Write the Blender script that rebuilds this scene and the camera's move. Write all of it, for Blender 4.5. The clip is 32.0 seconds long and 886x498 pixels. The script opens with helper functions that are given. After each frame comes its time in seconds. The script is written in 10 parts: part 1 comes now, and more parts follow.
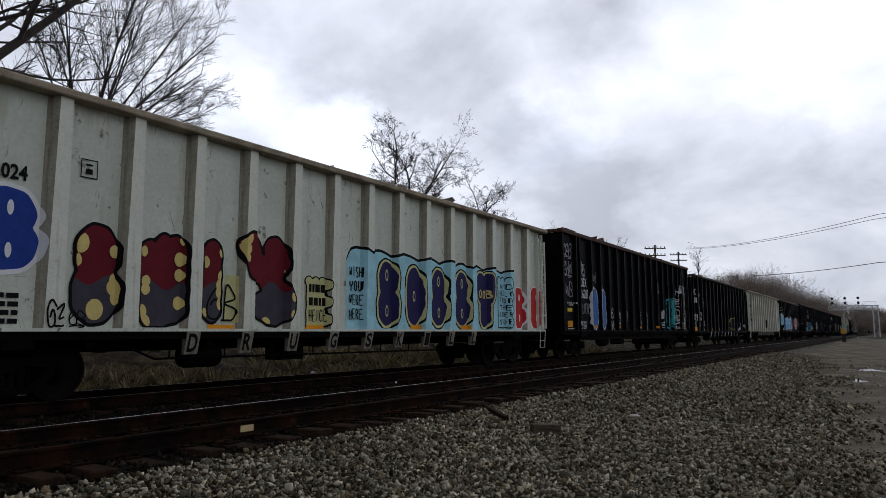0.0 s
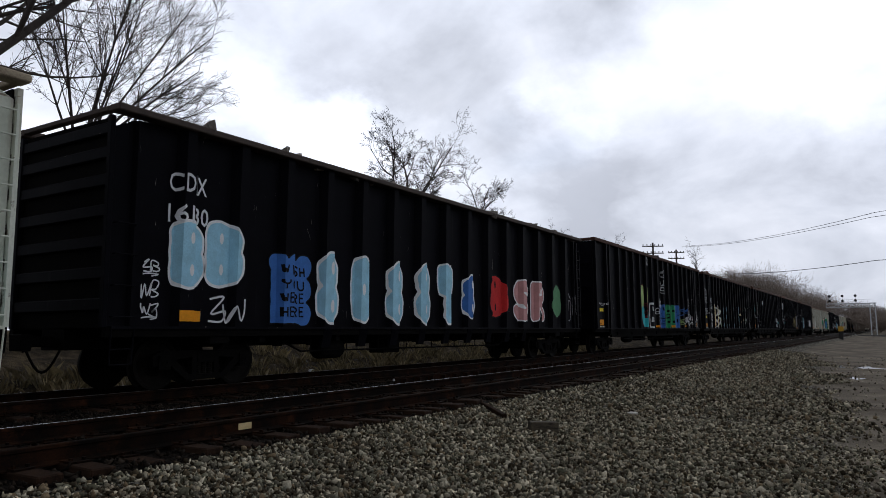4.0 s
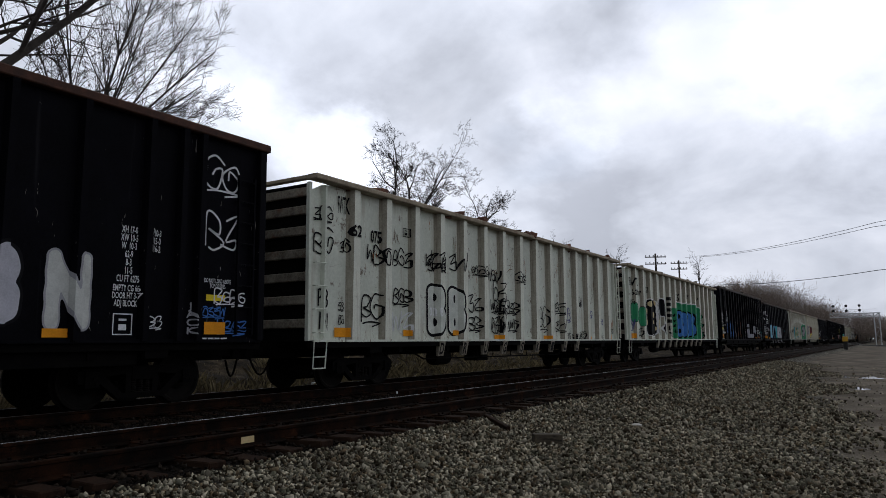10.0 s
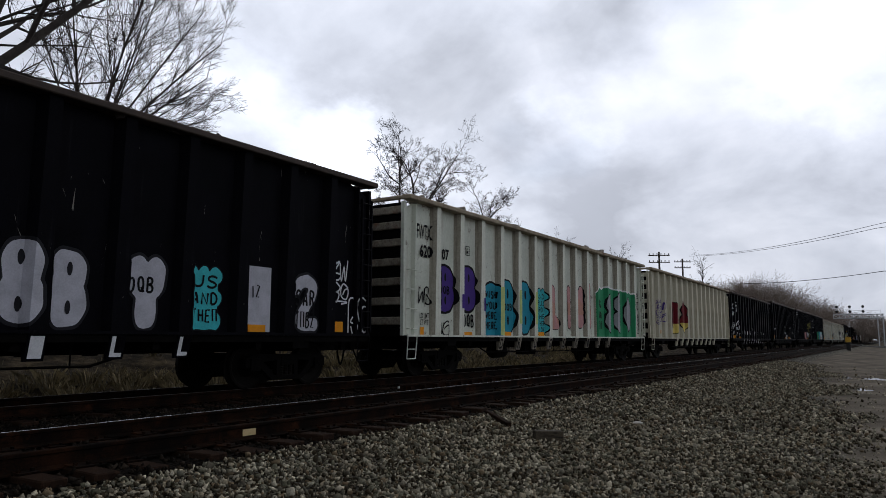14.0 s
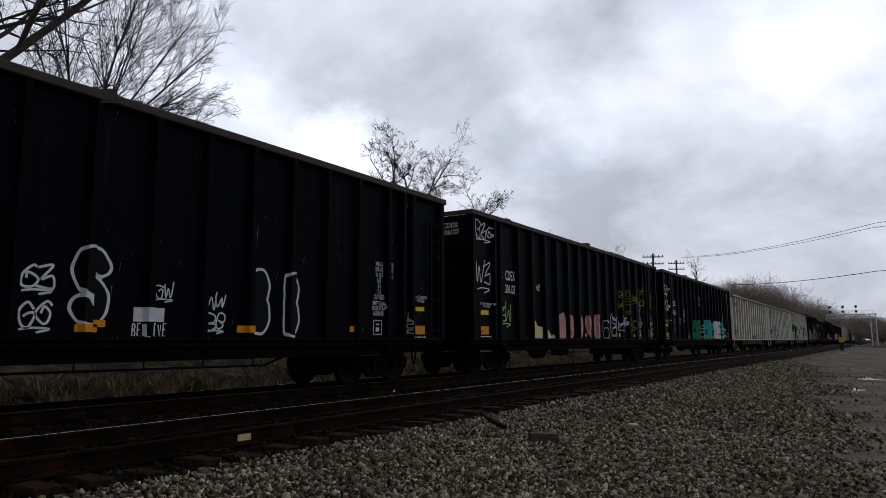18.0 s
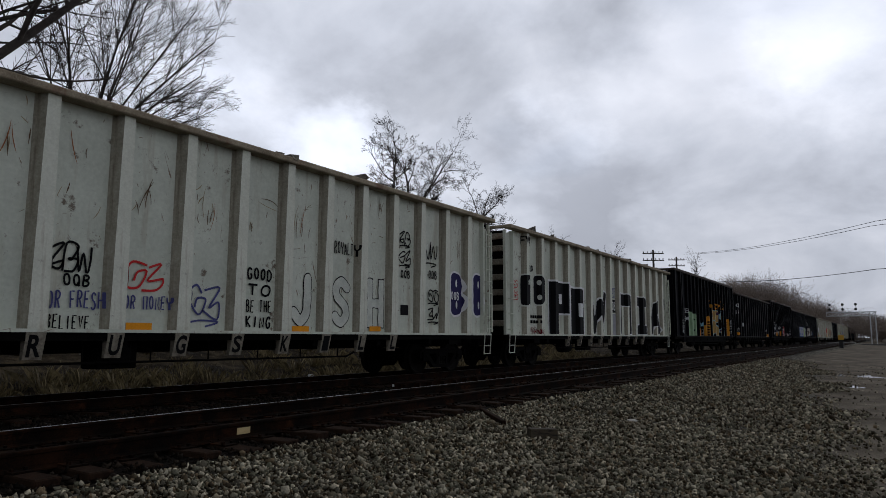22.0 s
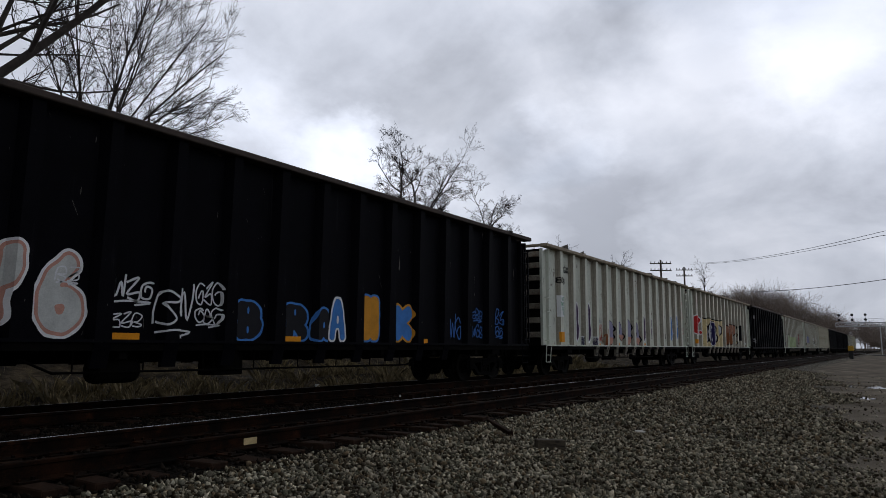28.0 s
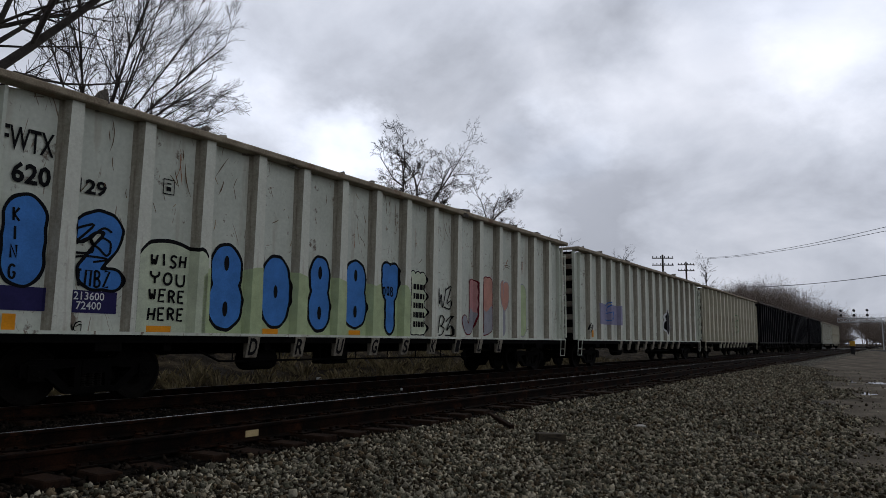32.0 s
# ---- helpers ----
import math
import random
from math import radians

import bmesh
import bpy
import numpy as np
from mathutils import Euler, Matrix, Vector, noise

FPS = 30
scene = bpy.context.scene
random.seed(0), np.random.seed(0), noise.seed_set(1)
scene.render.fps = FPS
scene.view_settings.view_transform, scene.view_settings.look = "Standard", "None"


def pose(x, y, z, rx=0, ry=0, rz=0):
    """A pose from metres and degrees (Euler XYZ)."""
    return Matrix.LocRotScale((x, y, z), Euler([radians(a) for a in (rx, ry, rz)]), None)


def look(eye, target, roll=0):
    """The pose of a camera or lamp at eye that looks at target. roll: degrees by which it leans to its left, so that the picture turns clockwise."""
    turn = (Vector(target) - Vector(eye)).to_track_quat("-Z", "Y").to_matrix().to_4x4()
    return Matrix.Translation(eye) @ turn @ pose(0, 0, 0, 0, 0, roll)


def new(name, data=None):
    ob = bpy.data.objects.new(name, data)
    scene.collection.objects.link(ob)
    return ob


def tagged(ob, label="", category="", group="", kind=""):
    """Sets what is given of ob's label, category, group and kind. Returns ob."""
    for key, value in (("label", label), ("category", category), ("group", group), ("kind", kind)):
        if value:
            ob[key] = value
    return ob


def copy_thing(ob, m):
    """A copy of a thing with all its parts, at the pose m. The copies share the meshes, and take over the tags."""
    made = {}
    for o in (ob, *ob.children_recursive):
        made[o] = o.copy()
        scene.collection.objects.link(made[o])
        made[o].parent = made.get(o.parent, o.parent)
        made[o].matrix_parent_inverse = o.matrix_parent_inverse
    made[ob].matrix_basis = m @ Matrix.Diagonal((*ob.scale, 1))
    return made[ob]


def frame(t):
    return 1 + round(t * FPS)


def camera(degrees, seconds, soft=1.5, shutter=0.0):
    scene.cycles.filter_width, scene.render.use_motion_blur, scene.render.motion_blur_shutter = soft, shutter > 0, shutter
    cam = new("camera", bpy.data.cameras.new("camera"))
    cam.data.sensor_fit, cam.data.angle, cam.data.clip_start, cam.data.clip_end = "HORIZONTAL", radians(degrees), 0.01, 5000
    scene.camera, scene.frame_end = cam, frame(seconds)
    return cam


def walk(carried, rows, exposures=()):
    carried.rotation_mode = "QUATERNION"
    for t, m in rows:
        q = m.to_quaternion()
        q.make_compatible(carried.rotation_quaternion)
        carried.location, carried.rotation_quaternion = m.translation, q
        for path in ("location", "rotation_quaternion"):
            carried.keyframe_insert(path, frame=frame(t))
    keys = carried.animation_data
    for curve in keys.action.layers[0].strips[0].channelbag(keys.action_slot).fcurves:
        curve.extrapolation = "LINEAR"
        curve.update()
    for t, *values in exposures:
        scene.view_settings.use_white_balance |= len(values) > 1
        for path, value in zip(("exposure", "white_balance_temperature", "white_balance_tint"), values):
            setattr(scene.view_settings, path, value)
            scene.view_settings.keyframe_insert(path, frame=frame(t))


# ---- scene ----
cam = camera(64.16, 32.0, 0.8)
EYE = (0.0, 0.0, 0.974)
# seconds, heading from the track's direction, upward tilt, lean
TURNS = (
    (0.0, 31.93, 6.89, -0.40),
    (0.5, 31.79, 6.97, -0.41),
    (1.0, 31.63, 7.04, -0.58),
    (1.5, 31.77, 6.94, -0.72),
    (2.0, 31.77, 6.97, -0.81),
    (2.5, 31.57, 6.83, -0.68),
    (3.0, 31.64, 6.84, -0.51),
    (3.5, 31.77, 6.63, -0.41),
    (5.5, 31.72, 7.12, -0.45),
    (6.0, 31.81, 6.88, -0.69),
    (6.5, 31.94, 6.80, -0.49),
    (7.0, 31.98, 7.10, -0.68),
    (7.5, 32.06, 7.35, -0.61),
    (8.0, 32.02, 7.42, -0.51),
    (8.5, 31.99, 7.23, -0.41),
    (9.0, 31.97, 7.42, -0.46),
    (9.5, 31.76, 7.72, -0.64),
    (10.0, 31.95, 7.68, -0.70),
    (10.5, 32.00, 7.54, -0.70),
    (11.0, 31.81, 7.03, -0.58),
    (11.5, 32.21, 7.59, -0.02),
    (12.0, 32.15, 7.57, 0.02),
    (12.5, 32.14, 7.40, -0.21),
    (13.0, 32.15, 7.52, -0.03),
    (13.5, 31.92, 7.59, -0.06),
    (14.0, 32.23, 7.32, 0.07),
    (14.5, 32.37, 7.04, -0.16),
    (16.5, 31.97, 6.92, -0.42),
    (17.0, 31.89, 7.15, -0.50),
    (17.5, 31.90, 7.56, -0.49),
    (18.0, 31.77, 7.57, -0.38),
    (18.5, 31.88, 7.33, -0.58),
    (19.0, 31.73, 7.09, -0.12),
    (19.5, 31.59, 7.24, -0.16),
    (20.0, 31.60, 6.99, 0.24),
    (20.5, 31.71, 7.28, -0.19),
    (21.0, 31.74, 7.10, 0.12),
    (21.5, 31.76, 7.34, 0.11),
    (22.0, 31.79, 7.17, 0.00),
    (22.5, 31.51, 7.12, -0.12),
    (23.0, 31.96, 7.54, 0.04),
    (23.5, 31.93, 7.77, 0.01),
    (24.0, 31.71, 7.73, -0.17),
    (24.5, 31.68, 8.01, -0.44),
    (25.0, 32.02, 7.89, -0.16),
    (25.5, 31.76, 7.95, -0.07),
    (27.5, 32.25, 7.76, -0.19),
    (28.0, 32.35, 7.99, 0.06),
    (28.5, 32.62, 8.00, -0.01),
    (29.0, 32.60, 8.03, -0.15),
    (29.5, 32.75, 7.99, -0.23),
    (30.0, 32.62, 7.85, -0.16),
    (30.5, 32.55, 7.76, -0.16),
    (31.0, 32.49, 7.64, -0.16),
    (31.5, 32.53, 7.53, 0.16),
    (32.0, 32.50, 7.48, 0.32),
)
walk(cam, [(t, pose(*EYE, 90 + tilt, 0, head - 90) @ pose(0, 0, 0, 0, 0, lean)) for t, head, tilt, lean in TURNS],
     exposures=((0.0, 0.28), (3.0, 0.32), (6.0, 0.42), (9.0, 0.38), (11.0, 0.15), (12.0, 0.22), (13.0, 0.42), (14.0, 0.24), (17.0, 0.14), (20.0, 0.06), (22.0, -0.04), (25.0, 0.0), (28.0, 0.0), (32.0, -0.04)))

# ---- light ----
world = bpy.data.worlds.new("overcast_sky")
scene.world = world
world.use_nodes = True


def node(tree, kind, **sets):
    n = tree.nodes.new(kind)
    for k, val in sets.items():
        if k in n.inputs:
            n.inputs[k].default_value = val
    return n


def build_sky():
    tr = world.node_tree
    tr.nodes.clear()
    ln = tr.links.new
    out = tr.nodes.new("ShaderNodeOutputWorld")
    bg = tr.nodes.new("ShaderNodeBackground")
    sky = tr.nodes.new("ShaderNodeTexSky")
    sky.sky_type, sky.sun_disc = "NISHITA", False
    sky.sun_elevation, sky.sun_rotation = radians(38), radians(SUN_TURN)
    dim = tr.nodes.new("ShaderNodeMixRGB")
    dim.blend_type, dim.inputs[0].default_value = "MULTIPLY", 1.0
    dim.inputs[2].default_value = (0.085, 0.085, 0.085, 1)
    ln(sky.outputs[0], dim.inputs[1])
    co = tr.nodes.new("ShaderNodeTexCoord")
    sep = tr.nodes.new("ShaderNodeSeparateXYZ")
    ln(co.outputs["Generated"], sep.inputs[0])
    up = tr.nodes.new("ShaderNodeMath")
    up.operation, up.inputs[1].default_value = "MAXIMUM", 0.0
    ln(sep.outputs["Z"], up.inputs[0])
    add = tr.nodes.new("ShaderNodeMath")
    add.operation, add.inputs[1].default_value = "ADD", 0.42
    ln(up.outputs[0], add.inputs[0])
    flat = []
    for axis in "XY":
        div = tr.nodes.new("ShaderNodeMath")
        div.operation = "DIVIDE"
        ln(sep.outputs[axis], div.inputs[0])
        ln(add.outputs[0], div.inputs[1])
        flat.append(div)
    com = tr.nodes.new("ShaderNodeCombineXYZ")
    ln(flat[0].outputs[0], com.inputs[0])
    ln(flat[1].outputs[0], com.inputs[1])
    com.inputs[2].default_value = CLOUD_SEED
    big = tr.nodes.new("ShaderNodeTexNoise")
    big.inputs["Scale"].default_value = 2.3
    big.inputs["Detail"].default_value = 7.0
    big.inputs["Roughness"].default_value = 0.54
    big.inputs["Distortion"].default_value = 0.25
    ln(com.outputs[0], big.inputs["Vector"])
    ramp = tr.nodes.new("ShaderNodeValToRGB")
    el = ramp.color_ramp.elements
    el[0].position, el[0].color = 0.36, (0.425, 0.452, 0.525, 1)
    el[1].position, el[1].color = 0.66, (0.77, 0.80, 0.895, 1)
    mid = ramp.color_ramp.elements.new(0.49)
    mid.color = (0.575, 0.61, 0.70, 1)
    ln(big.outputs[0], ramp.inputs[0])
    hol = tr.nodes.new("ShaderNodeTexNoise")
    hol.inputs["Scale"].default_value = 0.9
    hol.inputs["Detail"].default_value = 4.0
    off = tr.nodes.new("ShaderNodeVectorMath")
    off.operation, off.inputs[1].default_value = "ADD", (7.3, 2.1, 4.0)
    ln(com.outputs[0], off.inputs[0])
    ln(off.outputs[0], hol.inputs["Vector"])
    thin = tr.nodes.new("ShaderNodeMapRange")
    thin.inputs["From Min"].default_value, thin.inputs["From Max"].default_value = 0.62, 0.74
    thin.inputs["To Max"].default_value = 0.55
    ln(hol.outputs[0], thin.inputs["Value"])
    mix = tr.nodes.new("ShaderNodeMixRGB")
    ln(thin.outputs[0], mix.inputs[0])
    ln(ramp.outputs[0], mix.inputs[1])
    ln(dim.outputs[0], mix.inputs[2])
    # banks and gaps of the cloud cover, their edges torn by noise
    torn = tr.nodes.new("ShaderNodeTexNoise")
    torn.inputs["Scale"].default_value, torn.inputs["Detail"].default_value = 5.0, 6.0
    torn.inputs["Roughness"].default_value = 0.62
    ln(com.outputs[0], torn.inputs["Vector"])
    bend = tr.nodes.new("ShaderNodeVectorMath")
    bend.operation, bend.inputs[1].default_value = "SUBTRACT", (0.5, 0.5, 0.5)
    ln(torn.outputs["Color"], bend.inputs[0])
    tear = tr.nodes.new("ShaderNodeVectorMath")
    tear.operation = "SCALE"
    tear.inputs["Scale"].default_value = 0.22
    ln(bend.outputs[0], tear.inputs[0])
    moved = tr.nodes.new("ShaderNodeVectorMath")
    moved.operation = "ADD"
    ln(co.outputs["Generated"], moved.inputs[0])
    ln(tear.outputs[0], moved.inputs[1])
    total = None
    for x, y, z, wide, gain in CLOUDS:
        away = tr.nodes.new("ShaderNodeVectorMath")
        away.operation, away.inputs[1].default_value = "DISTANCE", (x, y, z)
        ln(moved.outputs[0], away.inputs[0])
        near = tr.nodes.new("ShaderNodeMapRange")
        near.interpolation_type = "SMOOTHSTEP"
        near.inputs["From Min"].default_value, near.inputs["From Max"].default_value = wide, 0.15 * wide
        near.inputs["To Min"].default_value, near.inputs["To Max"].default_value = 0.0, gain
        ln(away.outputs["Value"], near.inputs["Value"])
        if total is None:
            total = near.outputs[0]
        else:
            plus = tr.nodes.new("ShaderNodeMath")
            ln(total, plus.inputs[0])
            ln(near.outputs[0], plus.inputs[1])
            total = plus.outputs[0]
    share = tr.nodes.new("ShaderNodeMath")
    share.inputs[1].default_value = 1.0
    ln(total, share.inputs[0])
    banks = tr.nodes.new("ShaderNodeVectorMath")
    banks.operation = "SCALE"
    ln(mix.outputs[0], banks.inputs[0])
    ln(share.outputs[0], banks.inputs["Scale"])
    mix = banks
    # the hidden sun stands ahead, behind the cloud: the sky fades away from it
    way = tr.nodes.new("ShaderNodeVectorMath")
    way.operation = "DOT_PRODUCT"
    a, e = radians(SUN_TURN), radians(38)
    way.inputs[1].default_value = (math.cos(a) * math.cos(e), math.sin(a) * math.cos(e), math.sin(e))
    ln(co.outputs["Generated"], way.inputs[0])
    fade = tr.nodes.new("ShaderNodeMapRange")
    fade.interpolation_type = "SMOOTHSTEP"
    fade.inputs["From Min"].default_value, fade.inputs["From Max"].default_value = -0.9, 0.9
    fade.inputs["To Min"].default_value, fade.inputs["To Max"].default_value = 0.42, 1.00
    ln(way.outputs["Value"], fade.inputs["Value"])
    # overhead, out of view, added dimming lowers the light on the ground
    deep = tr.nodes.new("ShaderNodeMapRange")
    deep.interpolation_type = "SMOOTHSTEP"
    deep.inputs["From Min"].default_value, deep.inputs["From Max"].default_value = 0.40, 0.85
    deep.inputs["To Min"].default_value, deep.inputs["To Max"].default_value = 1.0, 0.16
    ln(sep.outputs["Z"], deep.inputs["Value"])
    both = tr.nodes.new("ShaderNodeMath")
    both.operation = "MULTIPLY"
    ln(fade.outputs[0], both.inputs[0])
    ln(deep.outputs[0], both.inputs[1])
    # distance greys the lowest sky
    haze = tr.nodes.new("ShaderNodeMapRange")
    haze.interpolation_type = "SMOOTHSTEP"
    haze.inputs["From Min"].default_value, haze.inputs["From Max"].default_value = 0.0, 0.30
    haze.inputs["To Min"].default_value, haze.inputs["To Max"].default_value = 0.74, 1.0
    ln(sep.outputs["Z"], haze.inputs["Value"])
    grey = tr.nodes.new("ShaderNodeMath")
    grey.operation = "MULTIPLY"
    ln(both.outputs[0], grey.inputs[0])
    ln(haze.outputs[0], grey.inputs[1])
    both = grey
    lit = tr.nodes.new("ShaderNodeVectorMath")
    lit.operation = "SCALE"
    ln(mix.outputs[0], lit.inputs[0])
    ln(both.outputs[0], lit.inputs["Scale"])
    ln(lit.outputs[0], bg.inputs[0])
    bg.inputs[1].default_value = SKY
    ln(bg.outputs[0], out.inputs[0])


# directions, widths and strengths of the darker banks and brighter gaps
CLOUDS = ((0.728, 0.582, 0.362, 0.18, -0.05), (0.805, 0.485, 0.345, 0.15, -0.14), (0.772, 0.557, 0.315, 0.09, -0.08), (0.846, 0.393, 0.365, 0.12, -0.08),
          (0.862, 0.301, 0.420, 0.10, -0.16), (0.728, 0.631, 0.262, 0.105, 0.45), (0.889, 0.364, 0.270, 0.09, 0.16), (0.928, 0.043, 0.369, 0.15, 0.20),
          (0.951, 0.184, 0.250, 0.22, -0.08), (0.97, 0.10, 0.12, 0.25, -0.04), (0.60, 0.74, 0.30, 0.16, 0.25))
SUN_TURN, CLOUD_SEED, SKY = 6, 5.2, 1.17
build_sky()
sun = new("sun", bpy.data.lights.new("sun", "SUN"))
sun.data.energy, sun.data.angle, sun.data.color = 0.45, radians(30), (1.0, 0.96, 0.9)
sun.matrix_basis = look((62, 4, 48.5), (0, 0, 0))

# ---- materials ----


def surface(name, dark, light, rough=0.6, metal=0.0, scale=6.0, fine=60.0, bump=0.15, spread=(0.35, 0.65), streak=None, island=0.0, stain=None, gloss=0.35, scrape=(), scrape_tint=(0.17, 0.11, 0.05), shades=()):
    """A painted or worn surface: two scales of noise between two colours, a fine relief, and streaks or stains."""
    m = bpy.data.materials.new(name)
    m.use_nodes = True
    tr = m.node_tree
    ln = tr.links.new
    bsdf = tr.nodes["Principled BSDF"]
    co = tr.nodes.new("ShaderNodeTexCoord")
    n1 = node(tr, "ShaderNodeTexNoise", Scale=scale, Detail=6.0, Roughness=0.6)
    n2 = node(tr, "ShaderNodeTexNoise", Scale=fine, Detail=4.0, Roughness=0.65)
    for n in (n1, n2):
        ln(co.outputs["Object"], n.inputs["Vector"])
    mixn = tr.nodes.new("ShaderNodeMixRGB")
    mixn.inputs[0].default_value = 0.4
    ln(n1.outputs[0], mixn.inputs[1])
    ln(n2.outputs[0], mixn.inputs[2])
    ramp = tr.nodes.new("ShaderNodeValToRGB")
    e = ramp.color_ramp.elements
    e[0].position, e[0].color = spread[0], (*dark, 1)
    e[1].position, e[1].color = spread[1], (*light, 1)
    ln(mixn.outputs[0], ramp.inputs[0])
    col = ramp.outputs[0]
    if streak:
        mp = tr.nodes.new("ShaderNodeMapping")
        mp.inputs["Scale"].default_value = streak[1]
        ln(co.outputs["Object"], mp.inputs[0])
        sn = node(tr, "ShaderNodeTexNoise", Scale=1.0, Detail=5.0, Roughness=0.6)
        ln(mp.outputs[0], sn.inputs["Vector"])
        rg = tr.nodes.new("ShaderNodeMapRange")
        rg.inputs["From Min"].default_value, rg.inputs["From Max"].default_value = streak[2]
        rg.inputs["To Max"].default_value = streak[3]
        ln(sn.outputs[0], rg.inputs["Value"])
        mx = tr.nodes.new("ShaderNodeMixRGB")
        mx.inputs[2].default_value = (*streak[0], 1)
        ln(rg.outputs[0], mx.inputs[0])
        ln(col, mx.inputs[1])
        col = mx.outputs[0]
    for way, share in scrape:
        mp = tr.nodes.new("ShaderNodeMapping")
        mp.vector_type = "TEXTURE"
        mp.inputs["Rotation"].default_value = (0, radians(way), 0)
        mp.inputs["Scale"].default_value = (0.055, 1.0, 0.55)
        ln(co.outputs["Object"], mp.inputs[0])
        sn = node(tr, "ShaderNodeTexNoise", Scale=1.0, Detail=3.0, Roughness=0.6, Distortion=0.8)
        ln(mp.outputs[0], sn.inputs["Vector"])
        rg = tr.nodes.new("ShaderNodeMapRange")
        rg.inputs["From Min"].default_value, rg.inputs["From Max"].default_value = share, share + 0.03
        rg.inputs["To Max"].default_value = 0.8
        clump = tr.nodes.new("ShaderNodeMath")
        clump.operation, clump.inputs[1].default_value = "MULTIPLY_ADD", 0.30
        ln(n1.outputs[0], clump.inputs[0])
        ln(sn.outputs[0], clump.inputs[2])
        ln(clump.outputs[0], rg.inputs["Value"])
        mx = tr.nodes.new("ShaderNodeMixRGB")
        mx.inputs[2].default_value = (*scrape_tint, 1)
        ln(rg.outputs[0], mx.inputs[0])
        ln(col, mx.inputs[1])
        col = mx.outputs[0]
    if stain:
        sn = node(tr, "ShaderNodeTexNoise", Scale=stain[1], Detail=8.0, Roughness=0.7)
        ln(co.outputs["Object"], sn.inputs["Vector"])
        rg = tr.nodes.new("ShaderNodeMapRange")
        rg.inputs["From Min"].default_value, rg.inputs["From Max"].default_value = stain[2]
        rg.inputs["To Max"].default_value = stain[3]
        ln(sn.outputs[0], rg.inputs["Value"])
        mx = tr.nodes.new("ShaderNodeMixRGB")
        mx.inputs[2].default_value = (*stain[0], 1)
        ln(rg.outputs[0], mx.inputs[0])
        ln(col, mx.inputs[1])
        col = mx.outputs[0]
    if island:
        geo = tr.nodes.new("ShaderNodeNewGeometry")
        rg = tr.nodes.new("ShaderNodeMapRange")
        rg.inputs["To Min"].default_value, rg.inputs["To Max"].default_value = 1 - island, 1 + island
        ln(geo.outputs["Random Per Island"], rg.inputs["Value"])
        mx = tr.nodes.new("ShaderNodeVectorMath")
        mx.operation = "SCALE"
        ln(col, mx.inputs[0])
        ln(rg.outputs[0], mx.inputs["Scale"])
        col = mx.outputs[0]
    if shades:
        geo = tr.nodes.new("ShaderNodeNewGeometry")
        pick = tr.nodes.new("ShaderNodeValToRGB")
        pick.color_ramp.interpolation = "CONSTANT"
        es = pick.color_ramp.elements
        while len(es) < len(shades):
            es.new(0.5)
        for k, (e2, c) in enumerate(zip(es, shades)):
            e2.position, e2.color = k / len(shades), (*c, 1)
        ln(geo.outputs["Random Per Island"], pick.inputs[0])
        mx = tr.nodes.new("ShaderNodeMixRGB")
        mx.blend_type, mx.inputs[0].default_value = "MULTIPLY", 1.0
        ln(col, mx.inputs[1])
        ln(pick.outputs[0], mx.inputs[2])
        col = mx.outputs[0]
    ln(col, bsdf.inputs["Base Color"])
    bsdf.inputs["Metallic"].default_value = metal
    bsdf.inputs["Specular IOR Level"].default_value = gloss
    rr = tr.nodes.new("ShaderNodeMapRange")
    rr.inputs["To Min"].default_value, rr.inputs["To Max"].default_value = max(rough - 0.12, 0.03), min(rough + 0.15, 1)
    ln(n1.outputs[0], rr.inputs["Value"])
    ln(rr.outputs[0], bsdf.inputs["Roughness"])
    if bump:
        bp = tr.nodes.new("ShaderNodeBump")
        bp.inputs["Strength"].default_value = bump
        bp.inputs["Distance"].default_value = 0.02
        ln(mixn.outputs[0], bp.inputs["Height"])
        ln(bp.outputs[0], bsdf.inputs["Normal"])
    return m


WHITE = surface("weathered_white_paint", (0.49, 0.52, 0.435), (0.68, 0.71, 0.61), 0.6, scale=0.7, fine=14, bump=0.06,
                streak=((0.27, 0.19, 0.10), (3.0, 3.0, 0.35), (0.56, 0.74), 0.55), stain=((0.10, 0.055, 0.030), 2.1, (0.61, 0.665), 0.85),
                scrape=((8, 0.83), (-24, 0.84), (48, 0.855), (76, 0.85)), scrape_tint=(0.15, 0.085, 0.038))
RUSTY_END_SHADED_FOOT = surface("rusty_end_and_shaded_foot_steel", (0.07, 0.05, 0.035), (0.36, 0.33, 0.26), 0.85, scale=2.2, fine=20, bump=0.2, stain=((0.16, 0.065, 0.025), 1.6, (0.54, 0.66), 0.8))
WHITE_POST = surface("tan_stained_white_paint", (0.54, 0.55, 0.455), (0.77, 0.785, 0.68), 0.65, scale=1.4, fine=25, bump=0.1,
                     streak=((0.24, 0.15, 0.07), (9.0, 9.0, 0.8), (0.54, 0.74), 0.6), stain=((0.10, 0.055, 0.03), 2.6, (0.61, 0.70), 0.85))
SHADED_GRIMY_SIDE = surface("stained_and_shaded_post_side", (0.21, 0.19, 0.14), (0.46, 0.44, 0.36), 0.8, scale=1.6, fine=22, bump=0.12,
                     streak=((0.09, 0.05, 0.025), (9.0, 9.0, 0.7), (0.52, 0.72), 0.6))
BLACK = surface("weathered_black_paint", (0.0016, 0.0016, 0.0024), (0.0052, 0.0052, 0.0075), 0.5, gloss=0.02, scale=1.5, fine=30, bump=0.06,
                streak=((0.05, 0.048, 0.05), (7.0, 7.0, 0.4), (0.62, 0.80), 0.3), scrape=((4, 0.875), (-25, 0.905)), scrape_tint=(0.30, 0.28, 0.25))
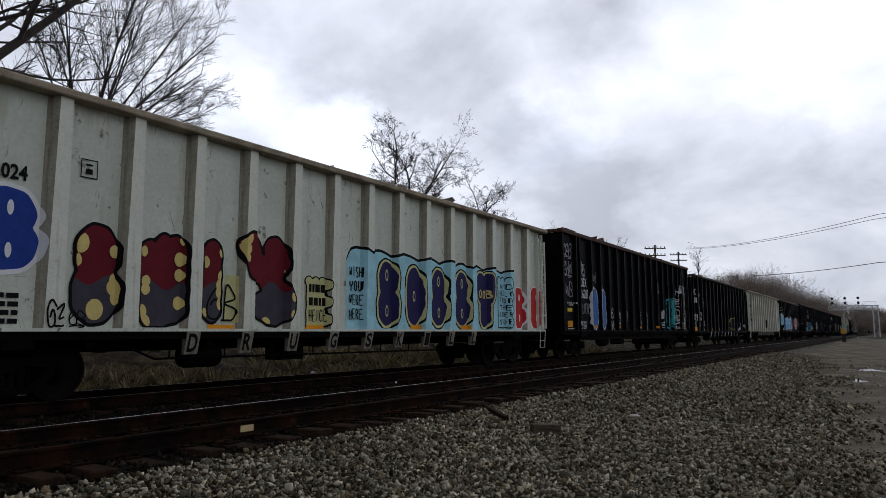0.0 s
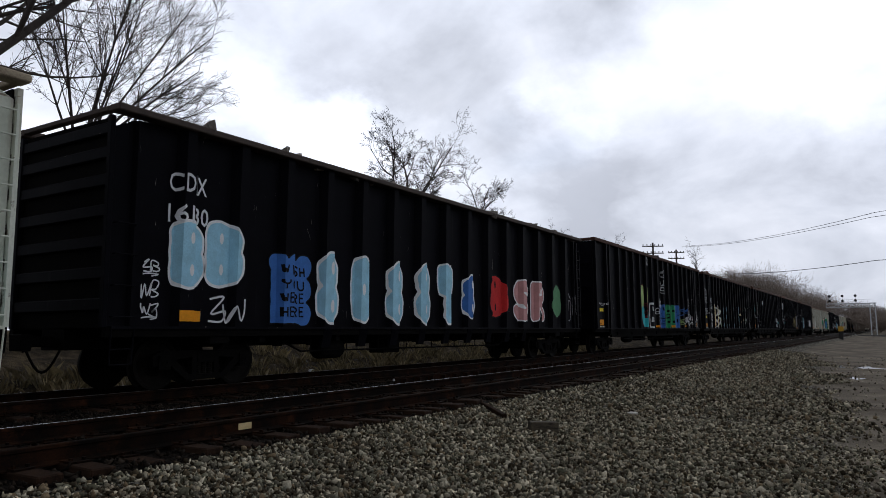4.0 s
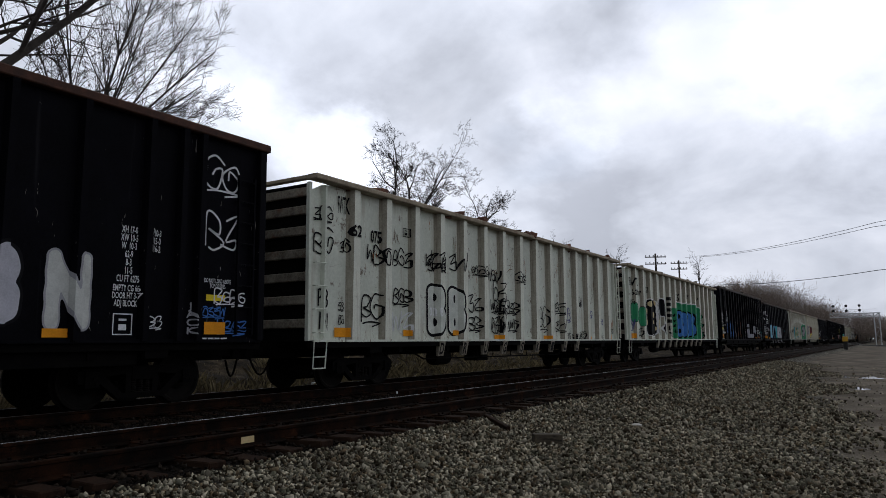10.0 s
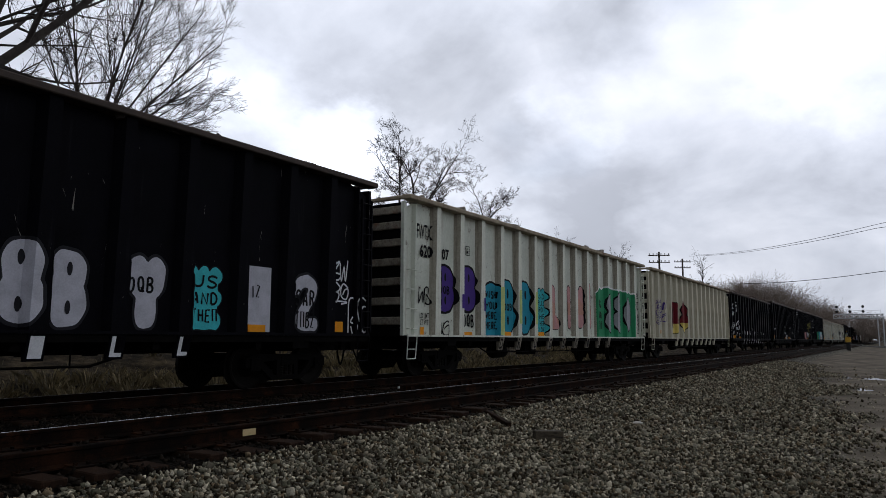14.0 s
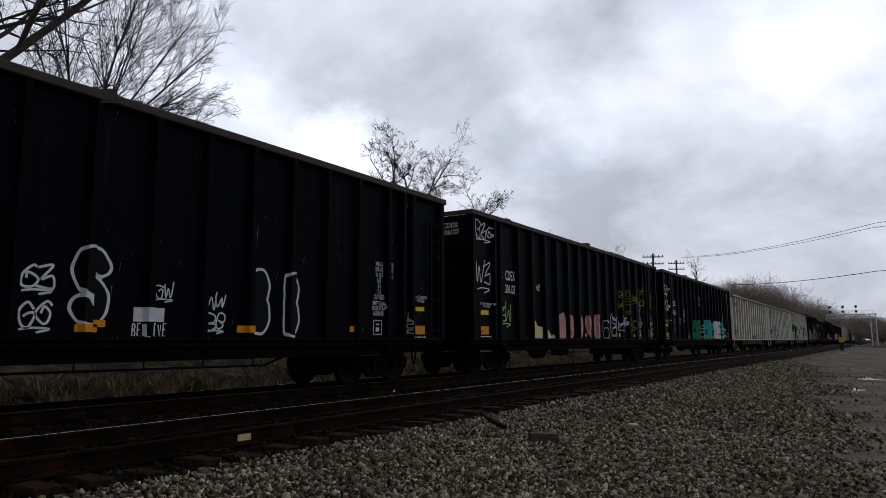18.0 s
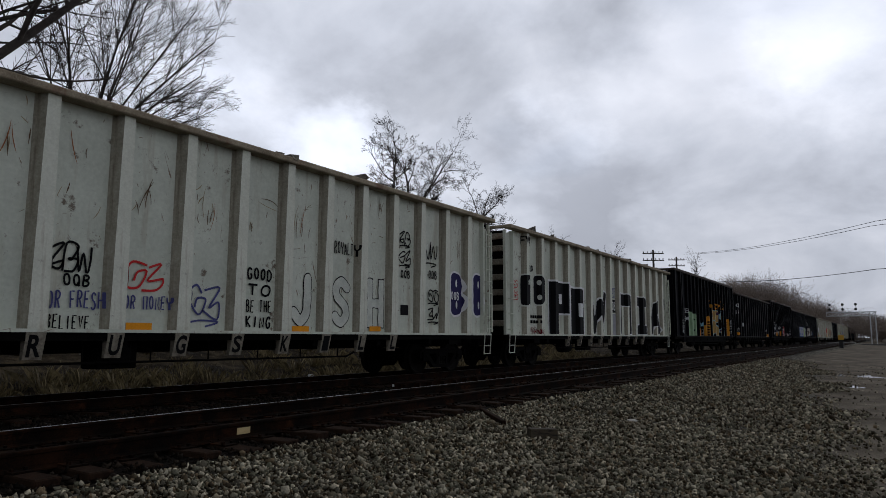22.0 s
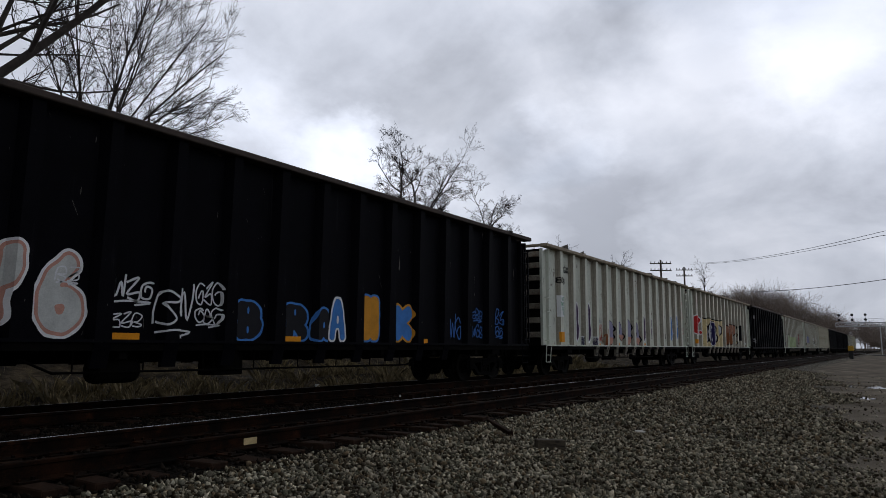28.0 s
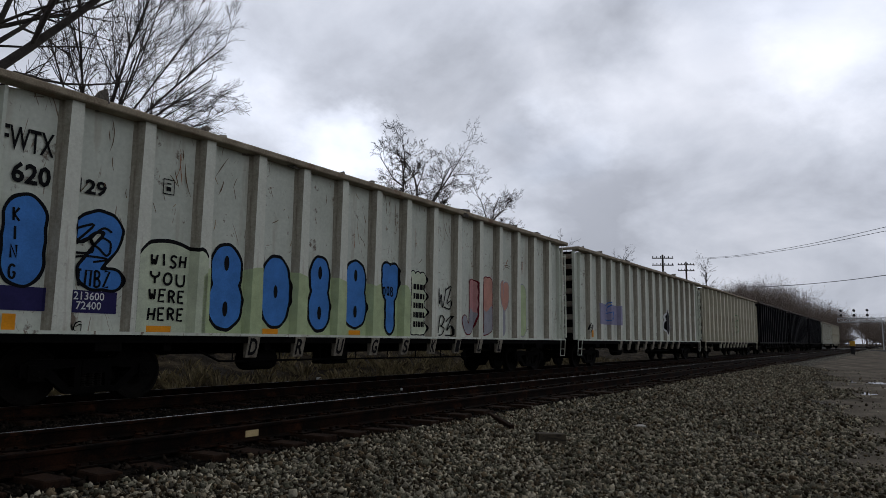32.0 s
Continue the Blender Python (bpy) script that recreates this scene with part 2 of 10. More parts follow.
RUST = surface("rusty_top_rail", (0.025, 0.011, 0.008), (0.095, 0.040, 0.024), 0.85, scale=5, fine=60, bump=0.3)
TANRAIL = surface("dirty_tan_top_rail", (0.17, 0.13, 0.085), (0.42, 0.36, 0.26), 0.8, scale=3, fine=40, bump=0.25, stain=((0.15, 0.055, 0.028), 0.9, (0.55, 0.66), 0.8))
UNDER = surface("black_underframe_grime_and_gap_shade", (0.0015, 0.0015, 0.0015), (0.005, 0.0045, 0.004), 0.9, gloss=0.04, scale=6, fine=50, bump=0.2)
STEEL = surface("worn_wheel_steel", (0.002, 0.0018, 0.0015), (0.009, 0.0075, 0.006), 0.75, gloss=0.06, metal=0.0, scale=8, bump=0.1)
RAIL = surface("rusty_rail_steel", (0.003, 0.002, 0.0015), (0.030, 0.012, 0.0055), 0.85, gloss=0.05, spread=(0.45, 0.70), scale=3, fine=70, bump=0.25, stain=((0.055, 0.020, 0.008), 2.2, (0.58, 0.70), 0.7))
SHADED_SHINE = surface("shaded_rail_head", (0.035, 0.032, 0.030), (0.075, 0.070, 0.066), 0.65, gloss=0.1, metal=0.2, scale=3, fine=90, bump=0.03)
# the pale grey base carries part of the rail head's gleam
SHINE = surface("polished_rail_head", (0.42, 0.43, 0.44), (0.62, 0.63, 0.64), 0.25, metal=0.55, scale=3, fine=90, bump=0.03)
TIE = surface("creosoted_tie_wood", (0.005, 0.0035, 0.0028), (0.040, 0.021, 0.013), 0.9, gloss=0.06, scale=5, fine=50, bump=0.5,
              streak=((0.05, 0.032, 0.02), (40, 2.0, 6.0), (0.55, 0.75), 0.6))

# ---- ground ----
YC = 11.69  # centre line of the train's track
YN = 7.20   # centre line of the empty track


def bm_box(bm, x0, x1, y0, y1, z0, z1, top=None):
    """A box; top, where given, is the (dx, dy) by which its upper face draws in at each side."""
    a, b = top or (0, 0)
    vs = [bm.verts.new(c) for c in ((x0, y0, z0), (x1, y0, z0), (x1, y1, z0), (x0, y1, z0),
                                    (x0 + a, y0 + b, z1), (x1 - a, y0 + b, z1), (x1 - a, y1 - b, z1), (x0 + a, y1 - b, z1))]
    for f in ((3, 2, 1, 0), (4, 5, 6, 7), (0, 1, 5, 4), (1, 2, 6, 5), (2, 3, 7, 6), (3, 0, 4, 7)):
        bm.faces.new([vs[i] for i in f])
    return vs


def mesh_of(name, bm, mat, smooth=False, bevel=0.0):
    if bevel:
        bmesh.ops.bevel(bm, geom=bm.edges[:], offset=bevel, segments=1, affect="EDGES", profile=0.5)
    bmesh.ops.recalc_face_normals(bm, faces=bm.faces[:])
    me = bpy.data.meshes.new(name)
    bm.to_mesh(me)
    bm.free()
    me.materials.append(mat)
    if smooth:
        me.polygons.foreach_set("use_smooth", [True] * len(me.polygons))
    return me


def part(name, bm, mat, parent, label="", bevel=0.0, smooth=False):
    ob = new(name, mesh_of(name, bm, mat, smooth, bevel) if isinstance(bm, bmesh.types.BMesh) else bm)
    ob.parent = parent
    if label:
        ob["label"] = label
    return ob


def prism(bm, profile, x0, x1, axis="x"):
    """Sweeps a closed profile of (u, z) along x, or of (x, z) along y."""
    put = (lambda u, z, s: (s, u, z)) if axis == "x" else (lambda u, z, s: (u, s, z))
    a = [bm.verts.new(put(u, z, x0)) for u, z in profile]
    b = [bm.verts.new(put(u, z, x1)) for u, z in profile]
    bm.faces.new(a)
    bm.faces.new(b[::-1])
    for i in range(len(a)):
        j = (i + 1) % len(a)
        bm.faces.new((a[i], b[i], b[j], a[j]))


def tube(bm, a, b, r0, r1=None, n=8, caps=True):
    a, b = Vector(a), Vector(b)
    r1 = r0 if r1 is None else r1
    q = (b - a).to_track_quat("Z", "Y")
    rings = []
    for c, r in ((a, r0), (b, r1)):
        rings.append([bm.verts.new(c + q @ Vector((r * math.cos(2 * math.pi * i / n), r * math.sin(2 * math.pi * i / n), 0))) for i in range(n)])
    for i in range(n):
        j = (i + 1) % n
        bm.faces.new((rings[0][i], rings[0][j], rings[1][j], rings[1][i]))
    if caps:
        bm.faces.new(rings[0][::-1])
        bm.faces.new(rings[1])


def hose(bm, pts, r, n=6):
    """One unbroken round tube along points."""
    rings = []
    for i, p in enumerate(pts):
        d = (Vector(pts[min(i + 1, len(pts) - 1)]) - Vector(pts[max(i - 1, 0)])).normalized()
        u = d.cross(Vector((0, 1, 0)) if abs(d.y) < 0.9 else Vector((1, 0, 0))).normalized()
        w = d.cross(u)
        rings.append([bm.verts.new(Vector(p) + r * (math.cos(2 * math.pi * k / n) * u + math.sin(2 * math.pi * k / n) * w)) for k in range(n)])
    for A, B in zip(rings, rings[1:]):
        for k in range(n):
            bm.faces.new((A[k], A[(k + 1) % n], B[(k + 1) % n], B[k]))
    bm.faces.new(rings[0][::-1])
    bm.faces.new(rings[-1])


def lathe(bm, rings, n, axis="y", at=(0, 0, 0)):
    """Rings of (radius, offset along the axis), closed at both ends."""
    loops = []
    for r, o in rings:
        loop = []
        for i in range(n):
            a = 2 * math.pi * i / n
            p = (r * math.cos(a), o, r * math.sin(a)) if axis == "y" else (r * math.cos(a), r * math.sin(a), o)
            loop.append(bm.verts.new(Vector(p) + Vector(at)))
        loops.append(loop)
    for A, B in zip(loops, loops[1:]):
        for i in range(n):
            bm.faces.new((A[i], A[(i + 1) % n], B[(i + 1) % n], B[i]))
    bm.faces.new(loops[0])
    bm.faces.new(loops[-1])


PROFILE = ((-1500, -0.9), (-60, -0.7), (-12, -0.64), (-4, -0.62), (0, -0.62), (2.0, -0.58), (3.2, -0.52), (4.4, -0.42), (5.2, -0.33), (5.7, -0.25),
           (6.1, -0.225), (8.4, -0.225), (9.4, -0.25), (10.4, -0.225), (13.0, -0.225), (13.7, -0.30), (14.8, -0.55), (16.0, -0.52), (17.5, -0.25), (19.5, 0.15),
           (21.5, 0.75), (24, 1.05), (30, 1.1), (60, 1.0), (200, 1.5), (1500, 3.0))


def ground_z(x, y):
    z = float(np.interp(y, [p[0] for p in PROFILE], [p[1] for p in PROFILE]))
    if 13.6 < y < 40:
        z += 0.10 * noise.noise((x * 0.6, y * 0.6, 1)) + 0.20 * noise.noise((x * 0.13, y * 0.2, 5)) * (y > 17)
    elif y < 5.4:
        z += 0.035 * noise.noise((x * 0.35, y * 0.35, 2)) * min(1, (5.4 - y) / 1.5)
    return z


def ground_material():
    m = bpy.data.materials.new("gravel_lot_and_verge")
    m.use_nodes = True
    tr = m.node_tree
    ln = tr.links.new
    bsdf = tr.nodes["Principled BSDF"]
    co = tr.nodes.new("ShaderNodeTexCoord")
    sep = tr.nodes.new("ShaderNodeSeparateXYZ")
    ln(co.outputs["Object"], sep.inputs[0])

    def noise_at(scale, detail=5.0, rough=0.6):
        n = node(tr, "ShaderNodeTexNoise", Scale=scale, Detail=detail, Roughness=rough)
        ln(co.outputs["Object"], n.inputs["Vector"])
        return n.outputs[0]

    def ramp(src, *stops):
        r = tr.nodes.new("ShaderNodeValToRGB")
        e = r.color_ramp.elements
        while len(e) < len(stops):
            e.new(0.5)
        for k, (p, c) in zip(e, stops):
            k.position, k.color = p, (*c, 1)
        ln(src, r.inputs[0])
        return r.outputs[0]

    def mathn(op, a, b):
        n = tr.nodes.new("ShaderNodeMath")
        n.operation = op
        for i, s in enumerate((a, b)):
            if isinstance(s, (int, float)):
                n.inputs[i].default_value = s
            else:
                ln(s, n.inputs[i])
        return n.outputs[0]

    def step(src, lo, hi):
        n = tr.nodes.new("ShaderNodeMapRange")
        n.inputs["From Min"].default_value, n.inputs["From Max"].default_value = lo, hi
        ln(src, n.inputs["Value"])
        return n.outputs[0]

    def mix(f, a, b):
        n = tr.nodes.new("ShaderNodeMixRGB")
        ln(f, n.inputs[0])
        ln(a, n.inputs[1])
        ln(b, n.inputs[2])
        return n.outputs[0]

    vor = node(tr, "ShaderNodeTexVoronoi", Scale=24.0)
    ln(co.outputs["Object"], vor.inputs["Vector"])
    stones = ramp(vor.outputs["Color"], (0.15, (0.025, 0.022, 0.017)), (0.5, (0.115, 0.105, 0.085)), (0.85, (0.42, 0.40, 0.34)))
    gaps = step(vor.outputs["Distance"], 0.75, 0.35)
    dark = ramp(noise_at(30.0), (0.3, (0.008, 0.007, 0.006)), (0.7, (0.030, 0.026, 0.021)))
    gravel = mix(gaps, dark, stones)
    dirt = ramp(noise_at(0.55, 8.0, 0.62), (0.32, (0.075, 0.062, 0.046)), (0.52, (0.15, 0.127, 0.098)), (0.68, (0.25, 0.215, 0.17)))
    grit = ramp(noise_at(45.0, 3.0), (0.35, (0.7, 0.7, 0.7)), (0.7, (1.15, 1.15, 1.15)))
    mul = tr.nodes.new("ShaderNodeMixRGB")
    mul.blend_type, mul.inputs[0].default_value = "MULTIPLY", 1.0
    ln(dirt, mul.inputs[1])
    ln(grit, mul.inputs[2])
    # the worn lot lies beyond a wavering edge of the stones
    edge = mathn("ADD", mathn("MULTIPLY", noise_at(0.35, 6.0), 3.0), mathn("SUBTRACT", mathn("MULTIPLY", sep.outputs["X"], 0.098), sep.outputs["Y"]))
    lot = mathn("MULTIPLY", step(edge, 1.55, 2.35), step(sep.outputs["Y"], 5.2, 4.4))
    col = mix(lot, gravel, mul.outputs[0])
    # the track bed darkens: oil, and the train's shade put into the colour
    oily_shade = ramp(noise_at(22.0, 4.0), (0.35, (0.0025, 0.002, 0.0016)), (0.7, (0.012, 0.009, 0.007)))
    col = mix(step(mathn("ADD", sep.outputs["Y"], mathn("MULTIPLY", noise_at(1.6), 0.5)), 5.75, 6.05), col, oily_shade)
    soil = ramp(noise_at(1.3, 8.0, 0.7), (0.36, (0.008, 0.0055, 0.003)), (0.5, (0.026, 0.019, 0.0105)), (0.66, (0.09, 0.068, 0.038)))
    col = mix(step(mathn("ADD", sep.outputs["Y"], mathn("MULTIPLY", noise_at(0.8), 2.0)), 15.6, 16.6), col, soil)
    ln(col, bsdf.inputs["Base Color"])
    bsdf.inputs["Specular IOR Level"].default_value = 0.05
    bsdf.inputs["Roughness"].default_value = 0.95
    bp = tr.nodes.new("ShaderNodeBump")
    bp.inputs["Strength"].default_value, bp.inputs["Distance"].default_value = 0.7, 0.03
    ln(mathn("ADD", mathn("MULTIPLY", gaps, mathn("SUBTRACT", 1.0, lot)), mathn("MULTIPLY", noise_at(40.0), 0.4)), bp.inputs["Height"])
    ln(bp.outputs[0], bsdf.inputs["Normal"])
    return m


def build_ground():
    xs = np.unique(np.concatenate([np.arange(-400, -30, 40.0), np.arange(-30, 0, 3.0), np.arange(0, 45, 0.5), np.arange(45, 140, 3.0), np.arange(140, 400, 20.0), np.array([500, 800, 1500, 3000.0])]))
    ys = np.unique(np.concatenate([np.array([-1500, -400, -150, -80, -40.0]), np.arange(-30, -6, 3.0), np.arange(-6, 24, 0.4), np.arange(24, 42, 3.0), np.array([60, 100, 200, 400, 1500.0])]))
    verts = [(x, y, ground_z(x, y)) for x in xs for y in ys]
    n = len(ys)
    faces = [(i * n + j, (i + 1) * n + j, (i + 1) * n + j + 1, i * n + j + 1) for i in range(len(xs) - 1) for j in range(n - 1)]
    me = bpy.data.meshes.new("ground")
    me.from_pydata(verts, [], faces)
    me.polygons.foreach_set("use_smooth", [True] * len(faces))
    me.materials.append(ground_material())
    tagged(new("ground", me), "grey gravel ground with a worn wet dirt lot and a dry grass bank", "ground", kind="structure")


build_ground()

# ---- tracks ----
RAIL_SHAPE = ((-0.075, -0.18), (0.075, -0.18), (0.075, -0.168), (0.012, -0.145), (0.010, -0.045), (0.036, -0.035), (0.036, -0.008), (0.026, 0.0),
              (-0.026, 0.0), (-0.036, -0.008), (-0.036, -0.035), (-0.010, -0.045), (-0.012, -0.145), (-0.075, -0.168))


def build_track(yc, used, name, label):
    track = tagged(new(name), label, "railway track", kind="structure")
    track.location = (0, yc, 0)
    for side in (-1, 1):
        bm = bmesh.new()
        prism(bm, [(side * 0.7525 + u, z) for u, z in RAIL_SHAPE], -160, 420)
        rail = part("rail", bm, RAIL, track, "rust-brown steel rail")
        if not used and side < 0:
            continue
        bm = bmesh.new()
        w = 0.024 if used else 0.014
        c = side * 0.7525 - side * (0 if used else 0.010)
        bm_box(bm, -160, 420, c - w, c + w, 0.001, 0.004)
        # the train's rails take the darker copy, its shade put into the colour
        part("running_band", bm, SHADED_SHINE if used else SHINE, rail, "polished band on the rail head, gleam or shade in its colour")
    tie = bmesh.new()
    bm_box(tie, -0.115, 0.115, -1.30, 1.30, -0.36, -0.185)
    tie_me = mesh_of("tie", tie, TIE, bevel=0.012)
    plate = bmesh.new()
    bm_box(plate, -0.09, 0.09, -0.17, 0.17, -0.186, -0.170)
    for sx in (-0.06, 0.06):
        for sy in (-0.1, 0.1):
            bm_box(plate, sx - 0.012, sx + 0.012, sy - 0.018, sy + 0.018, -0.172, -0.145)
    plate_me = mesh_of("tie_plate", plate, RAIL)
    rng = random.Random(7 if used else 3)
    x = -6.0
    while x < 62:
        ob = new("tie", tie_me)
        ob.parent = track
        ob.matrix_basis = pose(x + rng.uniform(-0.04, 0.04), rng.uniform(-0.17, 0.12), rng.uniform(-0.02, 0.016), rng.uniform(-1.0, 1.0), rng.uniform(-3, 3), rng.uniform(-3.5, 3.5))
        for side in (-1, 1):
            pl = new("tie_plate", plate_me)
            pl.parent = ob
            pl.matrix_basis = pose(0, side * 0.7525, 0.004)
        x += 0.55
    bm = bmesh.new()
    while x < 260:
        bm_box(bm, x - 0.11, x + 0.11, -1.3 + rng.uniform(-0.08, 0.08), 1.3, -0.3, -0.19)
        x += 0.55
    part("distant_ties", bm, TIE, track)["kind"] = "stuff"
    return track


build_track(YN, False, "near_track", "rusty rails on weathered wooden ties, an empty railway track")
build_track(YC, True, "train_track", "rails on dark wooden ties under the passing freight train")

# ---- the freight train ----
SPEED = 20.68
RADIUS = 0.457


def wheelset_meshes():
    bm = bmesh.new()
    for s in (1,):
        lathe(bm, [(0.10, s * 0.70), (0.20, s * 0.69), (0.36, s * 0.665), (0.40, s * 0.68), (0.495, s * 0.682), (0.49, s * 0.705), (RADIUS, s * 0.715),
                   (RADIUS - 0.006, s * 0.815), (0.41, s * 0.82), (0.37, s * 0.785), (0.22, s * 0.755), (0.13, s * 0.80), (0.09, s * 0.81)], 28)
    wheels = mesh_of("wheel", bm, STEEL)
    bm = bmesh.new()
    tube(bm, (0, -1.08, 0), (0, 1.08, 0), 0.085, n=12)
    for s in (-1, 1):
        for k in range(3):
            a = 2 * math.pi * k / 3
            p = (0.05 * math.cos(a), s * 1.08, 0.05 * math.sin(a))
            tube(bm, p, (p[0], s * 1.10, p[2]), 0.016, n=6)
    axle = mesh_of("axle", bm, STEEL)
    return wheels, axle


WHEELS, AXLE = wheelset_meshes()


def side_frame_mesh():
    bm = bmesh.new()
    y0, y1 = -0.06, 0.06
    prism(bm, [(-1.12, 0.42), (-1.12, 0.60), (-0.95, 0.68), (0.95, 0.68), (1.12, 0.60), (1.12, 0.42), (0.80, 0.42), (0.72, 0.52), (0.30, 0.56), (-0.30, 0.56), (-0.72, 0.52), (-0.80, 0.42)], y0, y1, "y")
    prism(bm, [(-0.42, 0.16), (0.42, 0.16), (0.42, 0.25), (-0.42, 0.25)], y0, y1, "y")
    for s in (-1, 1):
        prism(bm, [(s * 0.42, 0.16), (s * 0.80, 0.46), (s * 0.68, 0.54), (s * 0.36, 0.25)], y0, y1, "y")
        prism(bm, [(s * 0.20, 0.25), (s * 0.30, 0.25), (s * 0.30, 0.57), (s * 0.20, 0.57)], y0, y1, "y")
        prism(bm, [(s * 1.02, 0.36), (s * 0.78, 0.36), (s * 0.78, 0.60), (s * 1.02, 0.60)], y0 - 0.04, y1, "y")
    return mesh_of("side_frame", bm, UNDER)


def spring_mesh():
    """Three coil springs on one seat."""
    bm = bmesh.new()
    bm_box(bm, -0.21, 0.21, -0.06, 0.06, 0.245, 0.258)
    for k in (-1, 0, 1):
        rings = []
        for z in range(6):
            rings += [(0.044, 0.256 + z * 0.036), (0.060, 0.266 + z * 0.036), (0.060, 0.278 + z * 0.036)]
        lathe(bm, rings, 8, "z", (k * 0.13, 0, 0))
    return mesh_of("springs", bm, STEEL)


SIDE_FRAME, SPRINGS = side_frame_mesh(), spring_mesh()


def add_truck(car, x):
    bm = bmesh.new()
    bm_box(bm, -0.19, 0.19, -1.05, 1.05, 0.46, 0.66)
    lathe(bm, [(0.2, 0.65), (0.2, 0.80)], 12, "z")
    for s in (-1, 1):
        bm_box(bm, s * 0.32 - 0.03, s * 0.32 + 0.03, -0.82, 0.82, 0.34, 0.44)
    truck = part("truck", bm, UNDER, car, "dark cast-steel four-wheel truck")
    truck.location = (x, 0, 0)
    for s in (-1, 1):
        f = part("side_frame", SIDE_FRAME, None, truck)
        f.location = (0, s * 0.98, 0)
        g = part("springs", SPRINGS, None, truck)
        g.location = (0, s * 0.97, 0)
    for s in (-1, 1):
        axle = part("axle", AXLE, None, car, "dark steel axle with two wheels")
        axle.location = (x + s * 0.89, 0, RADIUS)
        for turn in (0, 180):
            w = part("wheel", WHEELS, None, axle, "worn steel railway wheel")
            w.matrix_basis = pose(0, 0, 0, 0, 0, turn)


def add_coupler(car, x, s):
    """A knuckle coupler, its yoke and an air hose, past the end at x; s is the way it points."""
    bm = bmesh.new()
    bm_box(bm, min(x, x + s * 0.42), max(x, x + s * 0.42), -0.08, 0.08, 0.78, 0.95)
    prism(bm, [(-0.16, 0.72), (0.16, 0.72), (0.19, 0.99), (-0.19, 0.99)], x + s * 0.40, x + s * 0.58)
    part("coupler", bm, UNDER, car, "rusty knuckle coupler", bevel=0.012)
    bm = bmesh.new()
    pts = [Vector((x + s * (0.05 + 0.5 * k / 9), -0.35 + 0.02 * k, 0.72 - 0.34 * math.sin(math.pi * min(1, k / 8.0)))) for k in range(10)]
    hose(bm, pts, 0.022)
    part("air_hose", bm, UNDER, car)


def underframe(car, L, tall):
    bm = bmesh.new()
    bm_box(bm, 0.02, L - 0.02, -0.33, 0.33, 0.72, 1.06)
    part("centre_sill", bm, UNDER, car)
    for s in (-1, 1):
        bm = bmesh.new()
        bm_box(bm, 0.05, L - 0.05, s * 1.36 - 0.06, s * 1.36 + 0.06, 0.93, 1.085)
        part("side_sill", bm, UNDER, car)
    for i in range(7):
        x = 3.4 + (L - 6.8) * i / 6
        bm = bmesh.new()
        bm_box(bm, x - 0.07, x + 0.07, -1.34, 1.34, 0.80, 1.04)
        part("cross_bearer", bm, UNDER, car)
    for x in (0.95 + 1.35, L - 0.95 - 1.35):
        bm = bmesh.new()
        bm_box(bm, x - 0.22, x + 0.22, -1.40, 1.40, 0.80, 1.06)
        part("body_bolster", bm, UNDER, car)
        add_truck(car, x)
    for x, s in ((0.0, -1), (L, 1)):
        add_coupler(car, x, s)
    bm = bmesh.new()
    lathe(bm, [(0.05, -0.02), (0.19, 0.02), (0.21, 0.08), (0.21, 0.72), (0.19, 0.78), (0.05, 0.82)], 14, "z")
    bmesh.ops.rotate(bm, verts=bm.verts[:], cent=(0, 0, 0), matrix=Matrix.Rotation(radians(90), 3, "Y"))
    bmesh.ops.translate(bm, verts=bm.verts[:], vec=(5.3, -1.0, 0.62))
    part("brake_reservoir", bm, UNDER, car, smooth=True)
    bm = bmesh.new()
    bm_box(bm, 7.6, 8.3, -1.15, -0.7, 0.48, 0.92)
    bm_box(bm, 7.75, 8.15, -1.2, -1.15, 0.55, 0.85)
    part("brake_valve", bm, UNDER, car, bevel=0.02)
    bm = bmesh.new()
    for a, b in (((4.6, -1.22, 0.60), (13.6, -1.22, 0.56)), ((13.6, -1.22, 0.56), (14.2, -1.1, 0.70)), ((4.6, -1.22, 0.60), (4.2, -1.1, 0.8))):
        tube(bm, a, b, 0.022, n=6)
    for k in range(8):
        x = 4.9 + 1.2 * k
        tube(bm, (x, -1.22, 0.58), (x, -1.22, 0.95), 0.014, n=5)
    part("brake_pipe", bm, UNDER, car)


def ladder(car, x0, x1, y, zs, mat, rails=True, label="steel ladder"):
    """A ladder of one piece, or single grab irons."""
    bm = bmesh.new()
    for k, z in enumerate(zs):
        tube(bm, (x0, y - 0.09, z), (x1, y - 0.09, z), 0.014, n=6)
        for x in (x0, x1):
            tube(bm, (x, y - 0.09, z), (x, y, z), 0.014, n=6)
        if not rails:
            part("grab_iron", bm, mat, car)
            bm = bmesh.new()
    if rails:
        for x in (x0, x1):
            bm_box(bm, x - 0.02, x + 0.02, y - 0.10, y - 0.05, zs[0] - 0.1, zs[-1] + 0.1)
        part("ladder", bm, mat, car, label)
    else:
        bm.free()


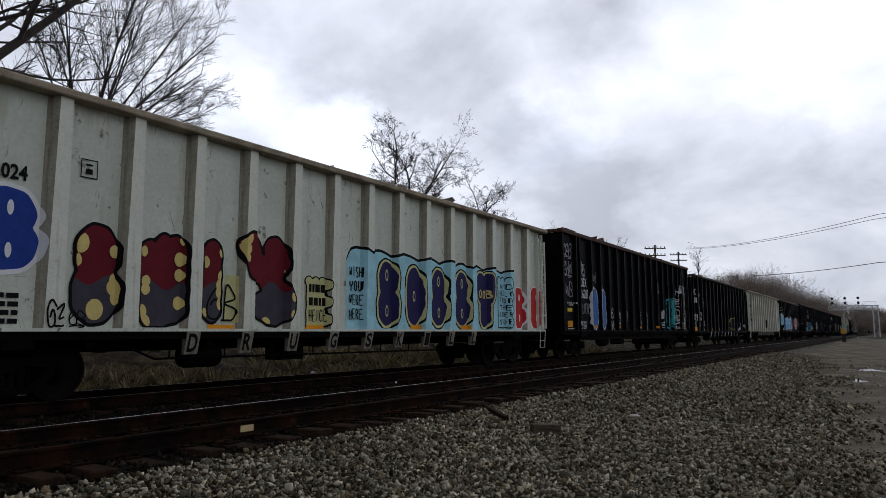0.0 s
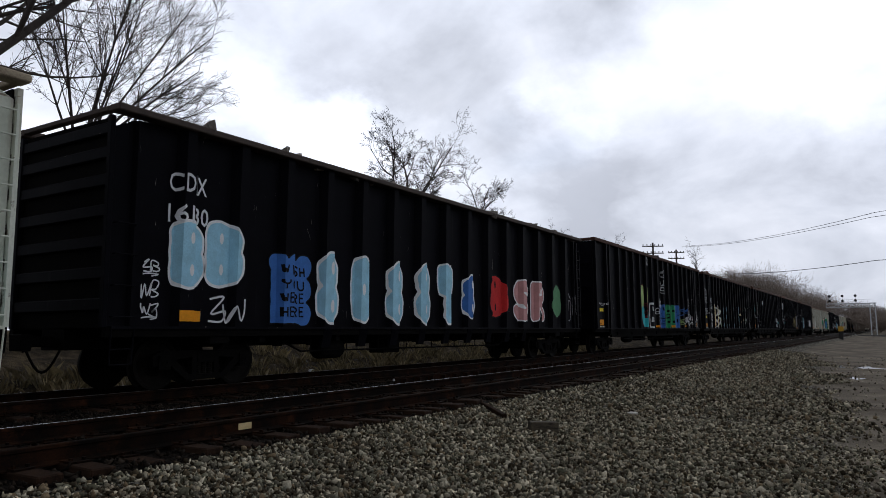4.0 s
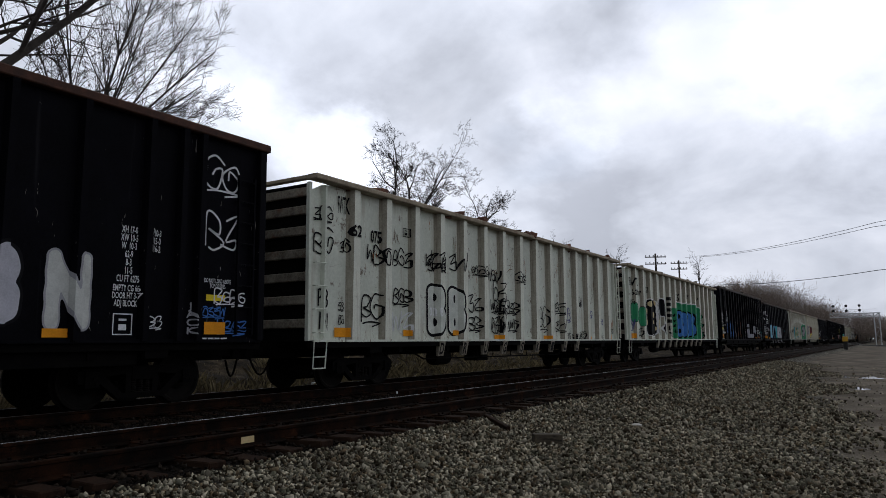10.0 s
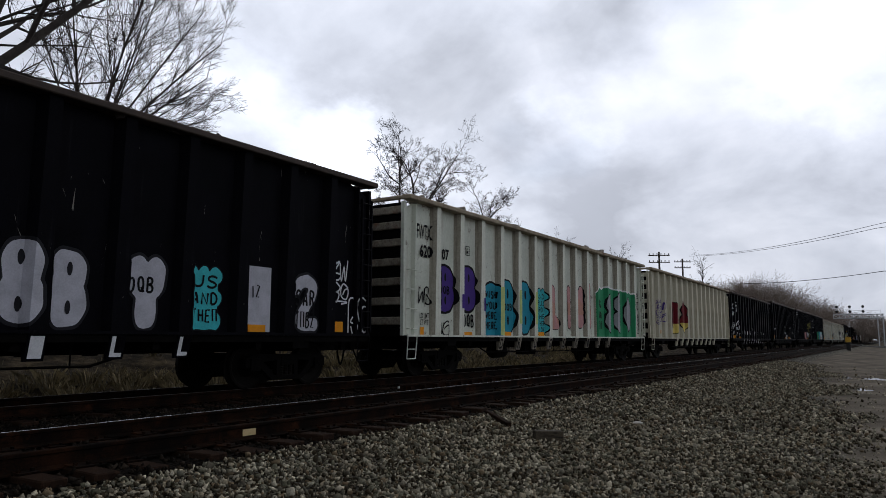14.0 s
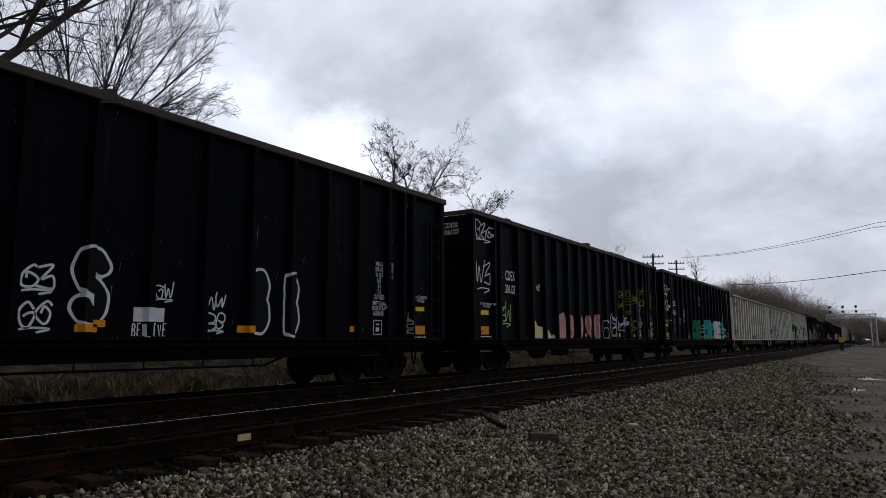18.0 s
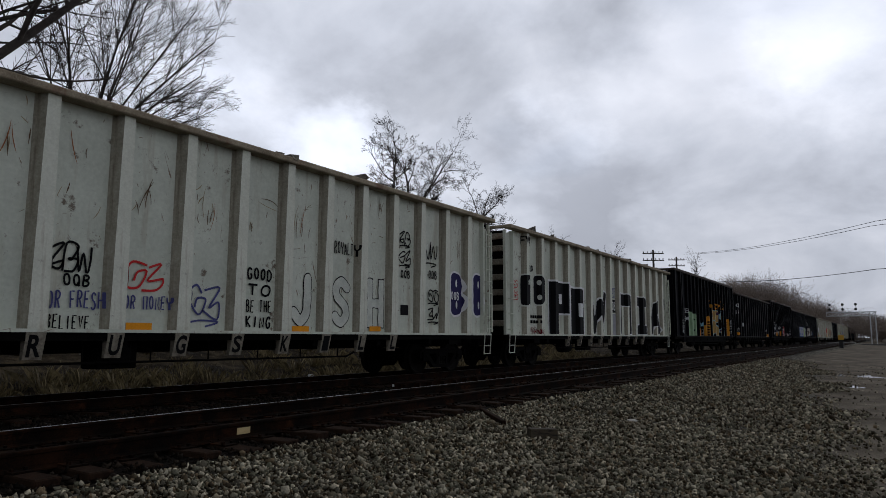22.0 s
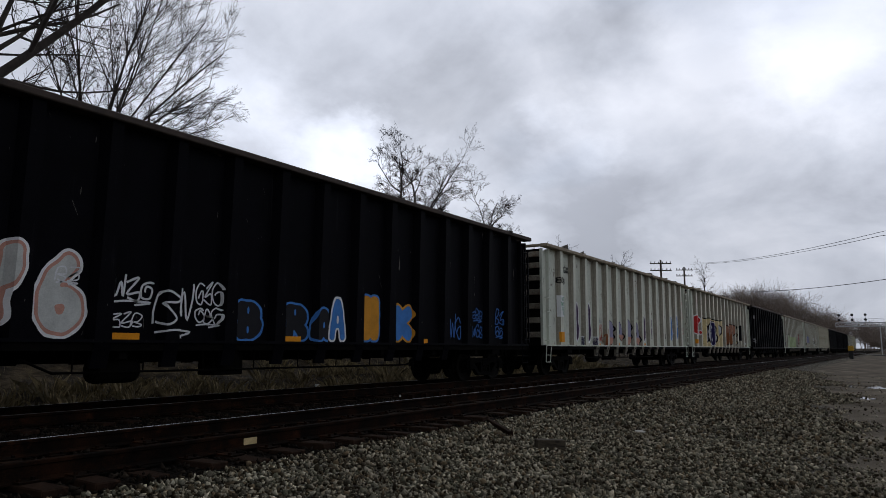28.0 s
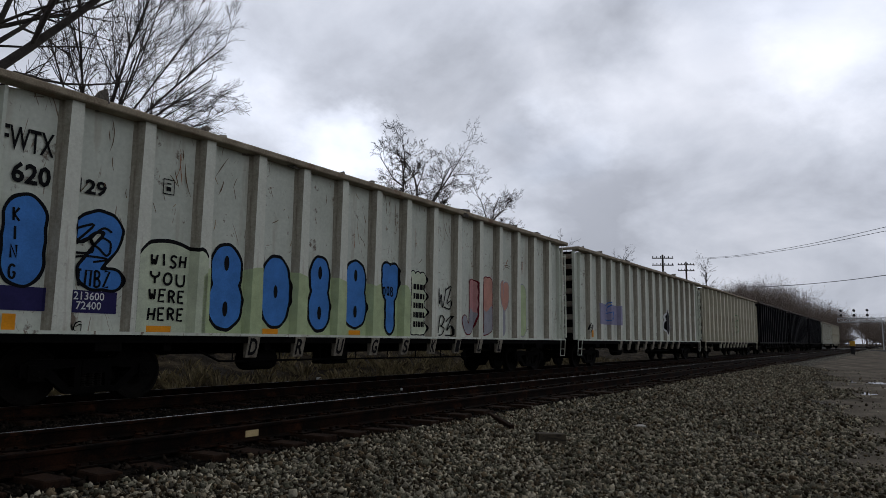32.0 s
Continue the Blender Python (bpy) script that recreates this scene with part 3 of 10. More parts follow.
def shell(car, L, sheet, z0, z1, mat, gap=0.0):
    """The open-topped body: floor, two side sheets, two end walls, all with thickness."""
    bm = bmesh.new()
    bm_box(bm, 0.12, L - 0.12, -sheet + 0.02, sheet - 0.02, 1.06, 1.12)
    part("floor_plate", bm, UNDER, car)
    for s in (-1, 1):
        bm = bmesh.new()
        y0, y1 = sorted((s * sheet, s * (sheet - 0.02)))
        if gap:
            prism(bm, [(0.10, z0), (L - 0.10, z0), (L - 0.10, z1 - 0.22), (L - 0.45, z1 - 0.05), (L - 0.75, z1), (0.75, z1), (0.45, z1 - 0.05), (0.10, z1 - 0.22)], y0, y1, "y")
        else:
            bm_box(bm, 0.10, L - 0.10, y0, y1, z0, z1)
        part("side_sheet", bm, mat, car)
    for x in (0.10, L - 0.10):
        bm = bmesh.new()
        bm_box(bm, x - 0.012, x + 0.012, -sheet + 0.022, sheet - 0.022, z0, z1 - (0.06 if gap else 0))
        # low cars' end walls are black: shade between the ribs put into the colour
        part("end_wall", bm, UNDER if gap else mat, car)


def top_rail(car, L, half, z0, z1, mat, depth=0.21):
    for s in (-1, 1):
        bm = bmesh.new()
        y0, y1 = sorted((s * half, s * (half - depth)))
        bm_box(bm, 0.0, L, y0, y1, z0, z1)
        part("top_rail", bm, mat, car, bevel=0.018)
    for x in (0.0, L - 0.14):
        bm = bmesh.new()
        bm_box(bm, x, x + 0.14, -half + depth + 0.003, half - depth - 0.003, z0 + 0.02, z1 - 0.01)
        part("end_top_rail", bm, mat, car, bevel=0.015)


def posts(car, xs, shape, sheet, z0, z1, mat, name="side_post"):
    """Tapered hat-section posts: shape gives foot and head as (half width at the sheet, half width of the front, depth)."""
    bm = bmesh.new()
    for z, (a, b, dep) in ((z0, shape[0]), (z1, shape[1])):
        for u, o in ((-a, 0.0), (-b, dep), (b, dep), (a, 0.0)):
            bm.verts.new((u, -o, z))
    v = list(bm.verts)
    for f in ((0, 1, 5, 4), (1, 2, 6, 5), (2, 3, 7, 6), (3, 0, 4, 7), (3, 2, 1, 0), (4, 5, 6, 7)):
        bm.faces.new([v[i] for i in f])
    me = mesh_of(name, bm, mat)
    # side faces of white posts hold stain and painted-in shade
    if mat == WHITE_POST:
        me.materials.append(SHADED_GRIMY_SIDE)
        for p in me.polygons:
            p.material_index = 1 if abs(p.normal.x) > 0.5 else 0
    for s in (-1, 1):
        for x in xs:
            ob = part(name, me, None, car)
            ob.matrix_basis = pose(x, -sheet, 0) if s < 0 else pose(x, sheet, 0, 0, 0, 180)


def slatted_end(car, L, half, zs, mat):
    for x, s in ((0.088, -1), (L - 0.088, 1)):
        for z in zs:
            bm = bmesh.new()
            x0, x1 = sorted((x, x + s * 0.07))
            bm_box(bm, x0, x1, -half, half, z - 0.10, z + 0.10, None)
            part("end_rib", bm, RUSTY_END_SHADED_FOOT if mat == WHITE else mat, car, bevel=0.02)
        for y in (-half + 0.02, half - 0.02):
            bm = bmesh.new()
            x0, x1 = sorted((x, x + s * 0.086))
            bm_box(bm, x0, x1, y - 0.05, y + 0.05, 1.08, zs[-1] + 0.2)
            part("corner_post", bm, mat, car, bevel=0.008)


L_LOW, L_TALL = 20.35, 19.98
Z_SILL = 1.085
LOW_POSTS = [1.5 + 1.2425 * k for k in range(15)]
LOW_SHAPE = ((0.215, 0.14, 0.15), (0.195, 0.10, 0.19))
TALL_SHAPE = ((0.085, 0.055, 0.13), (0.085, 0.055, 0.145))
LATE_POSTS = [1.88 + 1.2425 * k for k in range(14)]
TALL_POSTS = [1.50, 1.86] + [3.18 + 1.085 * k for k in range(13)] + [17.35, 18.0, 18.4]


def low_gondola(name, mat, rail_mat, label, xs=LOW_POSTS):
    car = tagged(new(name), label, "freight car", "gondola cars of the train")
    L, sheet = L_LOW, 1.30
    shell(car, L, sheet, Z_SILL, 4.555, mat, gap=1)
    top_rail(car, L, 1.58, 4.55, 4.67, rail_mat, 0.30)
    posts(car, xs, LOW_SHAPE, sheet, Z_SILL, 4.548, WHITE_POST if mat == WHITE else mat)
    posts(car, [0.5, L - 0.5], ((0.055, 0.025, 0.08), (0.055, 0.025, 0.12)), sheet, Z_SILL, 4.50, mat, "end_stiffener")
    for s in (-1, 1):
        bm = bmesh.new()
        bm_box(bm, 0.10, L - 0.10, min(s * 1.302, s * 1.46), max(s * 1.302, s * 1.46), Z_SILL - 0.03, Z_SILL + 0.02)
        part("bottom_flange", bm, mat, car)
    bm = bmesh.new()
    vs = bm_box(bm, -0.14, 0.14, -0.15, 0.0, 0.66, Z_SILL - 0.032)
    for v in vs[:4]:
        v.co.y = -0.06 if v.co.y < -0.05 else v.co.y
    # on white cars this dark colour holds the feet's dirt and the overhang's shade
    stub = mesh_of("post_foot", bm, RUSTY_END_SHADED_FOOT if mat == WHITE else mat)
    for s in (-1, 1):
        for x in xs[3:12]:
            ob = part("post_foot", stub, None, car)
            ob.matrix_basis = pose(x, -sheet, 0) if s < 0 else pose(x, sheet, 0, 0, 0, 180)
    slatted_end(car, L, 1.34, [1.45, 1.95, 2.45, 2.95, 3.45, 3.90, 4.30], mat)
    underframe(car, L, False)
    ladder(car, 0.12, 0.48, -1.38, [1.25, 1.75, 2.25, 2.75], mat, False)
    ladder(car, L - 0.46, L - 0.12, -1.40, [1.25 + 0.36 * k for k in range(9)], mat)
    for x in (0.32, L - 0.30):
        bm = bmesh.new()
        for u in (-0.2, 0.2):
            tube(bm, (x + u, -1.44, Z_SILL - 0.03), (x + u * 0.95, -1.40, 0.50), 0.014, n=6)
        for z in (0.50, 0.74):
            tube(bm, (x - 0.195, -1.41, z), (x + 0.195, -1.41, z), 0.014, n=6)
        part("sill_step", bm, mat, car)
    return car


def tall_gondola(name, mat, rail_mat, label, L=L_TALL, top=4.93):
    car = tagged(new(name), label, "freight car", "gondola cars of the train")
    sheet = 1.42
    shell(car, L, sheet, Z_SILL, top - 0.14, mat)
    top_rail(car, L, 1.58, top - 0.15, top, rail_mat)
    posts(car, [x * L / L_TALL for x in TALL_POSTS], TALL_SHAPE, sheet, Z_SILL, top - 0.15, mat)
    for s in (-1, 1):
        bm = bmesh.new()
        bm_box(bm, 0.10, L - 0.10, min(s * 1.40, s * 1.50), max(s * 1.40, s * 1.50), Z_SILL - 0.03, Z_SILL + 0.03)
        part("bottom_flange", bm, mat, car)
        for x in (0.16, L - 0.16):
            bm = bmesh.new()
            bm_box(bm, x - 0.08, x + 0.08, min(s * 1.42, s * 1.55), max(s * 1.42, s * 1.55), Z_SILL, top - 0.15)
            part("corner_post", bm, mat, car, bevel=0.01)
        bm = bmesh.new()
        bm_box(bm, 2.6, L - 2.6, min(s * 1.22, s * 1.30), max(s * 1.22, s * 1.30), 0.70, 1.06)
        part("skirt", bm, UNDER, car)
    slatted_end(car, L, 1.41, [1.9, 2.9, 3.9], mat)
    underframe(car, L, True)
    ladder(car, L - 0.72, L - 0.34, -1.42, [1.3 + 0.40 * k for k in range(8)], mat)
    ladder(car, 0.30, 0.70, -1.42, [1.3, 1.75, 2.2], mat, False)
    bm = bmesh.new()
    bm_box(bm, 1.9, 2.5, -1.50, -1.36, 0.84, 1.05)
    part("jacking_pad", bm, UNDER, car, bevel=0.015)
    return car

# the train's order: kind, where the front end passes at the start, and number of the look
ORDER = (
    ("white", 3.00), ("tall", 24.68), ("black", 46.12), ("late", 67.58), ("black", 89.30), ("tall", 111.22), ("tall", 132.38), ("tall", 153.75),
    ("tall", 175.17), ("tall", 196.63), ("white", 217.95), ("white", 239.42), ("dark", 260.90), ("black", 282.32), ("white", 304.02),
    ("cream", 325.50), ("black", 347.05), ("dark", 368.80), ("dark", 390.23), ("dark", 411.51), ("white", 432.70), ("white", 454.05),
    ("white", 475.48), ("short", 496.90), ("black", 516.70), ("lewx", 537.98), ("black", 558.95), ("black", 580.25), ("white", 601.87),
    ("white", 623.10), ("black", 644.62), ("white", 666.00), ("white", 687.40), ("cream", 708.85), ("black", 730.30), ("black", 751.75), ("black", 773.20),
    ("white", 794.65), ("cream", 816.10),
)
LABELS = {
    "white": "dirty white steel gondola freight car with tan top rail and graffiti",
    "late": "dirty white steel gondola freight car with widely set posts and graffiti",
    "cream": "yellowed cream steel gondola freight car with rusty streaks and graffiti",
    "black": "black-painted steel gondola freight car with painted lettering and graffiti",
    "tall": "tall black steel gondola freight car with rusty top rail and graffiti",
    "dark": "tall black steel gondola freight car with dark top rail and graffiti",
    "short": "tall black steel gondola freight car with brown top rail and graffiti",
    "lewx": "tall black steel gondola freight car with ribbed sides and white lettering",
}


def build_train():
    CREAM = surface("yellowed_cream_paint", (0.38, 0.36, 0.26), (0.56, 0.53, 0.41), 0.6, scale=1.2, fine=25, bump=0.08,
                    streak=((0.2, 0.13, 0.07), (5.0, 5.0, 0.7), (0.55, 0.76), 0.7), stain=((0.12, 0.08, 0.04), 2.6, (0.62, 0.74), 0.8))
    DARKRAIL = surface("dark_brown_top_rail", (0.025, 0.018, 0.014), (0.07, 0.05, 0.04), 0.8, scale=4, fine=50, bump=0.2)
    first = {
        "white": low_gondola("gondola_car", WHITE, TANRAIL, LABELS["white"]),
        "late": low_gondola("gondola_car", WHITE, TANRAIL, LABELS["late"], LATE_POSTS),
        "cream": low_gondola("gondola_car", CREAM, TANRAIL, LABELS["cream"]),
        "black": low_gondola("gondola_car", BLACK, DARKRAIL, LABELS["black"]),
        "tall": tall_gondola("gondola_car", BLACK, RUST, LABELS["tall"]),
        "dark": tall_gondola("gondola_car", BLACK, DARKRAIL, LABELS["dark"]),
        "short": tall_gondola("gondola_car", BLACK, DARKRAIL, LABELS["short"], 18.75, 5.05),
        "lewx": tall_gondola("gondola_car", BLACK, DARKRAIL, LABELS["lewx"], 19.75, 5.03),
    }
    used, cars = set(), []
    for kind, s in ORDER:
        m = pose(s, YC, 0)
        if kind in used:
            car = copy_thing(first[kind], m)
        else:
            car = first[kind]
            car.matrix_basis = m
            used.add(kind)
        cars.append(car)
    return cars


TRAIN = build_train()


# ---- painted marks on the cars ----
TINTS = {
    "ink": (0.005, 0.005, 0.006), "chalk": (0.62, 0.63, 0.64), "white": (0.80, 0.81, 0.81), "grey": (0.30, 0.30, 0.32), "silver": (0.42, 0.42, 0.46),
    "coal": (0.016, 0.016, 0.019), "navy": (0.025, 0.022, 0.085), "blue": (0.02, 0.05, 0.26), "denim": (0.05, 0.15, 0.42), "azure": (0.06, 0.20, 0.52),
    "sky": (0.30, 0.55, 0.68), "ice": (0.34, 0.60, 0.68), "cyan": (0.02, 0.24, 0.33), "teal": (0.05, 0.42, 0.45), "seagreen": (0.07, 0.28, 0.25),
    "green": (0.03, 0.24, 0.11), "moss": (0.10, 0.24, 0.12), "mint": (0.30, 0.42, 0.27), "lime": (0.38, 0.52, 0.20), "mist": (0.42, 0.50, 0.28),
    "olive": (0.22, 0.20, 0.04), "yellow": (0.62, 0.50, 0.14), "paleyellow": (0.52, 0.50, 0.24), "butter": (0.66, 0.55, 0.31), "cream": (0.62, 0.49, 0.18),
    "amber": (0.72, 0.27, 0.015), "orange": (0.58, 0.26, 0.03), "tan": (0.48, 0.33, 0.14), "rust": (0.28, 0.11, 0.045), "scar": (0.115, 0.075, 0.042), "bare": (0.30, 0.235, 0.15), "salmon": (0.50, 0.26, 0.20),
    "rose": (0.52, 0.27, 0.26), "red": (0.50, 0.03, 0.03), "maroon": (0.13, 0.012, 0.018), "violet": (0.06, 0.03, 0.19), "plum": (0.05, 0.025, 0.07),
    "lavender": (0.25, 0.23, 0.52), "dusk": (0.07, 0.075, 0.20), "dusklight": (0.27, 0.26, 0.38), "dirtywhite": (0.50, 0.51, 0.48), "signal": (0.75, 0.55, 0.03),
    "slate": (0.055, 0.05, 0.065), "acid": (0.42, 0.40, 0.05), "acidpale": (0.46, 0.55, 0.20), "paintwhite": (0.56, 0.58, 0.52), "blackpaint": (0.004, 0.004, 0.005),
    "lilac": (0.46, 0.44, 0.56), "tanpink": (0.42, 0.22, 0.15), "paintmist": (0.52, 0.57, 0.42),
}
PAINTS = {}
GLYPHS = {}
SHEET = {}
LOW_CARS = set()
COATS = {"paint_field": 0.003, "lower_coat": 0.024, "paint_patch": 0.009, "graffiti_shape": 0.012, "graffiti_letter": 0.012, "reflector_strip": 0.028}


def paint(tint):
    if tint not in PAINTS:
        c = TINTS[tint]
        PAINTS[tint] = surface("spray_paint_" + tint, tuple(0.86 * k for k in c), tuple(min(1.28 * k, 0.86) for k in c), 0.6, scale=3.0, fine=40, bump=0.03, gloss=0.08)
    return PAINTS[tint]


def glyph(text, fat, line=1.0):
    """Flat outline of a text in the built-in font: points in a unit box, faces, and how far the box reaches past the plain letters."""
    key = (text, fat, line)
    if key not in GLYPHS:
        cu = bpy.data.curves.new("writing", "FONT")
        cu.body, cu.size, cu.offset, cu.resolution_u, cu.align_x, cu.space_line = text.replace("|", "\n"), 1.0, fat, 4 if len(text) == 1 else 2, "CENTER", line
        ob = bpy.data.objects.new("writing", cu)
        me = bpy.data.meshes.new_from_object(ob)
        co = np.empty(len(me.vertices) * 3)
        me.vertices.foreach_get("co", co)
        co = co.reshape(-1, 3)[:, :2]
        faces = [tuple(p.vertices) for p in me.polygons]
        bpy.data.meshes.remove(me)
        bpy.data.objects.remove(ob)
        bpy.data.curves.remove(cu)
        GLYPHS[key] = (co, faces)
    return GLYPHS[key]


POST_X = {}


def post_at(low, z):
    """Half width at the sheet, half width of the front and depth of a post at a height."""
    foot, head = LOW_SHAPE if low else TALL_SHAPE
    t = (z - Z_SILL) / (4.548 - Z_SILL)
    return [p + (q - p) * t for p, q in zip(foot, head)]


def relief(car, x, z):
    """How far the posts of the side stand out at a place."""
    half, flat, out = post_at(car.name in LOW_CARS, z)
    half, flat = half + 0.008, flat + 0.008
    u = min(abs(x - q) for q in POST_X[car.name])
    if u >= half - 1e-4:
        return 0.0
    return out * min(1.0, (half - u) / (half - flat))


def lay(car, name, layers, label=""):
    """One painted mark: layers of (points as (x, z), faces, tint), each a little proud of the one before, draped over the posts in its way."""
    base = SHEET[car.name]
    low = car.name in LOW_CARS
    (h0, f0, _), (h1, f1, _) = LOW_SHAPE if low else TALL_SHAPE
    coat = COATS.get(name, 0.022)
    mats, out_v, out_f, index = [], [], [], []
    for k, (pts, fcs, tint) in enumerate(layers):
        if tint not in mats:
            mats.append(tint)
        loose = len(pts[0]) == 3
        bm = bmesh.new()
        vs = [bm.verts.new((q[0], q[2] if loose else 0.0, q[1])) for q in pts]
        for f in fcs:
            try:
                bm.faces.new([vs[i] for i in f])
            except ValueError:
                pass
        if any(len(f.verts) > 4 for f in bm.faces):
            bmesh.ops.triangulate(bm, faces=bm.faces[:], ngon_method="EAR_CLIP")
        xs = [q[0] for q in pts]
        lo, hi = min(xs), max(xs)
        for c in () if loose else POST_X[car.name]:
            for side in (-1, 1):
                for w0, w1 in ((h0, h1), (f0, f1)):
                    w0, w1 = w0 + 0.008, w1 + 0.008
                    if lo < c + 0.3 and hi > c - 0.3:
                        bmesh.ops.bisect_plane(bm, geom=bm.verts[:] + bm.edges[:] + bm.faces[:], dist=1e-6, plane_co=(c + side * w0, 0, Z_SILL), plane_no=(1, 0, side * (w0 - w1) / (4.548 - Z_SILL)))
        o = len(out_v)
        bm.verts.index_update()
        for v in bm.verts:
            out_v.append((v.co.x, v.co.y if loose else -(base + relief(car, v.co.x, v.co.z) + coat + 0.003 * k), v.co.z))
        for f in bm.faces:
            out_f.append(tuple(o + v.index for v in f.verts))
            index.append(mats.index(tint))
        bm.free()
    me = bpy.data.meshes.new(name)
    me.from_pydata(out_v, [], out_f)
    for tint in mats:
        me.materials.append(paint(tint))
    me.polygons.foreach_set("material_index", index)
    ob = new(name, me)
    ob.parent = car
    ob["label"] = label or layers[-1][2] + " paint mark"
    return ob


def boxed(co, x0, x1, z0, z1, ref=None):
    ref = co if ref is None else ref
    a, b = ref.min(0), ref.max(0)
    k = ((x1 - x0) / max(b[0] - a[0], 1e-4), (z1 - z0) / max(b[1] - a[1], 1e-4))
    return [(x0 + (p[0] - a[0]) * k[0], z0 + (p[1] - a[1]) * k[1]) for p in co]


STENCILLED = ("CDEX", "FWTX", "LEWX", "REGX", "CIGX", "LD LMT", "LT WT", "DO NOT", "EMPTY", "XH ", "W 10", "IL 64", "J|A|C|K", "WESTSIDE")


def words(car, x0, x1, z0, z1, text, tint):
    """Stencilled words in plain type; sprayed words by hand, stroke by stroke."""
    rows = text.split("|")
    if text.startswith(STENCILLED) or any(c not in STROKES and c != " " for c in text.replace("|", "")) or any(c in "2680" for c in text):
        n = max(len(t) for t in rows)
        co, fc = glyph(text, 0.012 if n > 3 else 0.03, 0.85 if "|" in text else 1.0)
        lay(car, "lettering", [(boxed(co, x0, x1, z0, z1), fc, tint)], tint + " painted lettering")
        return
    rng = random.Random(int(x0 * 100 + z0 * 31))
    verts, faces = [], []
    tall = (z1 - z0) / len(rows)
    for k, row in enumerate(rows):
        lo = z1 - (k + 1) * tall + 0.10 * tall * (len(rows) > 1)
        high = tall * (0.80 if len(rows) > 1 else 1.0)
        pitch = (x1 - x0) / max(len(row), 2)
        left = x0 + ((x1 - x0) - pitch * len(row)) / 2
        pen = max(0.014, min(0.17 * high, 0.24 * pitch, 0.06))
        for j, ch in enumerate(row):
            if ch == " ":
                continue
            a, b = left + pitch * (j + 0.10), left + pitch * (j + 0.90)
            if ch == "I":
                a, b = a + 0.2 * pitch, b - 0.2 * pitch
            up, tip = rng.uniform(-0.06, 0.06) * high, rng.uniform(-0.10, 0.10) * pitch
            for line in STROKES[ch]:
                pts = rounded([(a + pen / 2 + u * (b - a - pen) + tip * (v - 0.5), lo + up + pen / 2 + v * (high - pen)) for u, v in line])
                o = len(verts)
                vs, fs = ribbon([Vector(p) for p in pts], pen)
                verts += vs
                faces += [tuple(i + o for i in f) for f in fs]
    lay(car, "lettering", [(verts, faces, tint)], tint + " hand-painted lettering")


def disc(x, z, r, rx=1.0, n=9):
    return [(x + r * rx * math.cos(2 * math.pi * i / n), z + r * math.sin(2 * math.pi * i / n)) for i in range(n)], [tuple(range(n))]


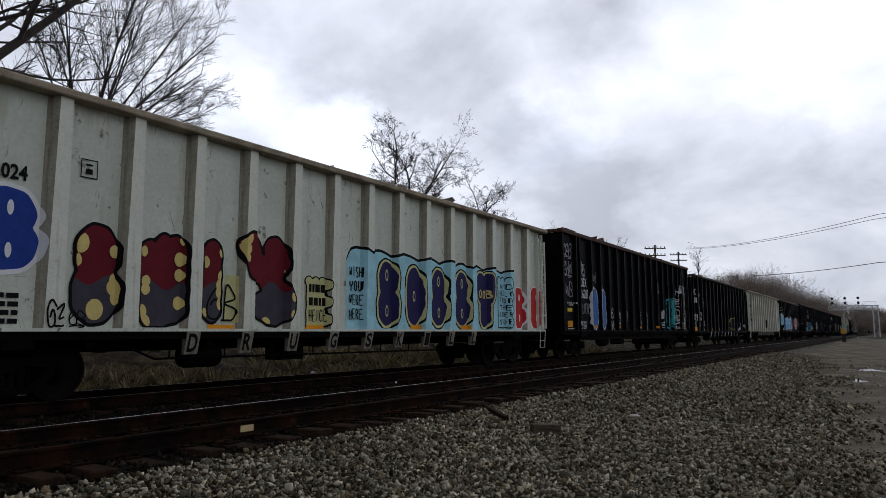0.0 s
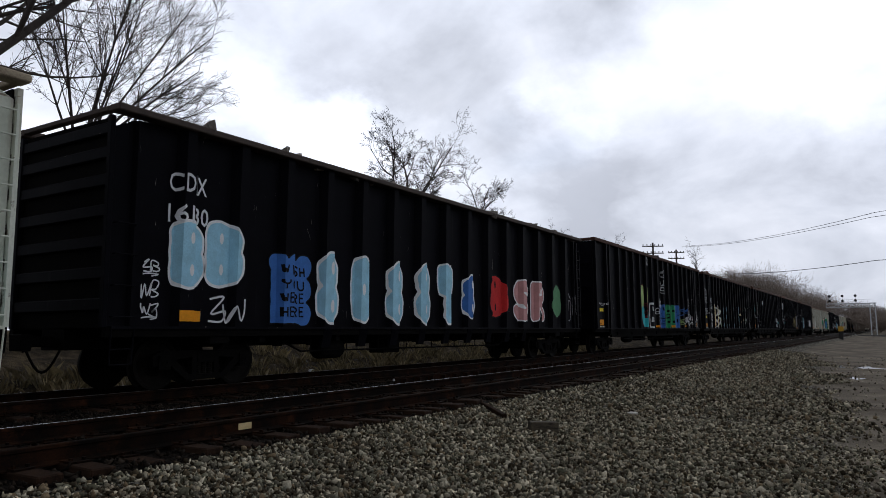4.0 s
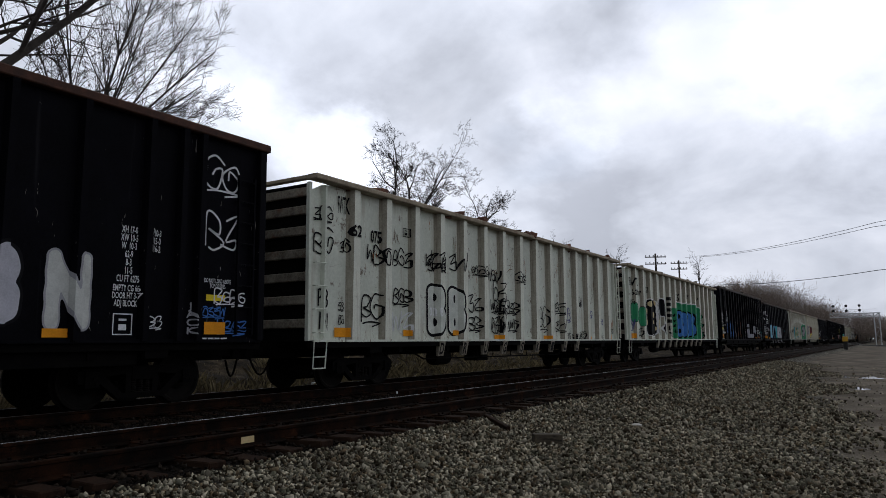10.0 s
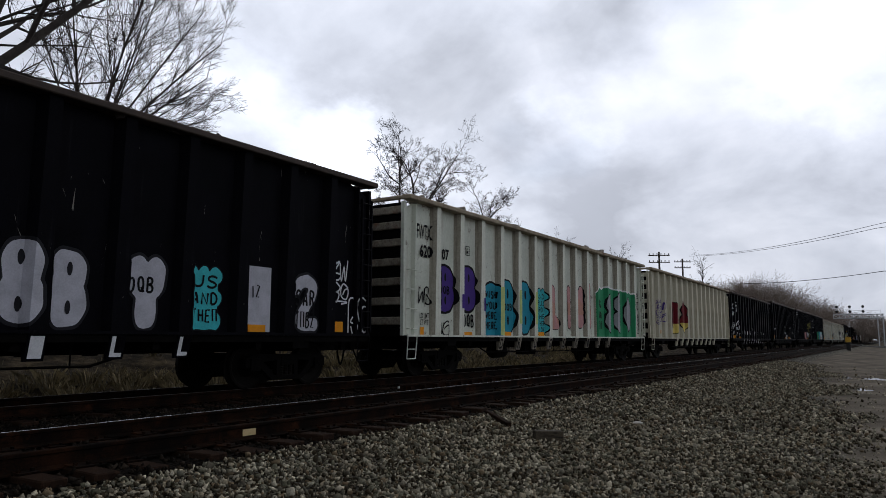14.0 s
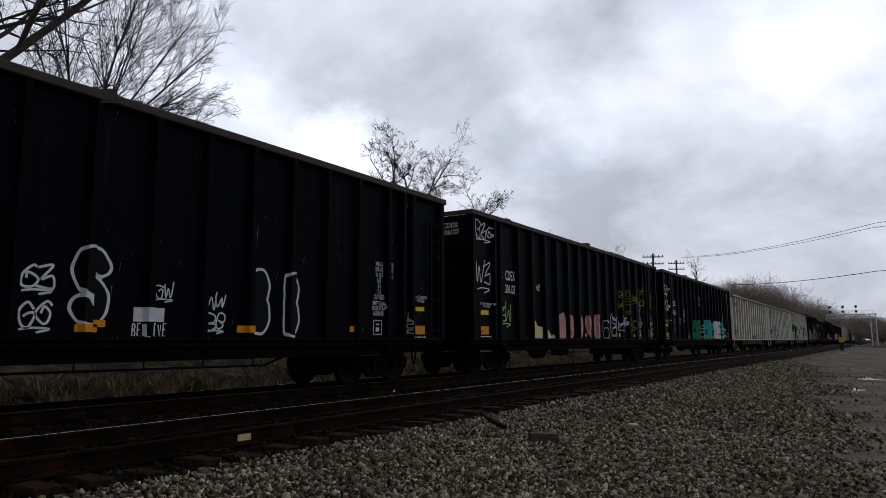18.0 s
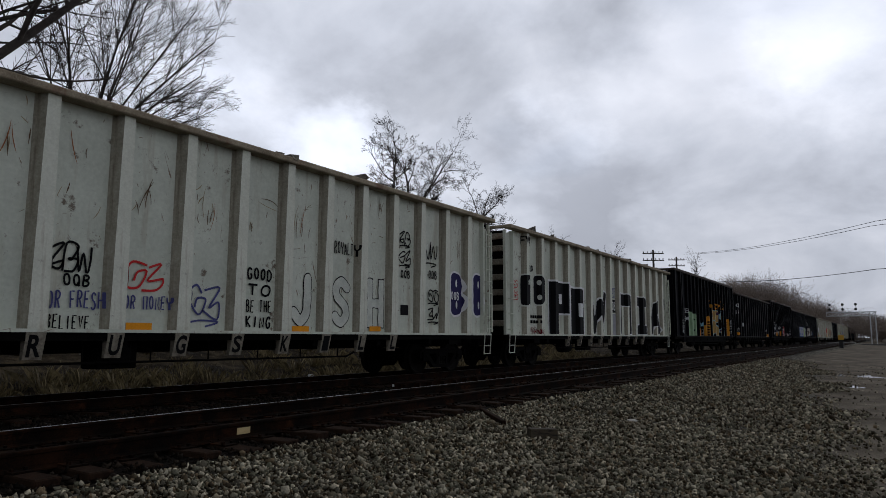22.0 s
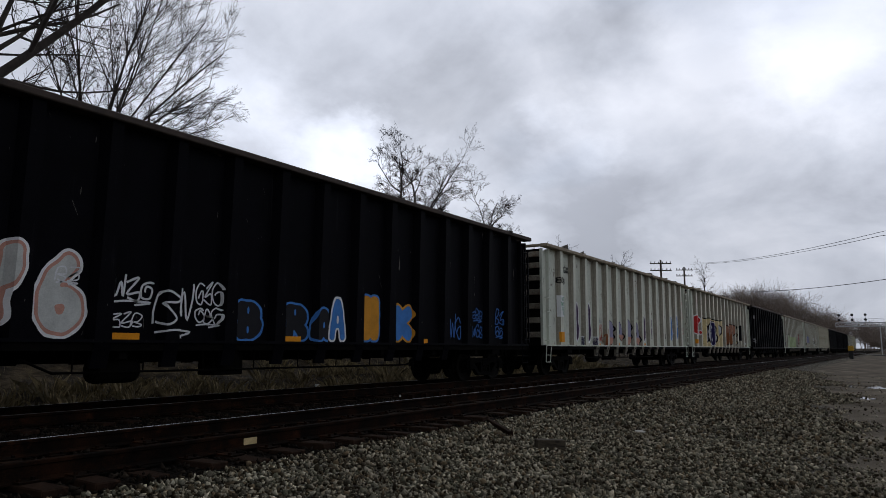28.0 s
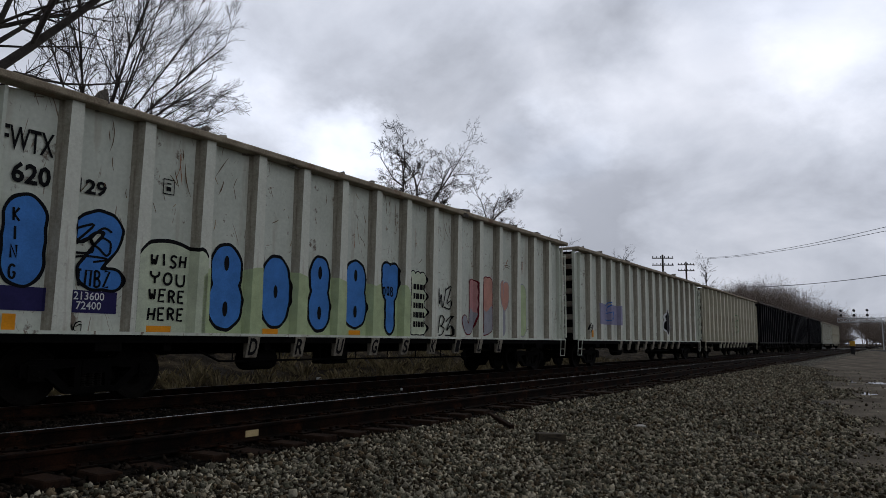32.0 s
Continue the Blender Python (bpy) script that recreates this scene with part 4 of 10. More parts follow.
# strokes of fat sprayed letters in a unit box; a round stroke runs along each row of points
STROKES = {
    "A": (((0, 0), (0.22, 0.55), (0.5, 1), (0.78, 0.55), (1, 0)), ((0.2, 0.32), (0.8, 0.32))),
    "B": (((0, 0), (0, 1)), ((0, 1), (0.6, 1), (0.92, 0.86), (0.86, 0.66), (0.5, 0.54), (0, 0.53)), ((0, 0.53), (0.6, 0.52), (1, 0.36), (0.98, 0.14), (0.65, 0), (0, 0))),
    "D": (((0, 0), (0, 1)), ((0, 1), (0.55, 1), (1, 0.72), (1, 0.28), (0.55, 0), (0, 0))),
    "E": (((1, 1), (0, 1), (0, 0), (1, 0)), ((0, 0.52), (0.8, 0.52))),
    "C": (((1, 0.85), (0.7, 1), (0.3, 1), (0, 0.75), (0, 0.25), (0.3, 0), (0.7, 0), (1, 0.15)),),
    "F": (((1, 1), (0, 1), (0, 0)), ((0, 0.52), (0.8, 0.52))),
    "G": (((1, 0.85), (0.7, 1), (0.3, 1), (0, 0.75), (0, 0.25), (0.3, 0), (0.75, 0), (1, 0.2), (1, 0.45), (0.6, 0.45)),),
    "P": (((0, 0), (0, 1)), ((0, 1), (0.6, 1), (1, 0.84), (0.9, 0.62), (0.5, 0.5), (0, 0.5))),
    "Q": (((0.5, 1), (0.12, 0.88), (0, 0.5), (0.12, 0.12), (0.5, 0), (0.88, 0.12), (1, 0.5), (0.88, 0.88), (0.5, 1)), ((0.6, 0.3), (1, -0.05))),
    "H": (((0, 0), (0, 1)), ((1, 0), (1, 1)), ((0, 0.5), (1, 0.5))),
    "I": (((0.5, 0), (0.5, 1)),),
    "J": (((1, 1), (1, 0.25), (0.7, 0), (0.3, 0), (0, 0.2)),),
    "K": (((0, 0), (0, 1)), ((1, 1), (0.1, 0.5), (1, 0))),
    "L": (((0, 1), (0, 0), (1, 0)),),
    "M": (((0, 0), (0, 1), (1, 1), (1, 0)),),
    "W": (((0, 1), (0.22, 0), (0.5, 0.75), (0.78, 0), (1, 1)),),
    "=": (((0, 0), (1, 0)), ((0, 1), (1, 1)), ((0.5, 0), (0.5, 1))),
    "N": (((0, 0), (0, 1), (1, 0), (1, 1)),),
    "O": (((0.5, 1), (0.12, 0.88), (0, 0.5), (0.12, 0.12), (0.5, 0), (0.88, 0.12), (1, 0.5), (0.88, 0.88), (0.5, 1)),),
    "R": (((0, 0), (0, 1)), ((0, 1), (0.6, 1), (1, 0.84), (0.9, 0.62), (0.5, 0.5), (0, 0.5)), ((0.45, 0.5), (1, 0))),
    "S": (((1, 0.86), (0.7, 1), (0.25, 1), (0, 0.8), (0.15, 0.6), (0.85, 0.42), (1, 0.2), (0.7, 0), (0.25, 0), (0, 0.14)),),
    "T": (((0, 1), (1, 1)), ((0.5, 1), (0.5, 0))),
    "U": (((0, 1), (0, 0.2), (0.3, 0), (0.7, 0), (1, 0.2), (1, 1)),),
    "V": (((0, 1), (0.5, 0), (1, 1)),),
    "Y": (((0, 1), (0, 0.66), (0.5, 0.5), (1, 0.66), (1, 1)), ((0.5, 0.5), (0.5, 0))),
    "Z": (((0, 1), (1, 1), (0, 0), (1, 0)),),
    "2": (((0, 0.8), (0.3, 1), (0.8, 1), (1, 0.75), (0, 0), (1, 0)),),
    "8": (((0.5, 1), (0.08, 0.9), (0.12, 0.62), (0.5, 0.53), (0.88, 0.62), (0.92, 0.9), (0.5, 1)), ((0.5, 0.53), (0.02, 0.42), (0, 0.1), (0.5, 0), (1, 0.1), (0.98, 0.42), (0.5, 0.53))),
    "6": (((0.7, 1), (0.15, 0.7), (0, 0.3), (0.2, 0), (0.8, 0), (1, 0.28), (0.7, 0.5), (0.1, 0.4)),),
    "u": (((0, 0.9), (0.05, 0), (0.5, 0), (0.55, 1)), ((0.5, 0), (1, 0.05), (1, 1))),
    "y": (((0, 1), (0.15, 0.72), (0.55, 0.66)), ((0.75, 1), (0.8, 0.75), (0.55, 0.55), (0.75, 0.4), (1, 0.12), (0.75, 0), (0.45, 0.1))),
}
EYES = {"B": ((0.46, 0.735), (0.46, 0.27)), "8": ((0.5, 0.76), (0.5, 0.26)), "O": ((0.5, 0.5),), "D": ((0.46, 0.5),), "R": ((0.46, 0.74),), "A": ((0.5, 0.45),)}


def hole_filled(loops):
    """Flat mesh of closed outlines, holes left open: points and faces."""
    cu = bpy.data.curves.new("outline", "CURVE")
    cu.dimensions, cu.fill_mode = "2D", "BOTH"
    for loop in loops:
        sp = cu.splines.new("POLY")
        sp.points.add(len(loop) - 1)
        for q, (x, z) in zip(sp.points, loop):
            q.co = (x, z, 0, 1)
        sp.use_cyclic_u = True
    ob = bpy.data.objects.new("outline", cu)
    me = bpy.data.meshes.new_from_object(ob)
    pts = [(v.co.x, v.co.y) for v in me.vertices]
    faces = [tuple(p.vertices) for p in me.polygons]
    bpy.data.meshes.remove(me)
    bpy.data.objects.remove(ob)
    bpy.data.curves.remove(cu)
    return pts, faces


def outline(D, xs, zs):
    """Walks the zero line of a distance field given as D[z, x] on a grid."""
    S = D < 0
    mixed = np.argwhere((S[:-1, :-1] != S[1:, 1:]) | (S[:-1, 1:] != S[1:, :-1]) | (S[:-1, :-1] != S[:-1, 1:]))
    nxt, place = {}, {}
    for i, j in mixed:
        corner = ((i, j), (i, j + 1), (i + 1, j + 1), (i + 1, j))
        ins = [bool(S[c]) for c in corner]
        entry, leave = [], []
        for k in range(4):
            p, q = corner[k], corner[(k + 1) % 4]
            if ins[k] != ins[(k + 1) % 4]:
                e = (min(p, q), max(p, q))
                if e not in place:
                    d0, d1 = D[e[0]], D[e[1]]
                    t = d0 / (d0 - d1)
                    place[e] = (xs[e[0][1]] + t * (xs[e[1][1]] - xs[e[0][1]]), zs[e[0][0]] + t * (zs[e[1][0]] - zs[e[0][0]]))
                (leave if ins[k] else entry).append((k, e))
        for k, e in leave:
            # the line leaves through the edge where the inside ends and comes from the next entry round the cell
            mate = min(entry, key=lambda en: (k - en[0]) % 4)
            nxt[(mate[1])] = e
    loops, seen = [], set()
    for start in list(nxt):
        if start in seen:
            continue
        loop, e = [], start
        while e not in seen and e in nxt:
            seen.add(e)
            loop.append(place[e])
            e = nxt[e]
        if len(loop) > 5:
            loops.append(loop)
    return loops


def rounded(pts):
    """Cuts the corners of a curved stroke twice; short strokes stay straight."""
    if len(pts) < 5:
        return pts
    closed = pts[0] == pts[-1]
    for _ in range(2):
        out = [] if closed else [pts[0]]
        for (ax, az), (bx, bz) in zip(pts, pts[1:]):
            out += [(0.75 * ax + 0.25 * bx, 0.75 * az + 0.25 * bz), (0.25 * ax + 0.75 * bx, 0.25 * az + 0.75 * bz)]
        pts = out + ([out[0]] if closed else [pts[-1]])
    return pts


def reach_of(ch, X, Z, x0, x1, z0, z1, r):
    """Distance to the strokes of a letter set into a box, less the stroke's half width."""
    D = np.full(X.shape, 1e3)
    for line in STROKES[ch]:
        pts = rounded([(x0 + r + u * (x1 - x0 - 2 * r), z0 + r + w * (z1 - z0 - 2 * r)) for u, w in line])
        for (ax, az), (bx, bz) in zip(pts, pts[1:]):
            dx, dz = bx - ax, bz - az
            t = np.clip(((X - ax) * dx + (Z - az) * dz) / max(dx * dx + dz * dz, 1e-9), 0, 1)
            D = np.minimum(D, np.hypot(X - ax - t * dx, Z - az - t * dz))
    return D - r


def panel_start(car, x0, x1, widest):
    """Where a mark that fills its panel begins: just past the post before it."""
    before = [q for q in POST_X[car.name] if q < x1 - 0.12]
    if not before:
        return x0
    return min(x0, max(max(before) + (0.21 if car.name in LOW_CARS else 0.11), x1 - widest))


def sprayed(car, x0, x1, z0, z1, ch, tint, rim, dots="", halo="", low="", fat=0.30, rimw=0.05, eye="", blocky=False, cut=0.45, name="graffiti_letter"):
    """A swollen sprayed letter or form: halo, rim, fill, a lower second colour, spots that stop at its edge, and slits for eyes."""
    if x1 - x0 < 0.62 and z1 - z0 > 0.9 and ch not in "I~":
        x0 = panel_start(car, x0, x1, 0.82)
    w, h = x1 - x0, z1 - z0
    rng = random.Random(int(abs(x0) * 100 + z1 * 7))
    pad = 0.14
    step = max(w, h) / 40
    xs, zs = np.arange(x0 - pad, x1 + pad + step, step), np.arange(z0 - pad, z1 + pad + step, step)
    X, Z = np.meshgrid(xs, zs)
    r = min(fat * w, 0.24 * h)
    if ch == "~":
        cx, cz = (x0 + x1) / 2, (z0 + z1) / 2
        D = np.maximum(np.abs(X - cx + 0.05 * w) - w * 0.44, np.abs(Z - cz + 0.03 * h) - h * 0.45)
        n = max(3, int(2 * h / max(w, 0.3)))
        for k in range(n):
            zz = z0 + h * (k + 0.5) / n
            D = np.minimum(D, np.hypot((X - cx - w * 0.30), Z - zz) - min(h / n * 0.55, w * 0.22))
        for side in (-0.36, -0.05, 0.26):
            D = np.minimum(D, np.hypot(X - cx - side * w, Z - z1 + 0.18 * w) - 0.18 * w)
    else:
        D = reach_of(ch, X, Z, x0, x1, z0, z1, r)
        if blocky:
            D = np.full(X.shape, 1e3)
            for line in STROKES[ch]:
                pts = [(x0 + r + u * (w - 2 * r), z0 + r + v * (h - 2 * r)) for u, v in line]
                for (ax, az), (bx, bz) in zip(pts, pts[1:]):
                    ln_ = max(math.hypot(bx - ax, bz - az), 1e-6)
                    dx, dz = (bx - ax) / ln_, (bz - az) / ln_
                    along = np.abs((X - (ax + bx) / 2) * dx + (Z - (az + bz) / 2) * dz) - ln_ / 2 - r * 0.98
                    across = np.abs(-(X - (ax + bx) / 2) * dz + (Z - (az + bz) / 2) * dx) - r
                    D = np.minimum(D, np.maximum(along, across))
    wob = 0.006 * np.sin(X * 23 + x0) + 0.006 * np.sin(Z * 19 + z1)
    D = D + wob
    layers = []

    def add(field, colour):
        field = field.copy()
        field[0], field[-1], field[:, 0], field[:, -1] = 1, 1, 1, 1
        loops = outline(field, xs, zs)
        if loops:
            p, f = hole_filled(loops)
            if f:
                layers.append((p, f, colour))

    floor = np.maximum(-(Z - 1.095), 0) * 50
    if halo:
        add(D - 0.045 + floor, halo)
    add(D + floor, rim)
    F = D + rimw + floor
    add(F, tint)
    if low:
        add(np.maximum(F, Z - z0 - h * (cut + 0.05 * np.sin(X * 9))), low)
    if dots:
        for k in range(9):
            a = rng.random()
            px, pz = x0 + w * rng.choice((0.08, 0.16, 0.5, 0.84, 0.92)), z0 + h * (k + 0.6 * a) / 9
            rr = min(w, 0.6) * rng.uniform(0.13, 0.24)
            add(np.maximum(F, np.hypot(X - px, (Z - pz) * 0.85) - rr), dots)
    if eye != "none":
        for u, v in EYES.get(ch, ()):
            ex, ez = x0 + u * w, z0 + v * h
            p, f = disc(ex, ez, 0.085 * h, 0.42, 12)
            layers.append((p, f, rim))
            if (eye or halo) and not low:
                p, f = disc(ex, ez, 0.058 * h, 0.36, 12)
                layers.append((p, f, eye or tint))
    if layers:
        lay(car, name, layers, tint + (" sprayed letter with a " if name == "graffiti_letter" else " sprayed shape with a ") + rim + " rim")


def letter(car, x0, x1, z0, z1, ch, tint, rim, dots="", **more):
    """A fat sprayed letter with a rim, or one of straight bars."""
    if ch in STROKES:
        sprayed(car, x0, x1, z0, z1, ch, tint, rim, dots, **more)
        return
    wide, fw = glyph(ch, 0.10)
    slim, fs = glyph(ch, 0.045)
    layers = [(boxed(wide, x0, x1, z0, z1), fw, rim), (boxed(slim, x0, x1, z0, z1, wide), fs, tint)]
    lay(car, "graffiti_letter", layers, tint + " sprayed letter with a " + rim + " rim")


def blob(car, x0, x1, z0, z1, tint, rim, dots="", form="8", **more):
    """A swollen sprayed form that spells nothing."""
    if x1 - x0 < 0.45 and z1 - z0 < 0.5:
        p, f = disc((x0 + x1) / 2, (z0 + z1) / 2, (z1 - z0) / 2, (x1 - x0) / (z1 - z0), 14)
        lay(car, "graffiti_shape", [(p, f, tint)], tint + " sprayed spot")
        return
    sprayed(car, x0, x1, z0, z1, form, tint, rim, dots, name="graffiti_shape", **more)


def banded(car, x0, x1, z0, z1, top, mid, low, form="8"):
    """A rimmed form in three bands of colour."""
    w, h = x1 - x0, z1 - z0
    sprayed(car, x0, x1, z0, z1, form, top, "ink", low=mid, cut=0.64, rimw=0.035, name="graffiti_shape")
    r = min(0.28 * w, 0.24 * h)
    step = max(w, h) / 40
    xs, zs = np.arange(x0 - 0.1, x1 + 0.1 + step, step), np.arange(z0 - 0.1, z1 + 0.1 + step, step)
    X, Z = np.meshgrid(xs, zs)
    F = np.maximum(reach_of(form, X, Z, x0, x1, z0, z1, r) + 0.035, Z - z0 - 0.32 * h)
    F[0], F[-1], F[:, 0], F[:, -1] = 1, 1, 1, 1
    loops = outline(F, xs, zs)
    if loops:
        p, f = hole_filled(loops)
        lay(car, "lower_coat", [(p, f, low)], low + " sprayed lower part")


def ribbon(pts, w):
    """A painted stroke along points."""
    out, faces = [], []
    for i, p in enumerate(pts):
        a, b = pts[max(i - 1, 0)], pts[min(i + 1, len(pts) - 1)]
        d = (b - a).normalized() if (b - a).length > 1e-6 else Vector((1, 0))
        nrm = Vector((-d.y, d.x)) * w / 2
        out += [tuple(p + nrm), tuple(p - nrm)]
        if i:
            faces.append((2 * i - 2, 2 * i - 1, 2 * i + 1, 2 * i))
    return out, faces


def tag(car, x0, x1, z0, z1, tint):
    """A quick looping scrawl of spray strokes that spells nothing, with a sweep beneath."""
    rng = random.Random(int(abs(x0) * 1000 + z0 * 317))
    if x1 - x0 < 0.5 and x0 > 1.5 and z1 - z0 > 0.35:
        x0 = panel_start(car, x0, x1, 0.72)
    w, h = x1 - x0, z1 - z0
    rows = max(1, round(h / max(w, 0.25) / 1.0))
    verts, faces = [], []

    def stroke(key, wide):
        pts = []
        for i in range(len(key) - 1):
            p0, p1, p2, p3 = key[max(i - 1, 0)], key[i], key[i + 1], key[min(i + 2, len(key) - 1)]
            for q in range(5):
                t = q / 5
                pts.append(0.5 * (2 * p1 + (p2 - p0) * t + (2 * p0 - 5 * p1 + 4 * p2 - p3) * t * t + (3 * p1 - p0 - 3 * p2 + p3) * t ** 3))
        pts = [Vector((min(max(p.x, x0), x1), min(max(p.y, z0), z1))) for p in pts + [key[-1]]]
        v, f = ribbon(pts, wide)
        o = len(verts)
        verts.extend(v)
        faces.extend(tuple(i + o for i in q) for q in f)

    for r in range(rows):
        lo, hi = z0 + h * r / rows, z0 + h * (r + 0.92) / rows
        tall = hi - lo
        wide = max(0.012, min(0.038, 0.075 * tall))
        n = max(2, min(6, round(w / max(tall, 0.1) * 1.9)))
        pitch = w / n
        sweep = rng.random() < 0.5
        base = lo + (0.22 * tall if sweep else 0.0)
        for k in range(n):
            cx, rise = x0 + pitch * (k + 0.5), rng.uniform(0.75, 1.0) * (hi - base)
            kind = rng.randrange(4)
            if kind == 0:
                key = [(-0.35, 0.0), (-0.25, 0.95), (0.3, 0.85), (0.2, 0.5), (-0.2, 0.45), (0.4, 0.3), (0.1, -0.02), (-0.3, 0.08)]
            elif kind == 1:
                key = [(0.4, 0.8), (0.0, 1.0), (-0.4, 0.6), (-0.2, 0.1), (0.25, 0.05), (0.4, 0.5), (0.0, 0.65), (-0.15, 0.35)]
            elif kind == 2:
                key = [(-0.4, 0.9), (-0.3, 0.1), (0.0, 0.7), (0.2, 0.05), (0.45, 1.0)]
            else:
                key = [(-0.35, 0.75), (0.35, 0.95), (-0.25, 0.35), (0.35, 0.45), (0.3, 0.0), (-0.4, 0.1)]
            slant = rng.uniform(-0.05, 0.15)
            stroke([Vector((cx + pitch * (u * 1.25 + slant * (v - 0.5) + rng.uniform(-0.16, 0.16)), base + rise * (v + rng.uniform(-0.13, 0.13)))) for u, v in key], wide)
        if sweep:
            stroke([Vector((x0 + 0.05 * w, lo + 0.10 * tall)), Vector((x0 + 0.4 * w, lo + 0.15 * tall)), Vector((x1 - 0.05 * w, lo + 0.12 * tall)), Vector((x0 + 0.55 * w, lo + 0.02 * tall))], wide * 0.9)
    lay(car, "graffiti_scrawl", [(verts, faces, tint)], tint + " sprayed scrawl")


def patch(car, x0, x1, z0, z1, tint):
    lay(car, "reflector_strip" if tint == "amber" else "paint_patch", [([(x0, z0), (x1, z0), (x1, z1), (x0, z1)], [(0, 1, 2, 3)], tint)],
        "amber reflective strip" if tint == "amber" else tint + " painted patch")


def framed(car, x0, x1, z0, z1, tint):
    w = min(0.018, 0.1 * (x1 - x0))
    p = [(x0, z0), (x1, z0), (x1, z1), (x0, z1), (x0 + w, z0 + w), (x1 - w, z0 + w), (x1 - w, z1 - w), (x0 + w, z1 - w)]
    f = [(i, (i + 1) % 4, 4 + (i + 1) % 4, 4 + i) for i in range(4)]
    o = len(p)
    m, u, v = (z1 - z0), x0 + 0.3 * (x1 - x0), x1 - 0.3 * (x1 - x0)
    for a, b in ((0.22, 0.50), (0.66, 0.76)):
        p += [(u, z0 + a * m), (v, z0 + a * m), (v, z0 + b * m), (u, z0 + b * m)]
        f.append((o, o + 1, o + 2, o + 3))
        o += 4
    lay(car, "stencilled_plate", [(p, f, tint)])


def bars(car, x0, x1, z0, z1, tint, n):
    """Lines of writing too small to read."""
    rng = random.Random(int(x0 * 100))
    p, f = [], []
    step = (z1 - z0) / n
    for k in range(n):
        a, b = z0 + k * step + 0.2 * step, z0 + k * step + 0.8 * step
        x = x0
        while x < x1 - 0.02:
            e = min(x + rng.uniform(0.12, 0.3) * (x1 - x0), x1)
            o = len(p)
            p += [(x, a), (e, a), (e, b), (x, b)]
            f.append((o, o + 1, o + 2, o + 3))
            x = e + 0.05 * (x1 - x0)
    lay(car, "small_stencil", [(p, f, tint)])


def crowned(car, x0, x1, z0, z1, tint, rim):
    """A tall sprayed figure with a round foot and a crown of three points."""
    x0, x1 = x0 - 0.06, x1 + 0.06
    w, h = x1 - x0, z1 - z0
    step = h / 46
    xs, zs = np.arange(x0 - 0.1, x1 + 0.1 + step, step), np.arange(z0 - 0.1, z1 + 0.1 + step, step)
    X, Z = np.meshgrid(xs, zs)
    cx = (x0 + x1) / 2

    def body(g):
        D = np.maximum(np.abs(X - cx + 0.02) - 0.38 * w, np.abs(Z - z0 - 0.46 * h) - 0.34 * h)
        D = np.minimum(D, np.hypot((X - cx) / 1.0, (Z - z0 - 0.24 * h) / 1.1) - 0.5 * w)
        return np.maximum(D + g, -(Z - 1.095) * 1.0)

    spikes = np.full(X.shape, 1e3)
    for a, b, top in ((-0.42, -0.30, 0.96), (0.0, 0.0, 1.0), (0.46, 0.32, 0.97)):
        ax, az, bx, bz = cx + a * w, z0 + top * h, cx + b * w, z0 + 0.70 * h
        t = np.clip(((X - ax) * (bx - ax) + (Z - az) * (bz - az)) / ((bx - ax) ** 2 + (bz - az) ** 2), 0, 1)
        spikes = np.minimum(spikes, np.hypot(X - ax - t * (bx - ax), Z - az - t * (bz - az)) - (0.03 + 0.05 * t))
    layers = []
    for field_, colour in ((np.minimum(body(0.0), spikes), rim), (np.maximum(body(0.055), Z - z0 - 0.76 * h), tint)):
        field_[0], field_[-1], field_[:, 0], field_[:, -1] = 1, 1, 1, 1
        p, f = hole_filled(outline(field_, xs, zs))
        layers.append((p, f, colour))
    pts, fcs = [], []
    for st in (((0.50, 0.62), (0.46, 0.36), (0.30, 0.24), (0.34, 0.10), (0.62, 0.10), (0.72, 0.24), (0.52, 0.34)), ((0.66, 0.66), (0.62, 0.44), (0.80, 0.34))):
        v, f = ribbon([Vector((x0 + u * w, z0 + y * h)) for u, y in rounded(list(st))], 0.03)
        fcs += [tuple(i + len(pts) for i in e) for e in f]
        pts += v
    layers.append((pts, fcs, rim))
    p, f = disc(x0 + 0.36 * w, z0 + 0.17 * h, 0.055 * h, 0.8, 10)
    layers.append((p, f, "dusk"))
    lay(car, "graffiti_shape", layers, tint + " sprayed crowned figure with a " + rim + " rim")


def field(car, x0, x1, z0, z1, tint, rim=""):
    """A wide coat of colour whose top swells in humps."""
    n = max(12, int((x1 - x0) * 14))
    p = []
    for i in range(n + 1):
        x = x0 + (x1 - x0) * i / n
        edge = 1 - max(0.0, 1 - min(x - x0, x1 - x) / 0.18) ** 2 * 0.12
        p += [(x, z0), (x, z0 + (z1 - z0) * edge - 0.11 * (1 - abs(math.sin((x - x0) * 3.3 + 0.6 * math.sin(x * 1.3)))))]
    f = [(2 * i, 2 * i + 2, 2 * i + 3, 2 * i + 1) for i in range(n)]
    edge = [(x, z if i % 2 == 0 else z + 0.07) for i, (x, z) in enumerate(p)]
    lay(car, "paint_field", [(edge, f, rim or ("white" if tint == "green" else "ink")), (p, f, tint)], tint + " sprayed background with a rim")


def feet(car, tint):
    base = SHEET[car.name]
    for ch, x in zip("DRUGSKILL", POST_X[car.name][3:12]):
        co, fc = glyph(ch, 0.03)
        pts = []
        for u, z in boxed(co, x - 0.10, x + 0.10, 0.70, 1.02):
            pts.append((u, z, -base - 0.15 + 0.09 * (1.053 - z) / 0.393 - 0.005))
        lay(car, "lettering", [(pts, fc, tint if tint != "ink" else "ink")], tint + " painted letter on a post foot")


